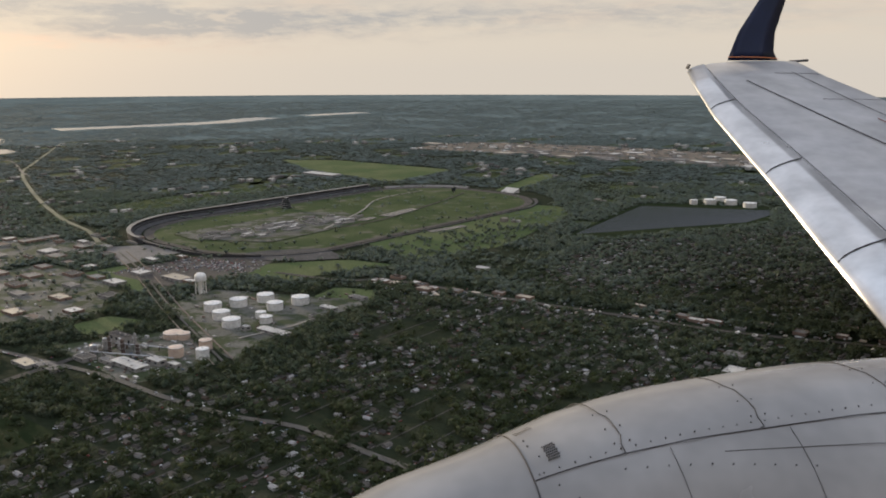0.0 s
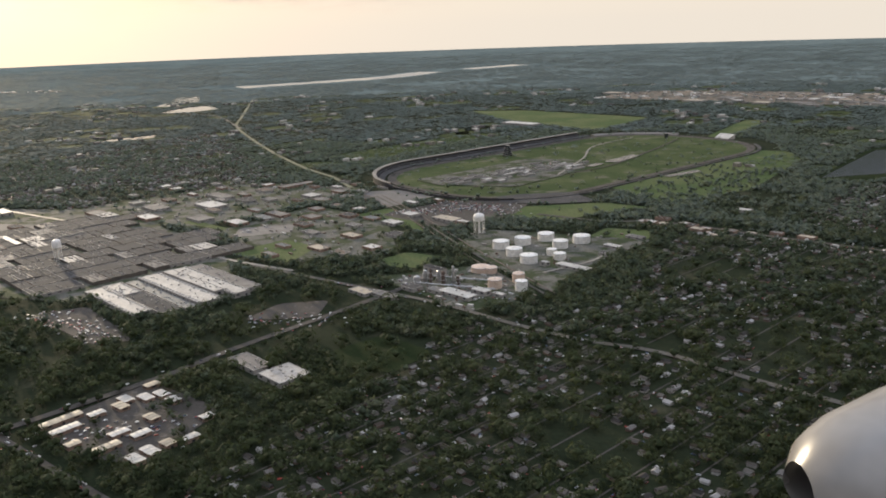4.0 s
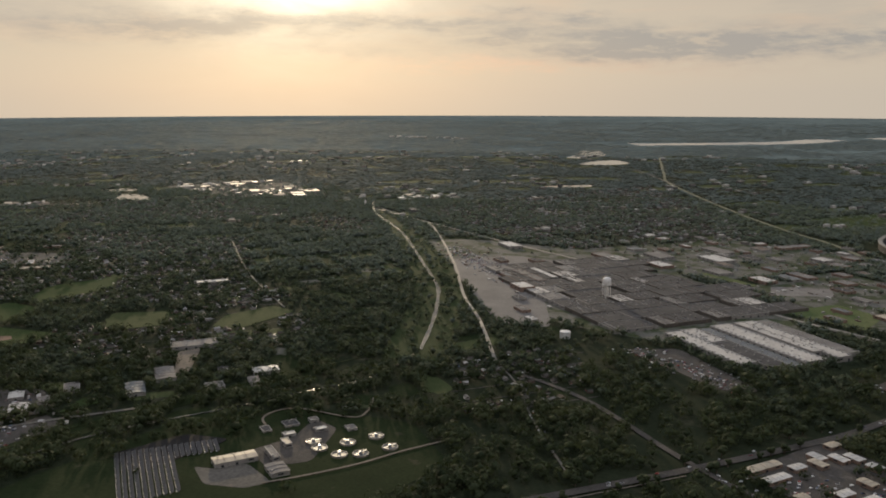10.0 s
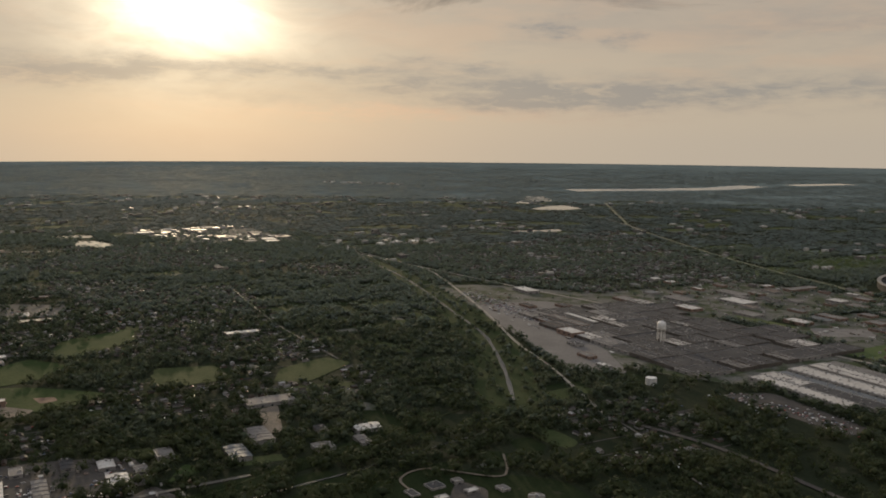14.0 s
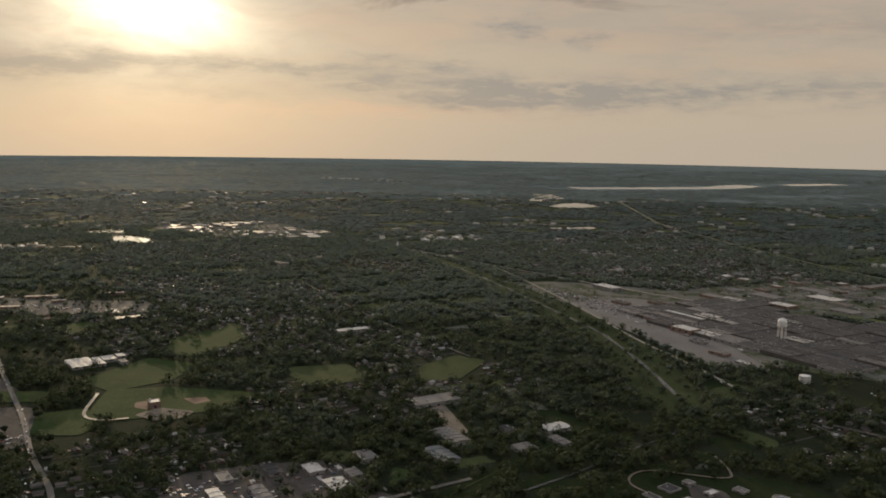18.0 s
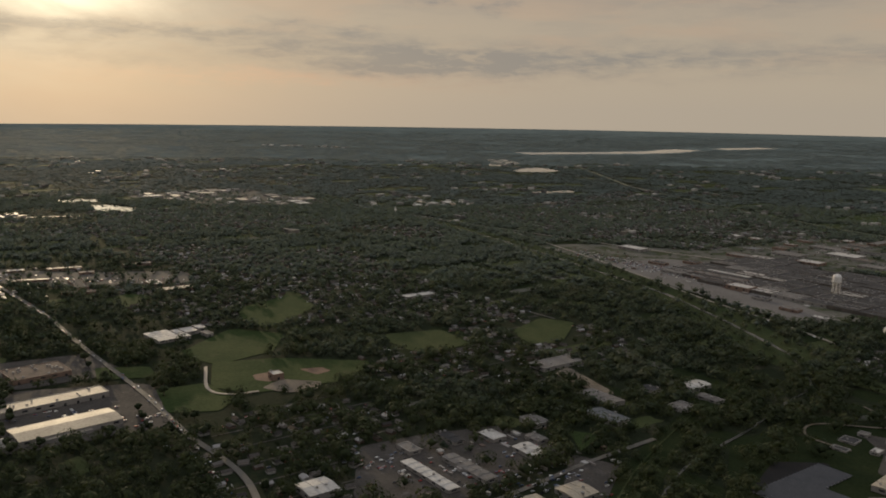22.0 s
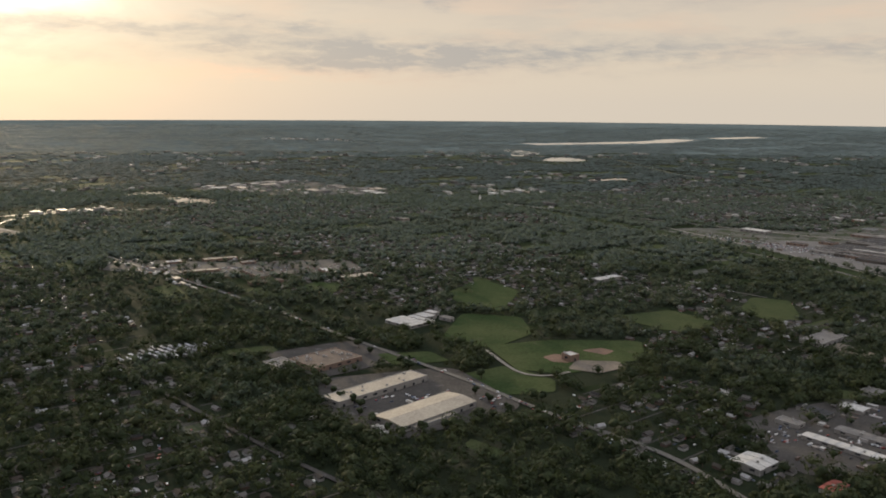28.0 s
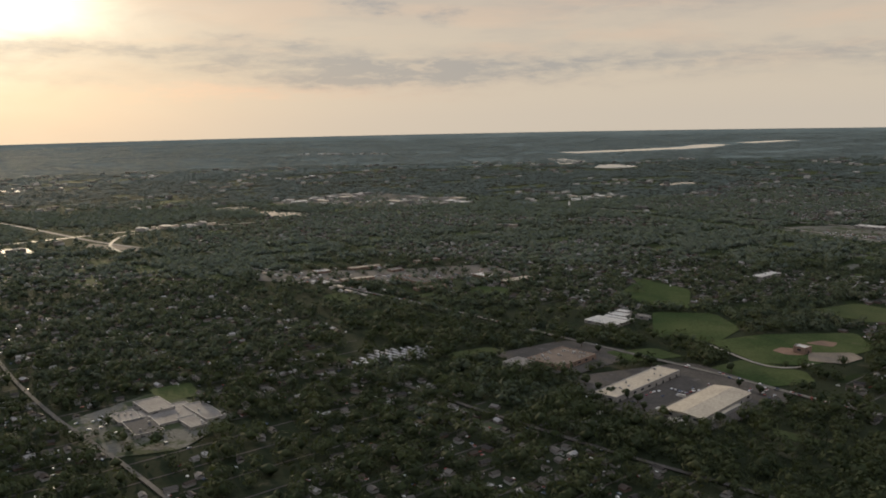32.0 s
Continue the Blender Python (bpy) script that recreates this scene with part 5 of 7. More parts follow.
def racing_oval():
    clear([tuple((OVAL @ p).xy) for p in oval_ring(20)], 0.03)
    infield = bmesh.new()
    infield.faces.new([infield.verts.new(((OVAL @ p).x, (OVAL @ p).y, 0.1)) for p in oval_ring(-7)])
    tagged(part("infield", infield, INFIELD_GRASS, None), "green infield of the racing oval", "infield", kind="structure")
    tagged(part("race_track", band(oval_ring(-7), oval_ring(0), 0.12, 0.6), TARMAC, None), "dark banked asphalt of the racing oval", "race track", kind="structure")
    ob = thing("grandstand", 0, 0, 0, 0, "long tiered grandstand along the racing oval", "grandstand")
    part("lower_tier", band(oval_ring(2), oval_ring(7), 0.6, 1.7, 20, 62), DARK_ROOF, ob)
    part("upper_tier", band(oval_ring(7.5), oval_ring(11), 2.4, 3.6, 22, 47), DARK_ROOF, ob)
    bm = bmesh.new()
    a, b = oval_ring(8.6), oval_ring(11.6)
    for i in range(22, 47):
        p, q, s, t = OVAL @ a[i], OVAL @ b[i], OVAL @ b[i + 1], OVAL @ a[i + 1]
        low = [bm.verts.new((w.x, w.y, h)) for w, h in ((p, 4.5), (q, 4.8), (s, 4.8), (t, 4.5))]
        top = [bm.verts.new((v.co.x, v.co.y, v.co.z + 0.3)) for v in low]
        bm.faces.new(top)
        bm.faces.new(low[::-1])
        bm.faces.new((low[0], low[1], top[1], top[0]))
        bm.faces.new((low[2], low[3], top[3], top[2]))
        bm.faces.new((low[1], low[2], top[2], top[1]))
        bm.faces.new((low[3], low[0], top[0], top[3]))
    part("stand_roof", bm, CONCRETE, ob, "pale roof over the upper tier")
    part("back_wall", band(oval_ring(10.9), oval_ring(11.2), 4.45, 4.45, 22, 47), DARK_ROOF, ob, "grey rear wall of the stand")
    tall = thing("grandstand", 0, 0, 0, 0, "low open stand at the oval's south turn", "grandstand")
    part("tier", band(oval_ring(2), oval_ring(5), 0.6, 0.9, 62, 88), DARK_ROOF, tall)
    far = thing("grandstand", 0, 0, 0, 0, "pale concrete stand at the oval's far turn", "grandstand")
    part("tier", band(oval_ring(3), oval_ring(12), 0.6, 4.0, 96, 99), WHITE_ROOF, far)
    low = thing("grandstand", 0, 0, 0, 0, "long low stand on the north straight", "grandstand")
    part("tier", band(oval_ring(2), oval_ring(8), 0.5, 1.6, 2, 19), GREY_ROOF, low)
    pagoda = thing("timing_tower", -136, 740, 50, 0, "tiered timing tower in the pit lane", "tower")
    for i in range(6):
        part("storey", boxes((0, 0, i * 1.6, 7 - 0.7 * i, 5 - 0.5 * i, 1.5)), DARK_GLASS, pagoda)
        part("deck", boxes((0, 0, i * 1.6 + 1.5, 8 - 0.8 * i, 6 - 0.55 * i, 0.1)), PALE_WALL, pagoda)
    part("mast", rod(bmesh.new(), (0, 0, 9.5), (0, 0, 13), 0.15), STEEL, pagoda)
    board = thing("scoreboard", 10, 830, 50, 0, "dark scoreboard pylon in the infield", "scoreboard")
    part("screen", boxes((0, 0, 2, 5, 1, 4)), DARK_GLASS, board)
    part("post", boxes((0, 0, 0, 1, 0.8, 2)), STEEL, board)


racing_oval()


def put(u, v):
    p = OVAL @ Vector((u, v, 0))
    return p.x, p.y


sheet("pit_ground", [(-199, 622), (-162, 663), (-120, 720), (-84, 716), (-66, 694), (-84, 640), (-120, 590), (-178, 600)], YARD, 0.16, "paved paddock inside the racing oval", "yard", level=0.01)
sheet("oval_pond_1", [(-54, 699), (-29, 737), (-21, 732), (-43, 695)], WATER, 0.2, "pale pond in the infield", "pond")
sheet("oval_pond_2", [(-69, 677), (-60, 693), (-53, 690), (-62, 675)], WATER, 0.2, "pale pond in the infield", "pond")
sheet("oval_pond_3", [(-13, 630), (14, 655), (19, 649), (-8, 625)], WATER, 0.12, "pond on the golf course", "pond")
ribbon("infield_road", [(-150, 590), (-90, 640), (-50, 680), (-10, 760), (20, 830)], 2.0, TARMAC, 0.18, "service road through the infield", verge=0.3)
ribbon("infield_road_2", [(-90, 640), (-70, 720), (-60, 790), (-20, 850)], 1.6, CONCRETE, 0.19, "pale drive through the infield", verge=0.3)
sheet("oval_lot", [(-130, 555), (-114, 563), (-80, 570), (-62, 537), (-96, 530), (-125, 535)], DARK_ROOF, 0.09, "dark paved apron outside the oval's south turn", "yard")
for k in range(52):
    f = r.random()
    x, y = -178 + 80 * f + r.uniform(-8, 40), 608 + 86 * f + r.uniform(-16, 14)
    hall(x, y, r.uniform(4, 15), r.uniform(2.2, 4.5), r.uniform(1.0, 1.8), (GREY_ROOF, WHITE_ROOF, GREY_ROOF, DARK_ROOF)[k % 4], PALE_WALL, "low pit building inside the racing oval", "pit building", 0, 50, "pit_building", "pit buildings", doors=False, seed=k + 400)


# ---------------------------------------------------------------- sewage works and solar field
def clarifier(x, y, rad):
    ob = thing("clarifier", x, y, random.uniform(0, 180), 0, "round settling basin with a pale rim and bridge", "clarifier", "clarifiers")
    part("wall", lathe([(rad, -0.05), (rad, 0.7), (rad - 0.3, 0.7), (rad - 0.3, 0.3), (0.01, 0.3)], 32), CONCRETE, ob)
    part("water_surface", lathe([(rad - 0.32, 0.31), (rad - 0.32, 0.5), (0.01, 0.5)], 32), SKY_TINTED_WATER, ob, "water with the sky's reflection in its grey colour")
    part("bridge", boxes((0, 0, 0.75, 2 * rad, 0.5, 0.18)), STEEL, ob)
    part("hub", lathe([(0.6, 0.3), (0.6, 1.2), (0.01, 1.3)], 12), STEEL, ob)


for x, y in ((-363.6, 151.7), (-358.7, 148.7), (-353.6, 156.7), (-350.3, 147.8), (-344.9, 151.6), (-348.7, 165.6), (-339.9, 160.5)):
    clarifier(x, y, 2.6)
for k, (x, y, lu, lv, h, m) in enumerate([(-375, 128, 13.0, 5.4, 1.7, TAN_ROOF), (-359, 129, 5.6, 7.4, 1.5, GREY_ROOF), (-368, 137, 2.4, 9.0, 1.5, GREY_ROOF), (-370, 146, 2.4, 5.6, 1.3, TAN_ROOF), (-374, 152, 4.0, 2.6, 1.0, WHITE_ROOF), (-368, 161, 4.4, 2.6, 0.9, WHITE_ROOF), (-375, 166, 3.0, 3.0, 1.0, GREY_ROOF),
                                        (-380, 160, 5, 5, 0.6, DARK_ROOF), (-360, 167, 3.2, 4, 0.7, GREY_ROOF), (-384, 152, 3, 5, 0.5, DARK_ROOF)]):
    hall(x, y, lu, lv, h, m, PALE_WALL, "low building of the sewage works", "plant building", 1, 58, "plant_building", "plant buildings", k in (0, 1), seed=k + 440)
    clear(corners(x, y, lu, lv, 58, 3))


def solar_row(x, y, length):
    ob = thing("solar_row", x, y, GRID - 90, 0, "tilted row of solar panels on steel posts", "solar panels", "solar field")
    part("panel", boxes((0, 0, 0, length, 0.06, 1.05)), NEAR_PANEL, ob).matrix_basis = pose(0, 0.2, 0.35, -58)
    part("frame", boxes((0, -0.05, 0.3, length, 0.08, 0.08)), STEEL, ob)
    for i in range(int(length // 4) + 1):
        part("post", boxes((-length / 2 + 0.4 + (length - 0.8) * i / max(1, int(length // 4)), 0.1, -0.05, 0.1, 0.1, 0.6)), STEEL, ob)


for k in range(18):
    far = k * 1.75
    length = 37 - 0.3 * k if k < 10 else 10
    px, py = -411 + far * CU, 113 + far * SU
    solar_row(px + SU * length / 2, py - CU * length / 2, length)
for k in range(52):
    f = k / 51
    bx, by = 97 + 138 * f, 616 + 46 * f
    length = 150 - 75 * f
    c, s = math.cos(radians(59 - 12 * f)), math.sin(radians(59 - 12 * f))
    row = thing("solar_row", bx + c * length / 2, by + s * length / 2, 59 - 12 * f, 0, "far tilted row of dark solar panels", "solar panels", "far solar field")
    part("panel", boxes((0, 0, 0.4, length, 1.8, 0.08)), PANEL, row).matrix_basis = pose(0, 0, 0, 12)
    part("frame", boxes((0, 0, 0, length, 0.15, 0.35)), STEEL, row)
sheet("solar_ground", [(88, 608), (176, 764), (285, 740), (250, 655), (115, 600)], LAWN, 0.05, "ground under the far solar field", "yard")

# ---------------------------------------------------------------- the aircraft's wing and engine
# The wing and the engine cowl hang in the air beside the start of the flight, at the place they keep to the eye there.
KEEL = Vector((-19.6, -4.9, 117.9))
SPAN = 43.0
AFT, OUT = Vector((0.973, 0.228, 0)), Vector((-0.228, 0.973, 0))


def craft(aft, out, up):
    return KEEL + SPAN * (AFT * aft + OUT * out + Vector((0, 0, up)))


def wing_part(name, stations, mat, parent, label="", close=True):
    """A skin through stations, each a closed loop of (aft, out, up)."""
    bm = bmesh.new()
    loops = [[bm.verts.new(craft(*p)) for p in loop] for loop in stations]
    k = len(loops[0])
    for a, b in zip(loops, loops[1:]):
        for i in range(k):
            bm.faces.new((a[i], a[(i + 1) % k], b[(i + 1) % k], b[i]))
    if close:
        bm.faces.new(loops[0][::-1])
        bm.faces.new(loops[-1])
    bmesh.ops.recalc_face_normals(bm, faces=bm.faces)
    return part(name, bm, mat, parent, label, smooth=True)


def wing_loop(lead, trail, lift, lo=0.0, hi=1.0, proud=0.0):
    """The section between two fractions of the chord, from the leading to the trailing edge."""
    a0, out, u0 = lead
    a1, _, u1 = trail
    c = a1 - a0
    steps = [lo + (hi - lo) * f for f in (0.0, 0.06, 0.2, 0.45, 0.7, 1.0)]

    def skin(f, side):
        t = lift * c * (1.48 * math.sqrt(max(f, 0)) - 0.63 * f - 1.75 * f * f + 1.42 * f ** 3 - 0.5 * f ** 4)
        return (a0 + c * f - (proud if f == 0 else 0), out, u0 + (u1 - u0) * f + side * (t + proud))

    return [skin(f, 1) for f in steps] + [skin(f, -0.5) for f in steps[::-1]]


STATIONS = [((5.1, 4.5, -2.3), (9.6, 4.5, -1.9)), ((5.63, 6.5, -1.77), (9.5, 6.5, -1.45)), ((6.11, 8.3, -1.26), (9.35, 8.3, -0.98)), ((6.53, 10.3, -0.63), (9.1, 10.3, -0.44)),
            ((6.85, 11.4, -0.27), (8.95, 11.4, -0.12)), ((7.04, 12.0, -0.05), (8.86, 12.2, 0.1))]


def on_wing(station, f, over=0.012):
    """A place on the upper skin: station counts along the span, f along the chord."""
    i = min(int(station), len(STATIONS) - 2)
    s = station - i
    lead = [p + (q - p) * s for p, q in zip(STATIONS[i][0], STATIONS[i + 1][0])]
    trail = [p + (q - p) * s for p, q in zip(STATIONS[i][1], STATIONS[i + 1][1])]
    c = trail[0] - lead[0]
    t = 0.11 * c * (1.48 * math.sqrt(f) - 0.63 * f - 1.75 * f * f + 1.42 * f ** 3 - 0.5 * f ** 4)
    return (lead[0] + c * f, lead[1] + (trail[1] - lead[1]) * f, lead[2] + (trail[2] - lead[2]) * f + t + over)


def seam(name, places, width, mat, parent, label=""):
    bm = bmesh.new()
    pts = [craft(*p) for p in places]
    for a, b in zip(pts, pts[1:]):
        rod(bm, a, b, width * SPAN, 5)
    return part(name, bm, mat, parent, label)


def aircraft_wing():
    ob = thing("aircraft_wing", 0, 0, 0, 0, "pale grey jet wing with bare metal leading edge in flight", "aircraft wing")
    wing_part("wing_box", [wing_loop(a, b, 0.11) for a, b in STATIONS], WING_SKIN, ob)
    slat = wing_part("leading_edge", [wing_loop(a, b, 0.11, 0.0, 0.14, 0.012) for a, b in STATIONS], BARE_METAL, ob, "polished bare metal leading edge slat")
    for s in (1.05, 2.12, 3.2):
        seam("slat_gap", [on_wing(s, f, 0.016) for f in (0.002, 0.02, 0.05, 0.09, 0.14)], 0.008, SEAM, slat)
    seam("panel_line", [on_wing(0.2 + 0.3 * i, 0.15, 0.006) for i in range(16)], 0.004, SEAM, ob)
    seam("spoiler_line", [on_wing(1.2 + 0.2 * i, 0.62 - 0.022 * i, 0.008) for i in range(14)], 0.007, SEAM, ob)
    seam("aileron_line", [on_wing(1.2 + 0.2 * i, 0.78, 0.008) for i in range(19)], 0.004, SEAM, ob)
    for s in (1.9, 3.0, 4.1):
        seam("aileron_gap", [on_wing(s, f, 0.008) for f in (0.62, 0.7, 0.78, 0.9, 0.98)], 0.003, SEAM, ob)
    seam("stripe", [on_wing(2.5 + 0.1 * i, 0.7, 0.012) for i in range(2)], 0.006, RED_ROOF, ob, "small red marking")
    part("wing_tip", boxes((0, 0, 0, 0.1, 0.1, 0.1)), SEAM, ob).matrix_basis = Matrix.Translation(craft(7.05, 12.05, 0.0)) @ Matrix.Diagonal((9, 40, 30, 1)) @ Matrix.Rotation(0.3, 4, "Y")
    winglet = []
    for a0, a1, out, up in ((7.74, 8.6, 12.1, 0.12), (7.86, 8.6, 12.22, 0.26), (8.08, 8.72, 12.4, 0.55), (8.62, 9.1, 12.75, 1.06), (9.19, 9.53, 13.1, 1.66), (9.43, 9.62, 13.18, 1.78)):
        c = a1 - a0
        winglet.append([(a0, out, up), (a0 + 0.2 * c, out - 0.05 * c, up), (a0 + 0.6 * c, out - 0.05 * c, up), (a1, out, up), (a0 + 0.6 * c, out + 0.05 * c, up), (a0 + 0.2 * c, out + 0.05 * c, up)])
    fin = wing_part("winglet", winglet, NAVY, ob, "dark navy winglet")
    seam("winglet_stripe", [(7.73, 12.08, 0.17), (8.2, 12.04, 0.17), (8.6, 12.1, 0.15)], 0.007, ORANGE, fin, "thin orange stripe")
    seam("static_wick", [(8.85, 12.15, 0.1), (9.2, 12.2, 0.12)], 0.02, SEAM, ob)


aircraft_wing()
NACELLE = [(0.52, 0.16), (0.56, 0.25), (0.73, 0.37), (1.06, 0.49), (1.45, 0.585), (1.6, 0.63), (1.8, 0.7), (2.02, 0.755), (2.35, 0.81), (3.15, 0.86), (4.2, 0.84), (5.4, 0.7)]


def on_cowl(aft, phi, over=0.0):
    """A place on the engine cowl; phi: degrees from its top towards the cabin."""
    for (a, ra), (b, rb) in zip(NACELLE, NACELLE[1:]):
        if aft <= b:
            break
    rad = ra + (rb - ra) * (aft - a) / (b - a) + over
    s, c = math.sin(radians(phi)), math.cos(radians(phi))
    return (aft, 3.5 - rad * s, -2.31 + rad * c * (1 if c > 0 else 0.36))


def engine_cowl():
    ob = thing("engine_cowl", 0, 0, 0, 0, "white jet engine cowl with riveted panels in flight", "engine cowl")

    def body(lo, hi, over=0.0):
        fine = [lo + (hi - lo) * i / 14 for i in range(15)]
        return [[on_cowl(a, p, over) for p in range(0, 360, 10)] for a in fine]

    wing_part("inlet_lip", body(0.52, 1.62), COWL, ob, "pale polished inlet lip", False)
    wing_part("fan_cowl", body(1.62, 5.4), COWL, ob, "", False)
    seam("cowl_seam", [on_cowl(1.63, p, 0.002) for p in range(-40, 100, 4)], 0.0042, SEAM, ob)
    for aft in (2.03, 2.68, 3.4):
        seam("cowl_seam", [on_cowl(aft + (0.02 if -2 < p < 18 else 0), p, 0.001) for p in range(-38, 23, 4)] + [on_cowl(aft - 0.02, 22.3, 0.001)], 0.0026, SEAM, ob)
    seam("hinge_line", [on_cowl(1.63 + 0.1 * i, 22 + 0.25 * i / 3, 0.001) for i in range(26)], 0.0028, SEAM, ob)
    seam("panel_edge", [on_cowl(2.44 + 0.1 * i, 29 + 0.7 * i, 0.001) for i in range(9)], 0.0016, SEAM, ob)
    for aft in (2.22, 2.79):
        seam("panel_edge", [on_cowl(aft, p, 0.001) for p in range(24, 60, 5)], 0.0014, SEAM, ob)
    bm = bmesh.new()
    for i in range(6):
        for j in range(7):
            aft, phi = 1.722 + 0.009 * i + 0.0045 * (j % 2), 6.6 + 1.35 * j
            p, q = Vector(craft(*on_cowl(aft, phi, -0.004))), Vector(craft(*on_cowl(aft, phi, 0.0035)))
            rod(bm, p, q, 0.0036 * SPAN, 6)
    part("vent_grille", bm, SEAM, ob, "dark perforated vent")
    bm = bmesh.new()
    for i in range(7):
        rod(bm, Vector(craft(*on_cowl(1.66 + 0.012 * i, -15, 0.001))), Vector(craft(*on_cowl(1.668 + 0.012 * i, -11, 0.001))), 0.0018 * SPAN, 5)
    part("louvre", bm, SEAM, ob, "small slotted louvre")
    spots = [(1.68 + 0.068 * i, 19.8) for i in range(24)] + [(2.0 + 0.09 * i, 28 + 1.1 * i) for i in range(10)]
    spots += [(aft + s, p) for aft in (2.03, 2.68, 3.4) for s in (-0.025, 0.045) for p in (-2, 9, 17)] + [(1.67, -3), (1.67, 2), (1.69, 11), (1.66, 20), (1.72, 27), (1.78, 34)]
    for aft, phi in spots:
        bm = bmesh.new()
        rod(bm, Vector(craft(*on_cowl(aft, phi, -0.004))), Vector(craft(*on_cowl(aft, phi, 0.003))), 0.0034 * SPAN, 6)
        part("rivet", bm, SEAM, ob)


engine_cowl()


# ---------------------------------------------------------------- houses
def path_distance(x, y):
    """How far a place lies from the line of flight over the land."""
    ax, ay, bx, by = 0.0, 0.0, -630.0, -158.0
    t = np.clip((x * bx + y * by) / (bx * bx + by * by), 0, 1)
    return np.hypot(x - t * bx, y - t * by)


def in_sight(x, y):
    """The wedge of land that the flight looks over."""
    return (x < 45 + 0.6 * y) & ((x > -680 - 0.95 * (y + 158)) | (x > -190 - 1.8 * (y + 47)))


def level_at(x, y):
    ix, iy = (np.asarray(x) - X0).astype(int), (np.asarray(y) - Y0).astype(int)
    ok = (ix >= 0) & (ix < NX) & (iy >= 0) & (iy < NY)
    return np.where(ok, cover[np.clip(iy, 0, NY - 1), np.clip(ix, 0, NX - 1)], 0.6)


SUBURBS = [
    [(-60, 325), (-15, 470), (90, 395), (200, 350), (360, 290), (330, 120), (60, 100), (-170, 110), (-185, 150), (-120, 300)],
    [(45, 470), (112, 590), (250, 640), (430, 560), (380, 340), (200, 380)],
    [(-640, 650), (-500, 960), (-400, 790), (-310, 640), (-370, 480), (-520, 570)],
    [(-572, 95), (-515, 45), (-498, 115), (-520, 145), (-560, 150)],
    [(-640, 60), (-700, 110), (-800, 230), (-1000, 320), (-1000, 40), (-700, -60), (-560, 0)],
    [(-700, 500), (-600, 490), (-620, 560), (-690, 560)], [(-790, 350), (-690, 365), (-720, 420), (-800, 400)],
    [(-335, 195), (-300, 235), (-330, 300), (-370, 250)], [(-560, 170), (-480, 180), (-440, 260), (-520, 300)],
    [(-310, 50), (-180, 120), (-100, 60), (-150, -30)],
    [(-780, 310), (-660, 440), (-560, 340), (-480, 290), (-640, 215), (-720, 240)], [(-520, 560), (-380, 520), (-330, 640), (-400, 700)], [(-1000, 500), (-860, 620), (-700, 560), (-800, 440), (-930, 380)],
]


def house_sites():
    """Rows of plots along streets, in every suburb."""
    out = []
    for k, ring in enumerate(SUBURBS):
        got = inside(ring)
        (sy, sx), mask = got
        p = np.array(ring, float)
        cu = p @ np.array([CU, SU])
        cv = p @ np.array([SU, -CU])
        for v in np.arange(cv.min(), cv.max(), 12.5):
            for side in (-3.6, 3.6):
                u = cu.min()
                while u < cu.max():
                    u += rng.uniform(3.4, 6.5)
                    x, y = at(u, v + side + rng.normal(0, 1.0))
                    ix, iy = int(x - X0) - sx.start, int(y - Y0) - sy.start
                    if 0 <= iy < mask.shape[0] and 0 <= ix < mask.shape[1] and mask[iy, ix] and level_at(x, y) > 0.3 and rng.random() < (0.58 if k in (4, 9) else 0.7) and in_sight(x, y):
                        out.append((x, y, GRID + rng.choice((0, 90)) + rng.normal(0, 7)))
    return out


def house_mesh(lx, ly, h, rise):
    wall = boxes((0, 0, -0.05, lx, ly, h + 0.05))
    bm = bmesh.new()
    a, b = lx / 2 + 0.15, ly / 2 + 0.15
    v = [bm.verts.new(p) for p in ((-a, -b, h), (a, -b, h), (a, b, h), (-a, b, h), (-a, 0, h + rise), (a, 0, h + rise))]
    for f in ((0, 1, 5, 4), (2, 3, 4, 5), (1, 2, 5), (3, 0, 4), (3, 2, 1, 0)):
        bm.faces.new([v[i] for i in f])
    return wall, bm


def tinted(name, colour):
    return material(name, tuple(0.65 * c for c in colour), 0.85, fine=3.0, own=0.35, spec=0.1)


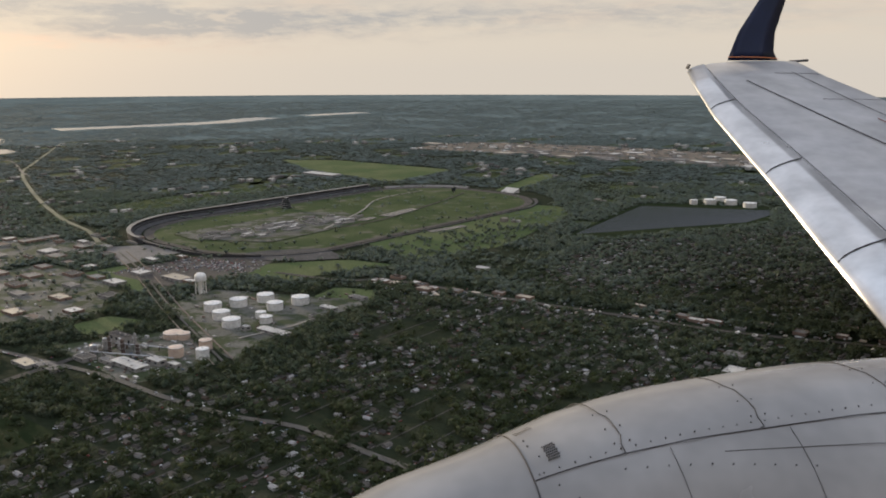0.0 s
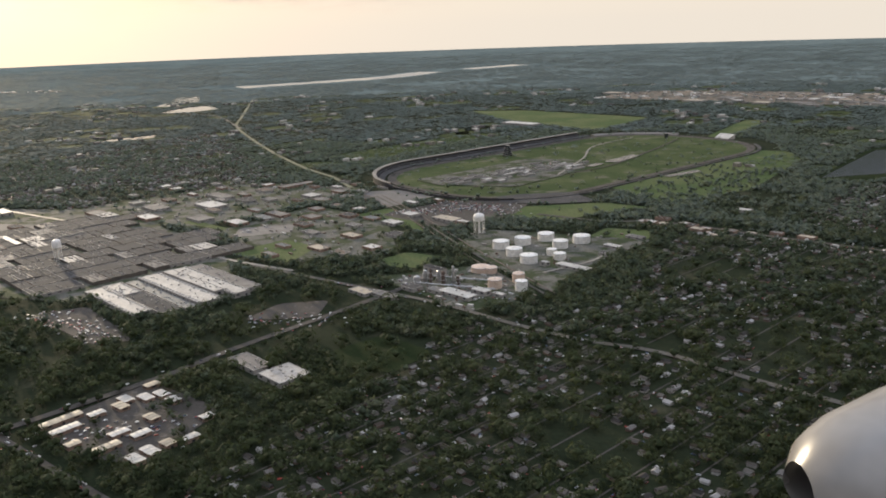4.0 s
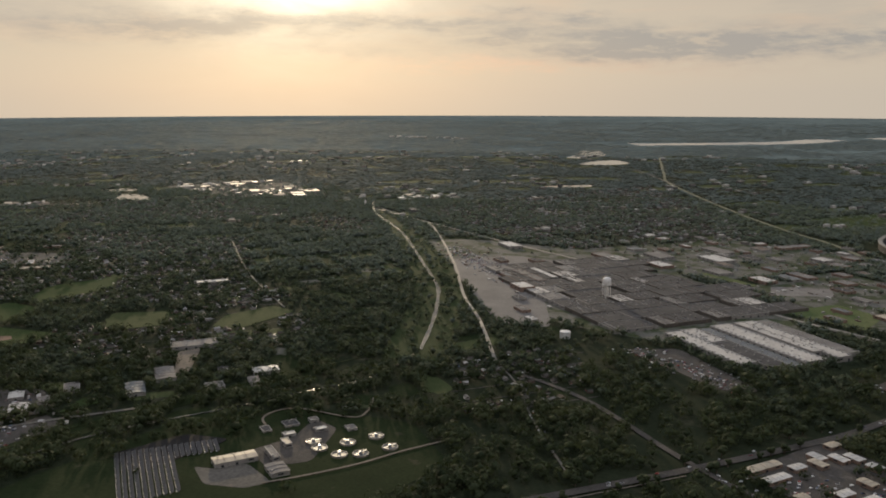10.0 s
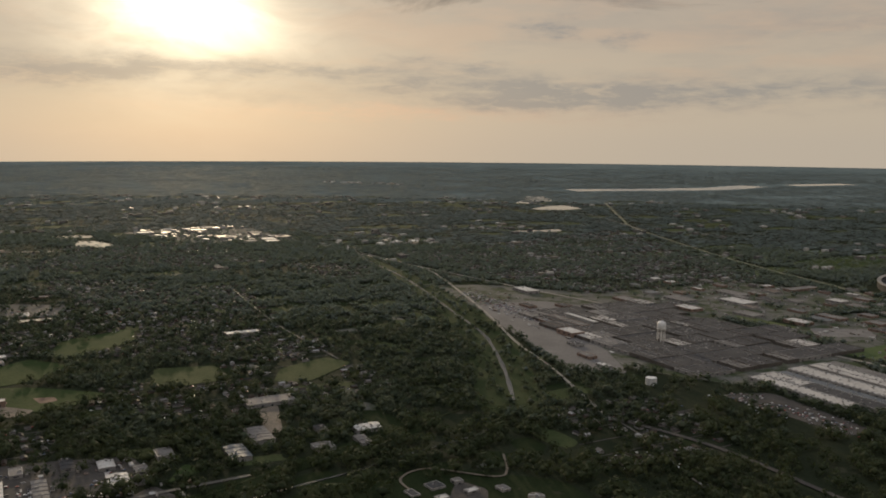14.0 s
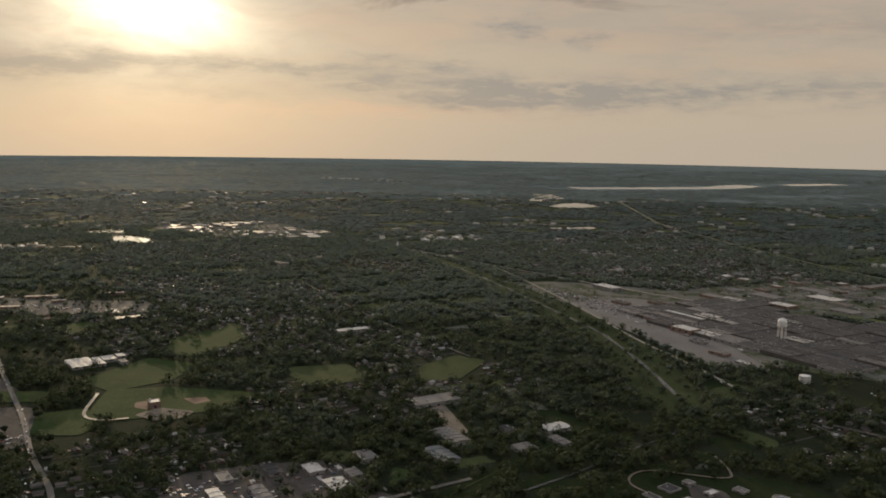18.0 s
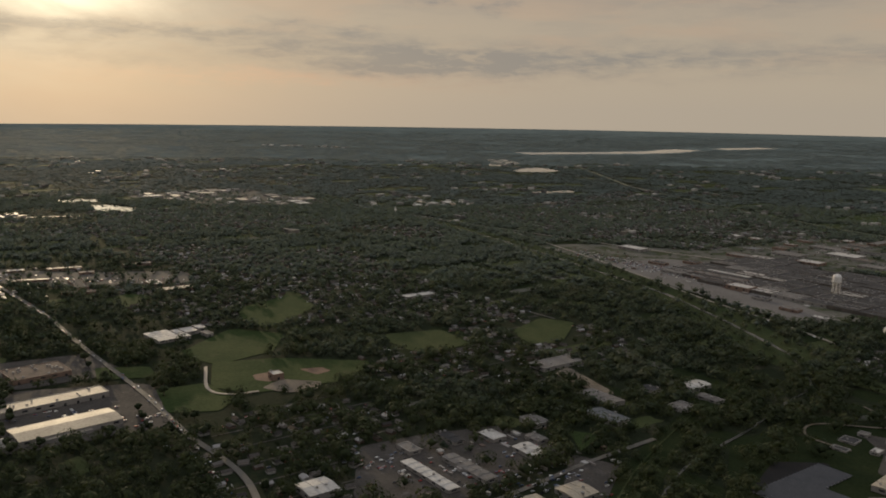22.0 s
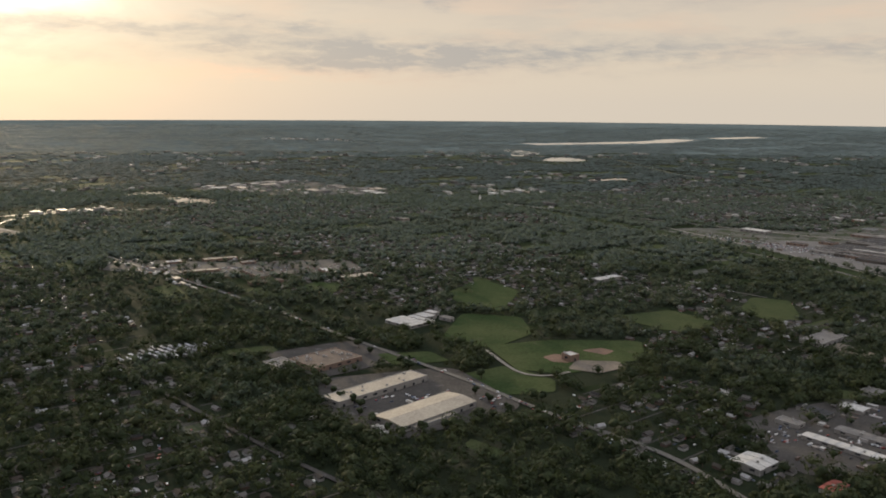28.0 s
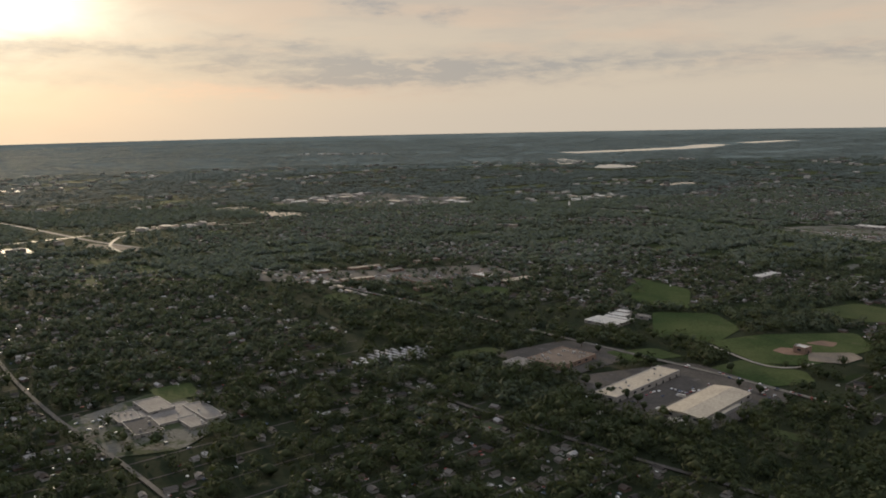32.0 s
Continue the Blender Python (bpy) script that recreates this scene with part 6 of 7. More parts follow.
def build_houses():
    sites = house_sites()
    sites.sort(key=lambda s: path_distance(np.float64(s[0]), np.float64(s[1])))
    near, rest = sites[:300], sites[300:]
    kinds = []
    for i, (lx, ly, rc, wc, text) in enumerate(((3.2, 2.2, (0.06, 0.056, 0.054), (0.28, 0.27, 0.25), "small house with dark shingles and pale siding"), (2.8, 2.4, (0.12, 0.11, 0.1), (0.13, 0.09, 0.07), "brick bungalow with a grey roof"),
                                                (3.6, 2.1, (0.08, 0.06, 0.047), (0.3, 0.29, 0.27), "long house with brown shingles"), (2.6, 2.0, (0.24, 0.23, 0.22), (0.24, 0.22, 0.2), "small house with a pale roof"))):
        ob = thing("house", 0, 0, 0, 0, text, "house", "suburban houses")
        wall, roof = house_mesh(lx, ly, 0.75, 0.55)
        part("wall", wall, tinted("house_wall_paint", wc), ob)
        top = part("roof", roof, tinted("house_shingles", rc), ob)
        part("chimney", boxes((lx * 0.2, 0.2, 0.9, 0.18, 0.18, 0.6)), BRICK_WALL, top)
        kinds.append(ob)
    for i, (x, y, rot) in enumerate(near):
        if i < 4:
            kinds[i].matrix_basis = pose(x, y, 0, 0, 0, rot)
        else:
            copy_thing(kinds[i % 4], pose(x, y, 0, 0, 0, rot))
    verts, faces_w, faces_r = [], [], []
    for x, y, rot in rest:
        c, s = math.cos(radians(rot)), math.sin(radians(rot))
        a, b, h, rise = rng.uniform(0.9, 1.6), rng.uniform(0.7, 1.05), 0.75, 0.5
        k = len(verts)
        for px, py, pz in ((-a, -b, 0), (a, -b, 0), (a, b, 0), (-a, b, 0), (-a, -b, h), (a, -b, h), (a, b, h), (-a, b, h)):
            verts.append((x + c * px - s * py, y + s * px + c * py, pz))
        a, b = a + 0.15, b + 0.15
        for px, py, pz in ((-a, -b, h), (a, -b, h), (a, b, h), (-a, b, h), (-a, 0, h + rise), (a, 0, h + rise)):
            verts.append((x + c * px - s * py, y + s * px + c * py, pz))
        faces_w += [tuple(k + i for i in f) for f in ((0, 1, 5, 4), (1, 2, 6, 5), (2, 3, 7, 6), (3, 0, 4, 7))]
        faces_r += [tuple(k + 8 + i for i in f) for f in ((0, 1, 5, 4), (2, 3, 4, 5), (1, 2, 5), (3, 0, 4))]
    ob = thing("far_houses", 0, 0, 0, 0, "countless small houses of the suburbs under trees", "houses", kind="stuff")
    for name, faces, mat in (("walls", faces_w, HOME_WALL), ("roofs", faces_r, HOME_ROOF)):
        mesh = bpy.data.meshes.new(name)
        mesh.from_pydata(verts, [], faces)
        mesh.update()
        linked(name, mesh, mat, ob)["kind"] = "stuff"
    for x, y, rot in sites:
        clear(corners(x, y, 3.2, 2.4, rot, 0.9), 0.1)
    return sites


def thin_suburbs():
    """Gardens and back streets: fewer trees than in the woods."""
    for ring in SUBURBS:
        (sy, sx), mask = inside(ring)
        block = cover[sy, sx]
        block[mask] = block[mask] * (0.5 if ring in SUBURBS[5:7] else 0.95)


def back_streets():
    verts, faces = [], []
    for ring in SUBURBS:
        (sy, sx), mask = inside(ring)
        p = np.array(ring, float)
        cu, cv = p @ np.array([CU, SU]), p @ np.array([SU, -CU])
        for v in np.arange(cv.min(), cv.max(), 12.5):
            for u in np.arange(cu.min(), cu.max(), 4.0):
                x, y = at(u, v)
                ix, iy = int(x - X0) - sx.start, int(y - Y0) - sy.start
                if 0 <= iy < mask.shape[0] and 0 <= ix < mask.shape[1] and mask[iy, ix] and level_at(x, y) > 0.05:
                    k = len(verts)
                    for a, b in ((0, -0.32), (4.0, -0.32), (4.0, 0.32), (0, 0.32)):
                        verts.append((*at(u + a, v + b), 0.07))
                    faces.append((k, k + 1, k + 2, k + 3))
                    clear([at(u + a, v + b) for a, b in ((0, -0.6), (4, -0.6), (4, 0.6), (0, 0.6))], 0.4)
    mesh = bpy.data.meshes.new("back_streets")
    mesh.from_pydata(verts, [], faces)
    mesh.update()
    tagged(linked("back_streets", mesh, TARMAC), "narrow residential streets between gardens", "streets", kind="structure")


thin_suburbs()
SITES = build_houses()
back_streets()


def trailer_park():
    """Rows of long pale mobile homes."""
    first = None
    for i in range(9):
        for j in range(4):
            x, y = -724 + 2.6 * i + 1.2 * j, 126 + 1.6 * i + 5.2 * j - 6
            if first is None:
                first = thing("mobile_home", x, y, -38, 0, "long pale mobile home under trees", "mobile home", "mobile homes")
                body = part("body", boxes((0, 0, 0.1, 4.4, 1.1, 0.7)), tinted("mobile_home_siding", (0.35, 0.34, 0.32)), first)
                part("roof", boxes((0, 0, 0.8, 4.6, 1.25, 0.1)), tinted("mobile_home_roof", (0.5, 0.5, 0.5)), first)
                part("step", boxes((0.6, -0.7, 0, 0.6, 0.3, 0.2)), STEEL, first)
                for s in (-1.4, 0, 1.4):
                    part("window", boxes((s, -0.56, 0.4, 0.5, 0.04, 0.22)), DARK_GLASS, body)
            else:
                copy_thing(first, pose(x, y, 0, 0, 0, -38 + rng.normal(0, 2)))
            clear(corners(x, y, 4.6, 1.3, -38, 0.4), 0.05)


trailer_park()


def far_clearings():
    """Meadows, yards and lone roofs strewn over the far country."""
    verts, faces, roofs, tops = [], [], [], []
    made = 0
    while made < 300:
        x, y = rng.uniform(-2600, 1300), rng.uniform(250, 3000)
        d = path_distance(np.float64(x), np.float64(y))
        if d < 640 or d > 1560 or not in_sight(x, y) or level_at(x, y) < 0.2:
            continue
        made += 1
        a, b = rng.uniform(6, 18) * (0.5 + d / 900), rng.uniform(5, 12) * (0.5 + d / 900)
        k = len(verts)
        ring = []
        for i in range(14):
            t = math.tau * i / 14
            g = rng.uniform(0.75, 1.15)
            ring.append((x + CU * a * g * math.cos(t) - SU * b * g * math.sin(t), y + SU * a * g * math.cos(t) + CU * b * g * math.sin(t)))
        verts += [(*p, 0.04) for p in ring]
        faces.append(tuple(range(k, k + 14)))
        clear(ring, 0.06)
        if made % 3:
            for j in range(rng.integers(1, 6)):
                cx, cy = x + rng.normal(0, a * 0.7), y + rng.normal(0, b * 0.8)
                p = corners(cx, cy, rng.uniform(2, 5) * (0.6 + d / 1000), rng.uniform(2, 4) * (0.6 + d / 1000))
                q, h = len(roofs), rng.uniform(1.6, 3.2)
                roofs += [(*c, 0) for c in p] + [(*c, h) for c in p]
                tops += [tuple(q + i for i in f) for f in ((4, 5, 6, 7), (0, 1, 5, 4), (1, 2, 6, 5), (2, 3, 7, 6), (3, 0, 4, 7))]
                clear(corners(cx, cy, 5, 5, GRID, 2), 0.05)
    mesh = bpy.data.meshes.new("far_meadows")
    mesh.from_pydata(verts, [], faces)
    mesh.update()
    tagged(linked("far_meadows", mesh, MEADOW), "pale clearings strewn over the far woods", "meadows", kind="stuff")
    mesh = bpy.data.meshes.new("far_roofs")
    mesh.from_pydata(roofs, [], tops)
    mesh.update()
    tagged(linked("far_roofs", mesh, FAR_ROOFS), "lone pale roofs strewn over the far woods", "buildings", kind="stuff")


far_clearings()


def dull_clearings():
    """Small lawns, plots and rough ground that thin the nearer woods."""
    for mat, name, label, n in ((LAWN, "wood_clearings", "dull green plots between stands of trees", 110), (MEADOW, "rough_plots", "small rough meadows between stands of trees", 45), (YARD, "bare_plots", "bare worn plots with a few sheds between trees", 26)):
        verts, faces, left = [], [], n
        while left:
            x, y = rng.uniform(-1000, -300), rng.uniform(60, 720)
            d = path_distance(np.float64(x), np.float64(y))
            if d < 190 or d > 660 or not in_sight(x, y) or level_at(x, y) < 0.5:
                continue
            left -= 1
            a, b = rng.uniform(4, 15) * (0.6 + d / 600), rng.uniform(2.0, 5.5) * (0.6 + d / 600)
            if mat is YARD:
                a, b = a * 0.6, b * 0.7
            turn = radians(GRID + rng.choice((0, 90)) + rng.normal(0, 6))
            c, s = math.cos(turn), math.sin(turn)
            ring = []
            for i in range(16):
                t = math.tau * i / 16
                p, q = (abs(math.cos(t)) ** 0.6 * math.copysign(1, math.cos(t)), abs(math.sin(t)) ** 0.6 * math.copysign(1, math.sin(t)))
                g = rng.uniform(0.82, 1.1)
                ring.append((x + c * a * g * p - s * b * g * q, y + s * a * g * p + c * b * g * q))
            k = len(verts)
            verts += [(*p, 0.03 + 0.004 * (left % 5)) for p in ring]
            faces.append(tuple(range(k, k + 16)))
            clear(ring, 0.1)
        mesh = bpy.data.meshes.new(name)
        mesh.from_pydata(verts, [], faces)
        mesh.update()
        tagged(linked(name, mesh, mat), label, "clearings", kind="stuff")


dull_clearings()


# ---------------------------------------------------------------- parked and moving cars
def car_kind(colour, tone):
    ob = thing("car", 0, 0, 0, 0, "%s car parked or driving on tarmac" % colour, "car", "cars on roads and yards")
    paint = material(colour + "_car_paint", tone, 0.25, fine=6.0, scale=1.0)
    body = part("body", boxes((0, 0, 0.09, 1.16, 0.46, 0.17), (0.02, 0, 0.08, 1.2, 0.42, 0.1)), paint, ob)
    bm = boxes((-0.06, 0, 0.26, 0.66, 0.42, 0.13))
    for v in bm.verts:
        if v.co.z > 0.3:
            v.co.x, v.co.y = v.co.x * 0.72 - 0.02, v.co.y * 0.84
    cabin = part("cabin", bm, DARK_GLASS, ob, "dark glazed cabin")
    part("roof", boxes((-0.06, 0, 0.388, 0.44, 0.34, 0.02)), paint, cabin)
    for a in (-0.37, 0.38):
        for b in (-0.2, 0.2):
            part("wheel", lathe([(0.085, -0.035), (0.085, 0.035)], 8), SEAM, ob).matrix_basis = pose(a, b, 0.085, 90)
    return ob


def built_on(x, y):
    return any(abs((x - a) * c + (y - b) * d) < lu and abs((y - b) * c - (x - a) * d) < lv for a, b, c, d, lu, lv in HALLS)


def build_cars():
    lots = [((-170, 612), (-100, 700), 300), ((-190, 505), (-120, 525), 240), ((-258, 146), (-236, 156), 36), ((-500, 480), (-400, 395), 420), ((-310, 306), (-255, 272), 130), ((-165, 540), (-115, 500), 150), ((-212, 300), (-172, 300), 60), ((-515, 100), (-450, 100), 140), ((-480, 130), (-450, 92), 60),
            ((-640, 100), (-590, 110), 60), ((-810, 262), (-700, 300), 120), ((-785, 55), (-750, 45), 30), ((-235, 190), (-195, 205), 60), ((-40, 470), (200, 360), 160), ((-160, 350), (-100, 330), 60)]
    spots = []
    for (ax, ay), (bx, by), n in lots:
        for i in range(n):
            f = rng.random()
            x, y = ax + (bx - ax) * f + rng.normal(0, 5), ay + (by - ay) * f + rng.normal(0, 5)
            u, v = round((x * CU + y * SU) / 3.1) * 3.1 + rng.choice((-0.65, 0.65)), round((x * SU - y * CU) / 0.72) * 0.72
            x, y = at(u, v)
            if not built_on(x, y):
                spots.append((x, y, GRID + rng.normal(0, 1.5), 0.2))
    for line, n in (([(-837, 292), (-722, 217), (-605, 130), (-523, 58)], 70), ([(-416, 351), (-367, 279), (-284, 171)], 16), ([(-257, 198), (-184, 153), (-110, 95)], 22), ([(-191, 355), (-106, 303), (-15, 246)], 26), ([(-313, 117), (-256, 189), (-204, 267)], 20)):
        for i in range(n):
            j = rng.integers(0, len(line) - 1)
            (ax, ay), (bx, by) = line[j], line[j + 1]
            f = rng.random()
            d = math.hypot(bx - ax, by - ay)
            s = rng.choice((-0.8, 0.8))
            spots.append((ax + (bx - ax) * f - (by - ay) / d * s, ay + (by - ay) * f + (bx - ax) / d * s, math.degrees(math.atan2(by - ay, bx - ax)), 0.44))
    spots.sort(key=lambda p: path_distance(np.float64(p[0]), np.float64(p[1])))
    near, spots = spots[:115], spots[115:]
    for x, y, rot in SITES:
        spots.append((x + rng.normal(0, 2.2), y + rng.normal(0, 2.2), rot, 0.0))
    kinds = [car_kind(*paint) for paint in (("white", (0.6, 0.6, 0.58)), ("black", (0.03, 0.03, 0.035)), ("silver", (0.34, 0.34, 0.35)), ("red", (0.22, 0.035, 0.03)), ("blue", (0.05, 0.08, 0.15)))]
    for i, (x, y, rot, low) in enumerate(near):
        if i < 5:
            kinds[i].matrix_basis = pose(x, y, low, 0, 0, rot)
        else:
            copy_thing(kinds[i % 5], pose(x, y, low, 0, 0, rot))
    verts, faces = [], []
    for x, y, rot, low in spots:
        c, s = math.cos(radians(rot)), math.sin(radians(rot))
        k = len(verts)
        for a, b, z in ((-0.6, -0.24, 0.16), (0.6, -0.24, 0.16), (0.6, 0.24, 0.16), (-0.6, 0.24, 0.16), (-0.6, -0.24, 0.34), (0.6, -0.24, 0.32), (0.6, 0.24, 0.32), (-0.6, 0.24, 0.34),
                        (-0.4, -0.2, 0.5), (0.15, -0.2, 0.5), (0.15, 0.2, 0.5), (-0.4, 0.2, 0.5), (-0.55, -0.22, 0.34), (0.35, -0.22, 0.33), (0.35, 0.22, 0.33), (-0.55, 0.22, 0.34)):
            verts.append((x + c * a - s * b, y + s * a + c * b, z - 0.1 + low))
        faces += [tuple(k + i for i in f) for f in ((0, 1, 5, 4), (1, 2, 6, 5), (2, 3, 7, 6), (3, 0, 4, 7), (4, 5, 6, 7), (12, 13, 9, 8), (13, 14, 10, 9), (14, 15, 11, 10), (15, 12, 8, 11), (8, 9, 10, 11))]
    mesh = bpy.data.meshes.new("parked_cars")
    mesh.from_pydata(verts, [], faces)
    mesh.update()
    tagged(linked("parked_cars", mesh, CAR_PAINT), "hundreds of parked cars in many colours", "cars", kind="stuff")


build_cars()


# ---------------------------------------------------------------- woods
def unit_ico(level):
    bm = bmesh.new()
    if level:
        bmesh.ops.create_icosphere(bm, subdivisions=level, radius=1)
    else:
        top = [bm.verts.new(p) for p in ((1, 0, 0), (0, 1, 0), (-1, 0, 0), (0, -1, 0), (0, 0, 1), (0, 0, -1))]
        for i in range(4):
            bm.faces.new((top[i], top[(i + 1) % 4], top[4]))
            bm.faces.new((top[(i + 1) % 4], top[i], top[5]))
        bm.verts.index_update()
    v = np.array([x.co for x in bm.verts], np.float32)
    bmesh.ops.triangulate(bm, faces=bm.faces)
    f = np.array([[x.index for x in q.verts] for q in bm.faces if level == 0 or q.calc_center_median().z > -0.6], np.int32)
    bm.free()
    return v, f


def crowns(name, x, y, rad, high, level, label, mat, lobes=1, wobble=0.17, facets=False):
    """All crowns of one stretch of wood as one mesh, each of one or more ragged lobes."""
    z = high * 0.5
    if lobes > 1:
        n = len(x)
        turn, away = rng.uniform(0, math.tau, (lobes, n)), rng.uniform(0.4, 0.75, (lobes, n))
        away[0] = 0
        grow = rng.uniform(0.36, 0.68, (lobes, n))
        grow[0] = 0.78
        x, y = (x + np.cos(turn) * away * rad).ravel(), (y + np.sin(turn) * away * rad).ravel()
        z = (z + high * rng.uniform(-0.25, 0.22, (lobes, n))).ravel()
        rad, high = (rad * grow).ravel(), (high * grow).ravel()
    v, f = unit_ico(level)
    n, k = len(x), len(v)
    wob = 1 + rng.normal(0, wobble, (n, k, 1)).astype(np.float32)
    p = v[None] * wob * np.stack([rad * rng.uniform(0.85, 1.2, n), rad * rng.uniform(0.85, 1.2, n), high * 0.55], 1)[:, None, :]
    p += np.stack([x, y, z], 1)[:, None, :]
    p[..., 2] = np.maximum(p[..., 2], -0.05)
    tri = (f[None] + (np.arange(n) * k)[:, None, None]).reshape(-1)
    mesh = bpy.data.meshes.new(name)
    mesh.vertices.add(n * k)
    mesh.vertices.foreach_set("co", p.reshape(-1).astype(np.float32))
    m = len(tri) // 3
    mesh.loops.add(m * 3)
    mesh.loops.foreach_set("vertex_index", tri.astype(np.int32))
    mesh.polygons.add(m)
    mesh.polygons.foreach_set("loop_start", np.arange(0, m * 3, 3, dtype=np.int32))
    mesh.polygons.foreach_set("use_smooth", np.full(m, not facets))
    mesh.update(calc_edges=True)
    set_tones(mesh, n, k)
    return tagged(linked(name, mesh, mat), label, "woods", kind="stuff")


def set_tones(mesh, n, per):
    tone = mesh.attributes.new("tone", "FLOAT", "POINT")
    tone.data.foreach_set("value", np.repeat(rng.random(n), per).astype(np.float32))


def leafy_crowns(name, x, y, rad, high, leaves, size, label, mat, lie=0.9, core_size=0.7, lift=0.35):
    """Crowns of many small leaf clumps that lie along the crown's skin round a dark core, one mesh for a stretch of wood."""
    v, f = unit_ico(0)
    n, k = len(x), len(v)
    wide = np.stack([rad * rng.uniform(0.85, 1.2, n), rad * rng.uniform(0.85, 1.2, n), high * 0.55], 1)[:, None, :]
    mid = np.stack([x, y, high * 0.5], 1)[:, None, :]
    core = v[None] * (core_size + rng.normal(0, 0.1, (n, k, 1))) * wide + mid
    way = rng.normal(0, 1, (n, leaves, 3))
    way[..., 2] = (way[..., 2] if lift < 0.5 else np.abs(way[..., 2])) * 0.8 + lift
    way /= np.linalg.norm(way, axis=2, keepdims=True)
    # the crown bulges in a few boughs
    bough = rng.normal(0, 1, (n, 4, 3))
    bough /= np.linalg.norm(bough, axis=2, keepdims=True)
    bulge = 0.74 + 0.36 * np.clip((way @ bough.transpose(0, 2, 1)).max(2, keepdims=True), 0, 1) ** 2 + rng.normal(0, 0.05, (n, leaves, 1))
    heart = (way * bulge)[:, :, None, :] * wide[:, :, None, :]
    tip = rng.normal(0, 1, (n, leaves, 3, 3))
    skin = way / wide
    skin = (skin / np.linalg.norm(skin, axis=2, keepdims=True))[:, :, None, :]
    tip -= lie * (tip * skin).sum(3, keepdims=True) * skin
    leaf = heart + tip * size * (0.6 + 0.4 * wide[:, :, None, :1]) + mid[:, :, None, :]
    if lift >= 0.5:
        k, f = 0, f[:0]
        core = core[:, :0]
    p = np.concatenate([core, leaf.reshape(n, leaves * 3, 3)], 1)
    p[..., 2] = np.maximum(p[..., 2], -0.05)
    per = k + leaves * 3
    one = np.concatenate([f.reshape(-1), k + np.arange(leaves * 3)])
    tri = (one[None] + (np.arange(n) * per)[:, None]).reshape(-1)
    m = len(tri) // 3
    mesh = bpy.data.meshes.new(name)
    mesh.vertices.add(n * per)
    mesh.vertices.foreach_set("co", p.reshape(-1).astype(np.float32))
    mesh.loops.add(m * 3)
    mesh.loops.foreach_set("vertex_index", tri.astype(np.int32))
    mesh.polygons.add(m)
    mesh.polygons.foreach_set("loop_start", np.arange(0, m * 3, 3, dtype=np.int32))
    mesh.update(calc_edges=True)
    set_tones(mesh, n, per)
    return tagged(linked(name, mesh, mat), label, "woods", kind="stuff")


def scatter(step, lo, hi, thin=1.0, fade=0):
    xs, ys = np.meshgrid(np.arange(X0, X0 + NX, step), np.arange(Y0, Y0 + NY, step))
    x = (xs + rng.uniform(-0.48, 0.48, xs.shape) * step).ravel()
    y = (ys + rng.uniform(-0.48, 0.48, ys.shape) * step).ravel()
    ix, iy = np.clip((x - X0).astype(int), 0, NX - 1), np.clip((y - Y0).astype(int), 0, NY - 1)
    d = path_distance(x, y) + (hills[iy, ix] - 0.5) * 260 + rng.normal(0, 22, len(x))
    keep = (d >= lo) & (d < hi - np.abs(rng.normal(0, 1, len(x))) * fade) & in_sight(x, y) & (rng.random(len(x)) < level_at(x, y) * thin)
    return x[keep], y[keep]


def sizes(n):
    return np.clip(rng.gamma(5, 1 / 5, n), 0.4, 1.75)


x, y = scatter(3.2, 10, 125)
s = sizes(len(x))
crowns("nearest_woods", x, y, 1.8 * s, 2.9 * s ** 0.7, 0, "dark green broadleaf trees below the flight", LEAVES, 1, 0.2)
x, y = scatter(3.6, 125, 315)
s = sizes(len(x))
leafy_crowns("near_woods", x, y, 2.3 * s, 3.7 * s ** 0.7, 96, 0.24, "dense dark green broadleaf trees", LEAVES, 0.82, 0.5)
x, y = scatter(2.9, 315, 470)
s = sizes(len(x))
leafy_crowns("middle_woods", x, y, 1.8 * s, 2.9 * s ** 0.7, 32, 0.38, "dense dark green broadleaf trees farther off", HAZE_GROVE, 0.8, 0.55)
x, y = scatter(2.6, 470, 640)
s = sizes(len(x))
leafy_crowns("distant_woods", x, y, 1.6 * s, 2.2 * s ** 0.7, 14, 0.5, "woods covering the land beyond the suburbs", HAZE_WOODS)
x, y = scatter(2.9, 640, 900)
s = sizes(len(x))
leafy_crowns("distant_woods", x, y, 1.9 * s, 1.8 * s ** 0.7, 12, 0.72, "woods covering the land towards the horizon", HAZE_WOODS, 0.9, 0.6, 0.6)
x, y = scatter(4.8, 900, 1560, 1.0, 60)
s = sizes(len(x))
leafy_crowns("far_woods", x, y, 3.2 * s, 1.2 * s ** 0.6, 9, 0.95, "far woods with haze in their pale leaf colour", HAZE_FAR_WOODS, 0.97, 0.6, 0.9)


xs, ys = np.meshgrid(np.arange(-3700, 2100, 12.0), np.arange(300, 3700, 12.0))
x, y = (xs + rng.uniform(-5, 5, xs.shape)).ravel(), (ys + rng.uniform(-5, 5, ys.shape)).ravel()
d = path_distance(x, y)
lake = np.zeros(len(x), bool)
for line in (LAKE_LINE, LAKE_LINE_2):
    for p in smooth_line(line, 8):
        lake |= (np.abs(x - p.x) < 46) & (y > p.y - 58) & (y < p.y + 40)
grove = np.sin(x * 0.023 + 2 * np.sin(y * 0.009)) + np.sin(y * 0.027 + 1.5 * np.sin(x * 0.012))
keep = (d > 1480) & (d < 3300) & in_sight(x, y) & ~lake & (rng.random(len(x)) < np.clip(0.78 + 0.3 * grove, 0.3, 1) * np.clip(1.6 - (d - 1480) / 1500, 0.45, 1))
x, y = x[keep], y[keep]
s = sizes(len(x))
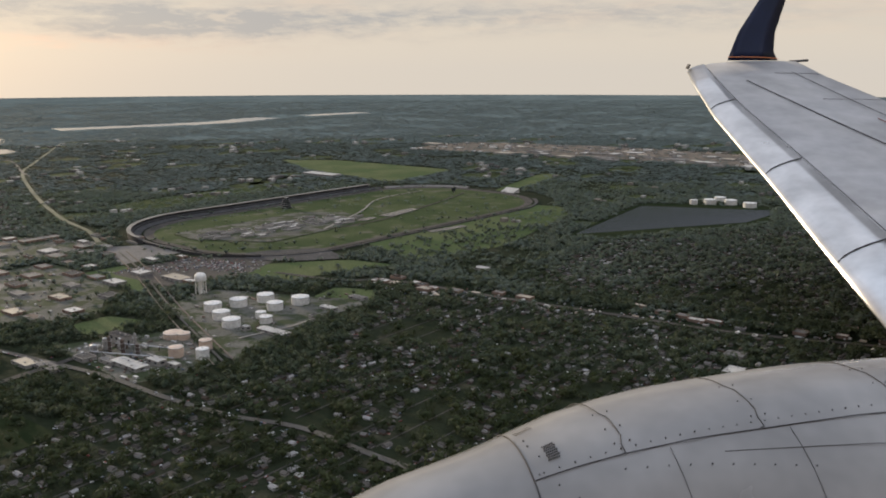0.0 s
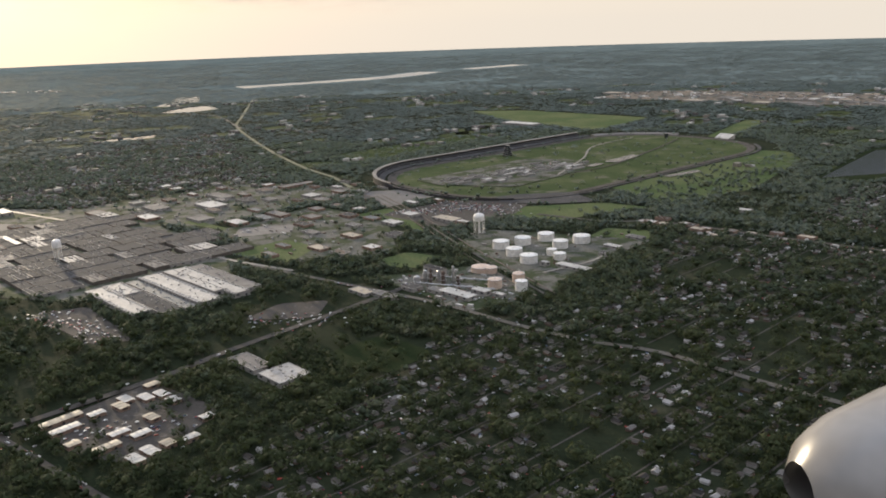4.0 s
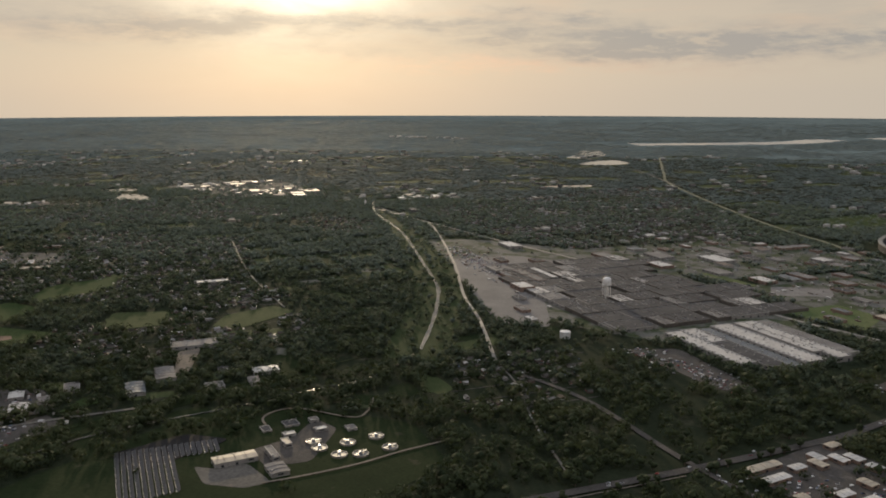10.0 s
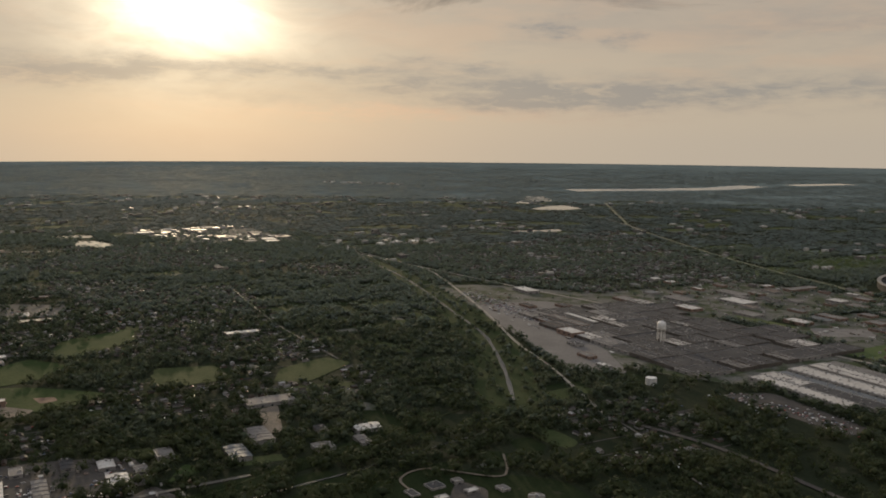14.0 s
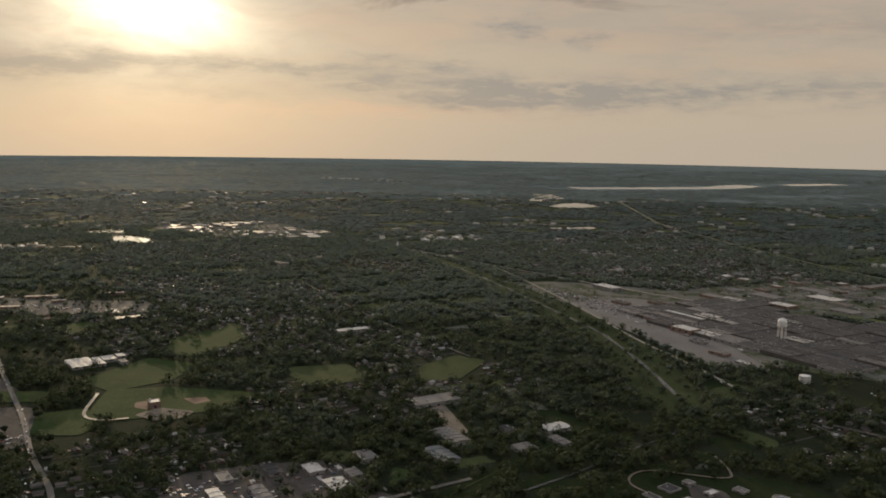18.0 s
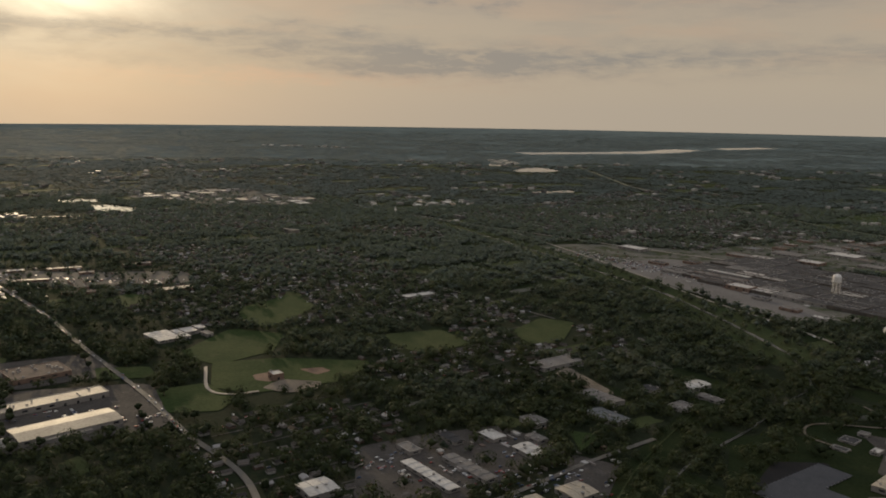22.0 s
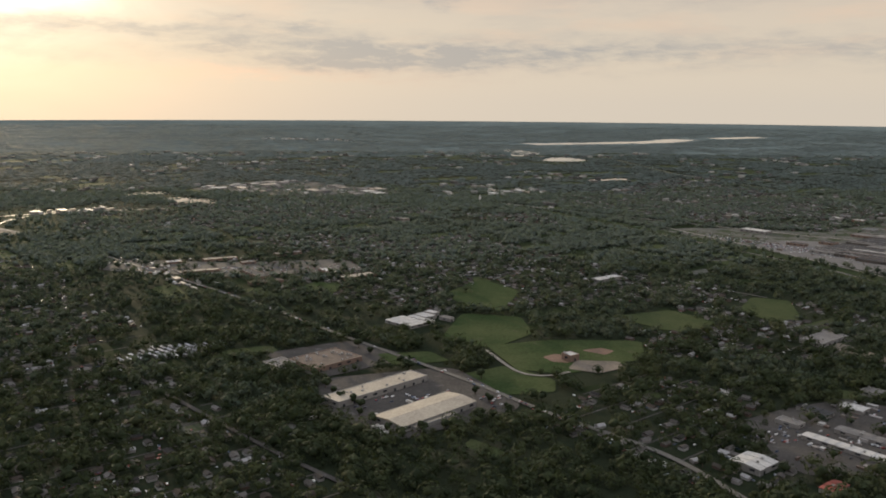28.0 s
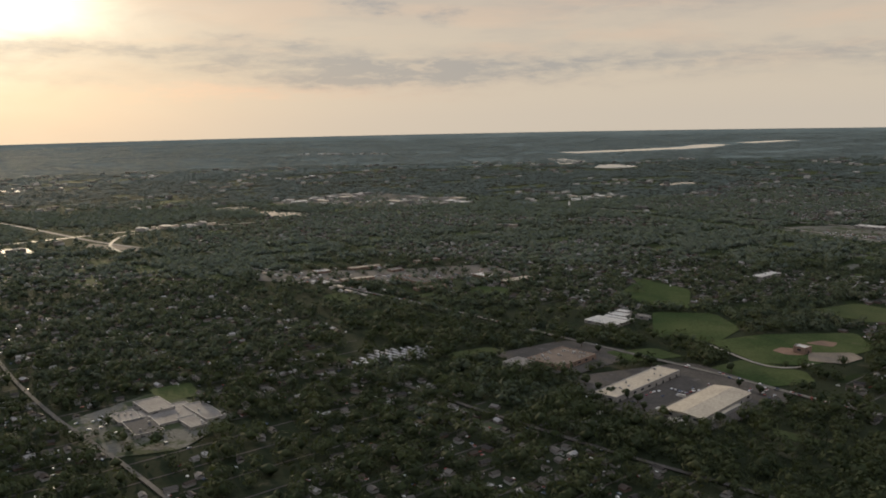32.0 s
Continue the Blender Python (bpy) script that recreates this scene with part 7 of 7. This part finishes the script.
leafy_crowns("horizon_woods", x, y, 7.5 * s, 0.9 * s ** 0.5, 5, 1.25, "last low woods below the horizon", HAZE_FAR_WOODS, 0.995, 0.6, 1.2)


# ---------------------------------------------------------------- clutter in the yards
def clutter(rings, name, label, n, mat, lo, hi, tall):
    """Small crates, trailers, sheds and machines strewn over yards."""
    verts, faces = [], []
    for ring, share in rings:
        p = np.array(ring, float)
        (sy, sx), mask = inside(ring)
        left = int(n * share)
        while left > 0:
            left -= 1
            x, y = rng.uniform(p[:, 0].min(), p[:, 0].max()), rng.uniform(p[:, 1].min(), p[:, 1].max())
            ix, iy = int(x - X0) - sx.start, int(y - Y0) - sy.start
            if not (0 <= iy < mask.shape[0] and 0 <= ix < mask.shape[1] and mask[iy, ix]):
                continue
            a, b, h = rng.uniform(lo, hi), rng.uniform(lo, hi) * rng.choice((0.4, 1.0, 2.2)), rng.uniform(*tall)
            q = corners(x, y, a, b, GRID + rng.normal(0, 3))
            k = len(verts)
            verts += [(*c, 0) for c in q] + [(*c, h) for c in q]
            faces += [tuple(k + i for i in f) for f in ((4, 5, 6, 7), (0, 1, 5, 4), (1, 2, 6, 5), (2, 3, 7, 6), (3, 0, 4, 7))]
    mesh = bpy.data.meshes.new(name)
    mesh.from_pydata(verts, [], faces)
    mesh.update()
    tagged(linked(name, mesh, mat), label, "clutter", kind="stuff")


clutter([([(-530, 498), (-462, 425), (-385, 345), (-355, 330), (-395, 400), (-470, 500)], 0.3), ([(-150, 460), (-50, 450), (-95, 358), (-140, 420)], 0.14), ([(-172, 362), (-120, 316), (-95, 340), (-122, 380)], 0.16), ([(-300, 470), (-225, 585), (-330, 615), (-420, 520)], 0.3),
         ([(-290, 455), (-225, 385), (-190, 410), (-215, 495), (-260, 515)], 0.14), ([(-520, 95), (-500, 118), (-470, 160), (-440, 125), (-485, 65)], 0.1), ([(-810, 252), (-690, 300), (-724, 316), (-830, 298)], 0.08)],
        "yard_clutter", "crates, trailers and small sheds strewn over the yards", 900, HOME_WALL, 0.5, 1.7, (0.3, 1.1))
clutter([([(-1000, 660), (-852, 628), (-775, 690), (-928, 785)], 0.16), ([(-1230, 860), (-1060, 1030), (-1068, 1050), (-1240, 885)], 0.12), ([(-1390, 1020), (-1240, 1160), (-1080, 1215), (-1085, 1240), (-1250, 1185), (-1400, 1045)], 0.12),
         ([(-1450, 725), (-1340, 800), (-1350, 830), (-1460, 760)], 0.08), ([(-1010, 440), (-960, 478), (-968, 495), (-1018, 460)], 0.06), ([(-1400, 1740), (-1180, 1740), (-1180, 1780), (-1400, 1780)], 0.05), ([(-690, 700), (-640, 728), (-648, 745), (-698, 722)], 0.06), ([(-60, 1300), (180, 1180), (420, 1000), (555, 955), (520, 1095), (260, 1325), (40, 1415)], 0.6)],
        "far_sheds", "small far sheds and vehicles", 700, BRIGHT_ROOFS, 2.0, 7.0, (1.2, 2.8))
clutter([([(-838, 274), (-834, 298), (-760, 262), (-722, 226), (-735, 216), (-780, 244)], 1.0)], "shop_fronts", "crowded shops and vehicles along the road", 130, BRIGHT_ROOFS, 0.8, 3.0, (0.5, 1.3))
clutter([([(-40, 478), (60, 432), (200, 362), (196, 346), (50, 418), (-45, 466)], 1.0)], "street_front", "small roofs and vehicles along the shopping street", 420, BRIGHT_ROOFS, 0.6, 2.4, (0.4, 1.2))


# ---------------------------------------------------------------- single trees by roads and fields
def tree_kind(seed):
    r = random.Random(seed)
    ob = thing("tree", 0, 0, 0, 0, "broadleaf tree with a full ragged green crown", "tree", "roadside trees")
    h = r.uniform(2.6, 3.6)
    bm = bmesh.new()
    bmesh.ops.create_cone(bm, cap_ends=True, segments=7, radius1=0.2, radius2=0.1, depth=h * 0.6, matrix=Matrix.Translation((0, 0, h * 0.28)))
    for i in range(4):
        a = math.tau * i / 4 + r.uniform(-0.4, 0.4)
        rod(bm, (0, 0, h * 0.35), (math.cos(a) * h * 0.22, math.sin(a) * h * 0.22, h * 0.62), 0.05, 5)
    part("trunk", bm, BARK, ob)
    bm = bmesh.new()
    for i in range(9):
        a, d = r.uniform(0, math.tau), r.uniform(0, 0.3) * h
        s = r.uniform(0.17, 0.29) * h
        got = bmesh.ops.create_icosphere(bm, subdivisions=2 if i < 4 else 1, radius=s, matrix=Matrix.Translation((math.cos(a) * d, math.sin(a) * d, h * r.uniform(0.5, 0.85))))
        for v in got["verts"]:
            v.co += Vector((r.gauss(0, 0.12), r.gauss(0, 0.12), r.gauss(0, 0.1))) * s
    crown = part("crown", bm, LEAVES, ob, smooth=True)
    set_tones(crown.data, 1, len(crown.data.vertices))
    return ob


def plant_trees():
    kinds = [tree_kind(k) for k in range(6)]
    spots = []
    for line, gap, off in (([(-665, 174), (-605, 130), (-573, 104), (-523, 58)], 9, 5.4), ([(-257, 198), (-184, 153), (-110, 95)], 7, 2.6), ([(-313, 117), (-256, 189), (-204, 267)], 6, 3.2),
                           ([(-106, 303), (-15, 246), (40, 208)], 7, 2.8), ([(-367, 279), (-284, 171)], 8, 2.8), ([(-650, 118), (-612, 74), (-582, 104)], 6, 1.0)):
        for (ax, ay), (bx, by) in zip(line, line[1:]):
            d = math.hypot(bx - ax, by - ay)
            for i in range(int(d / gap)):
                s = random.choice((-1, 1)) * off * random.uniform(0.9, 1.4)
                f = (i + random.uniform(0.2, 0.8)) * gap / d
                spots.append((ax + (bx - ax) * f - (by - ay) / d * s, ay + (by - ay) * f + (bx - ax) / d * s))
    for i, (x, y) in enumerate(spots):
        m = pose(x, y, 0, 0, 0, random.uniform(0, 360))
        if i < 6:
            kinds[i].matrix_basis = m
        else:
            copy_thing(kinds[i % 6], m)


plant_trees()
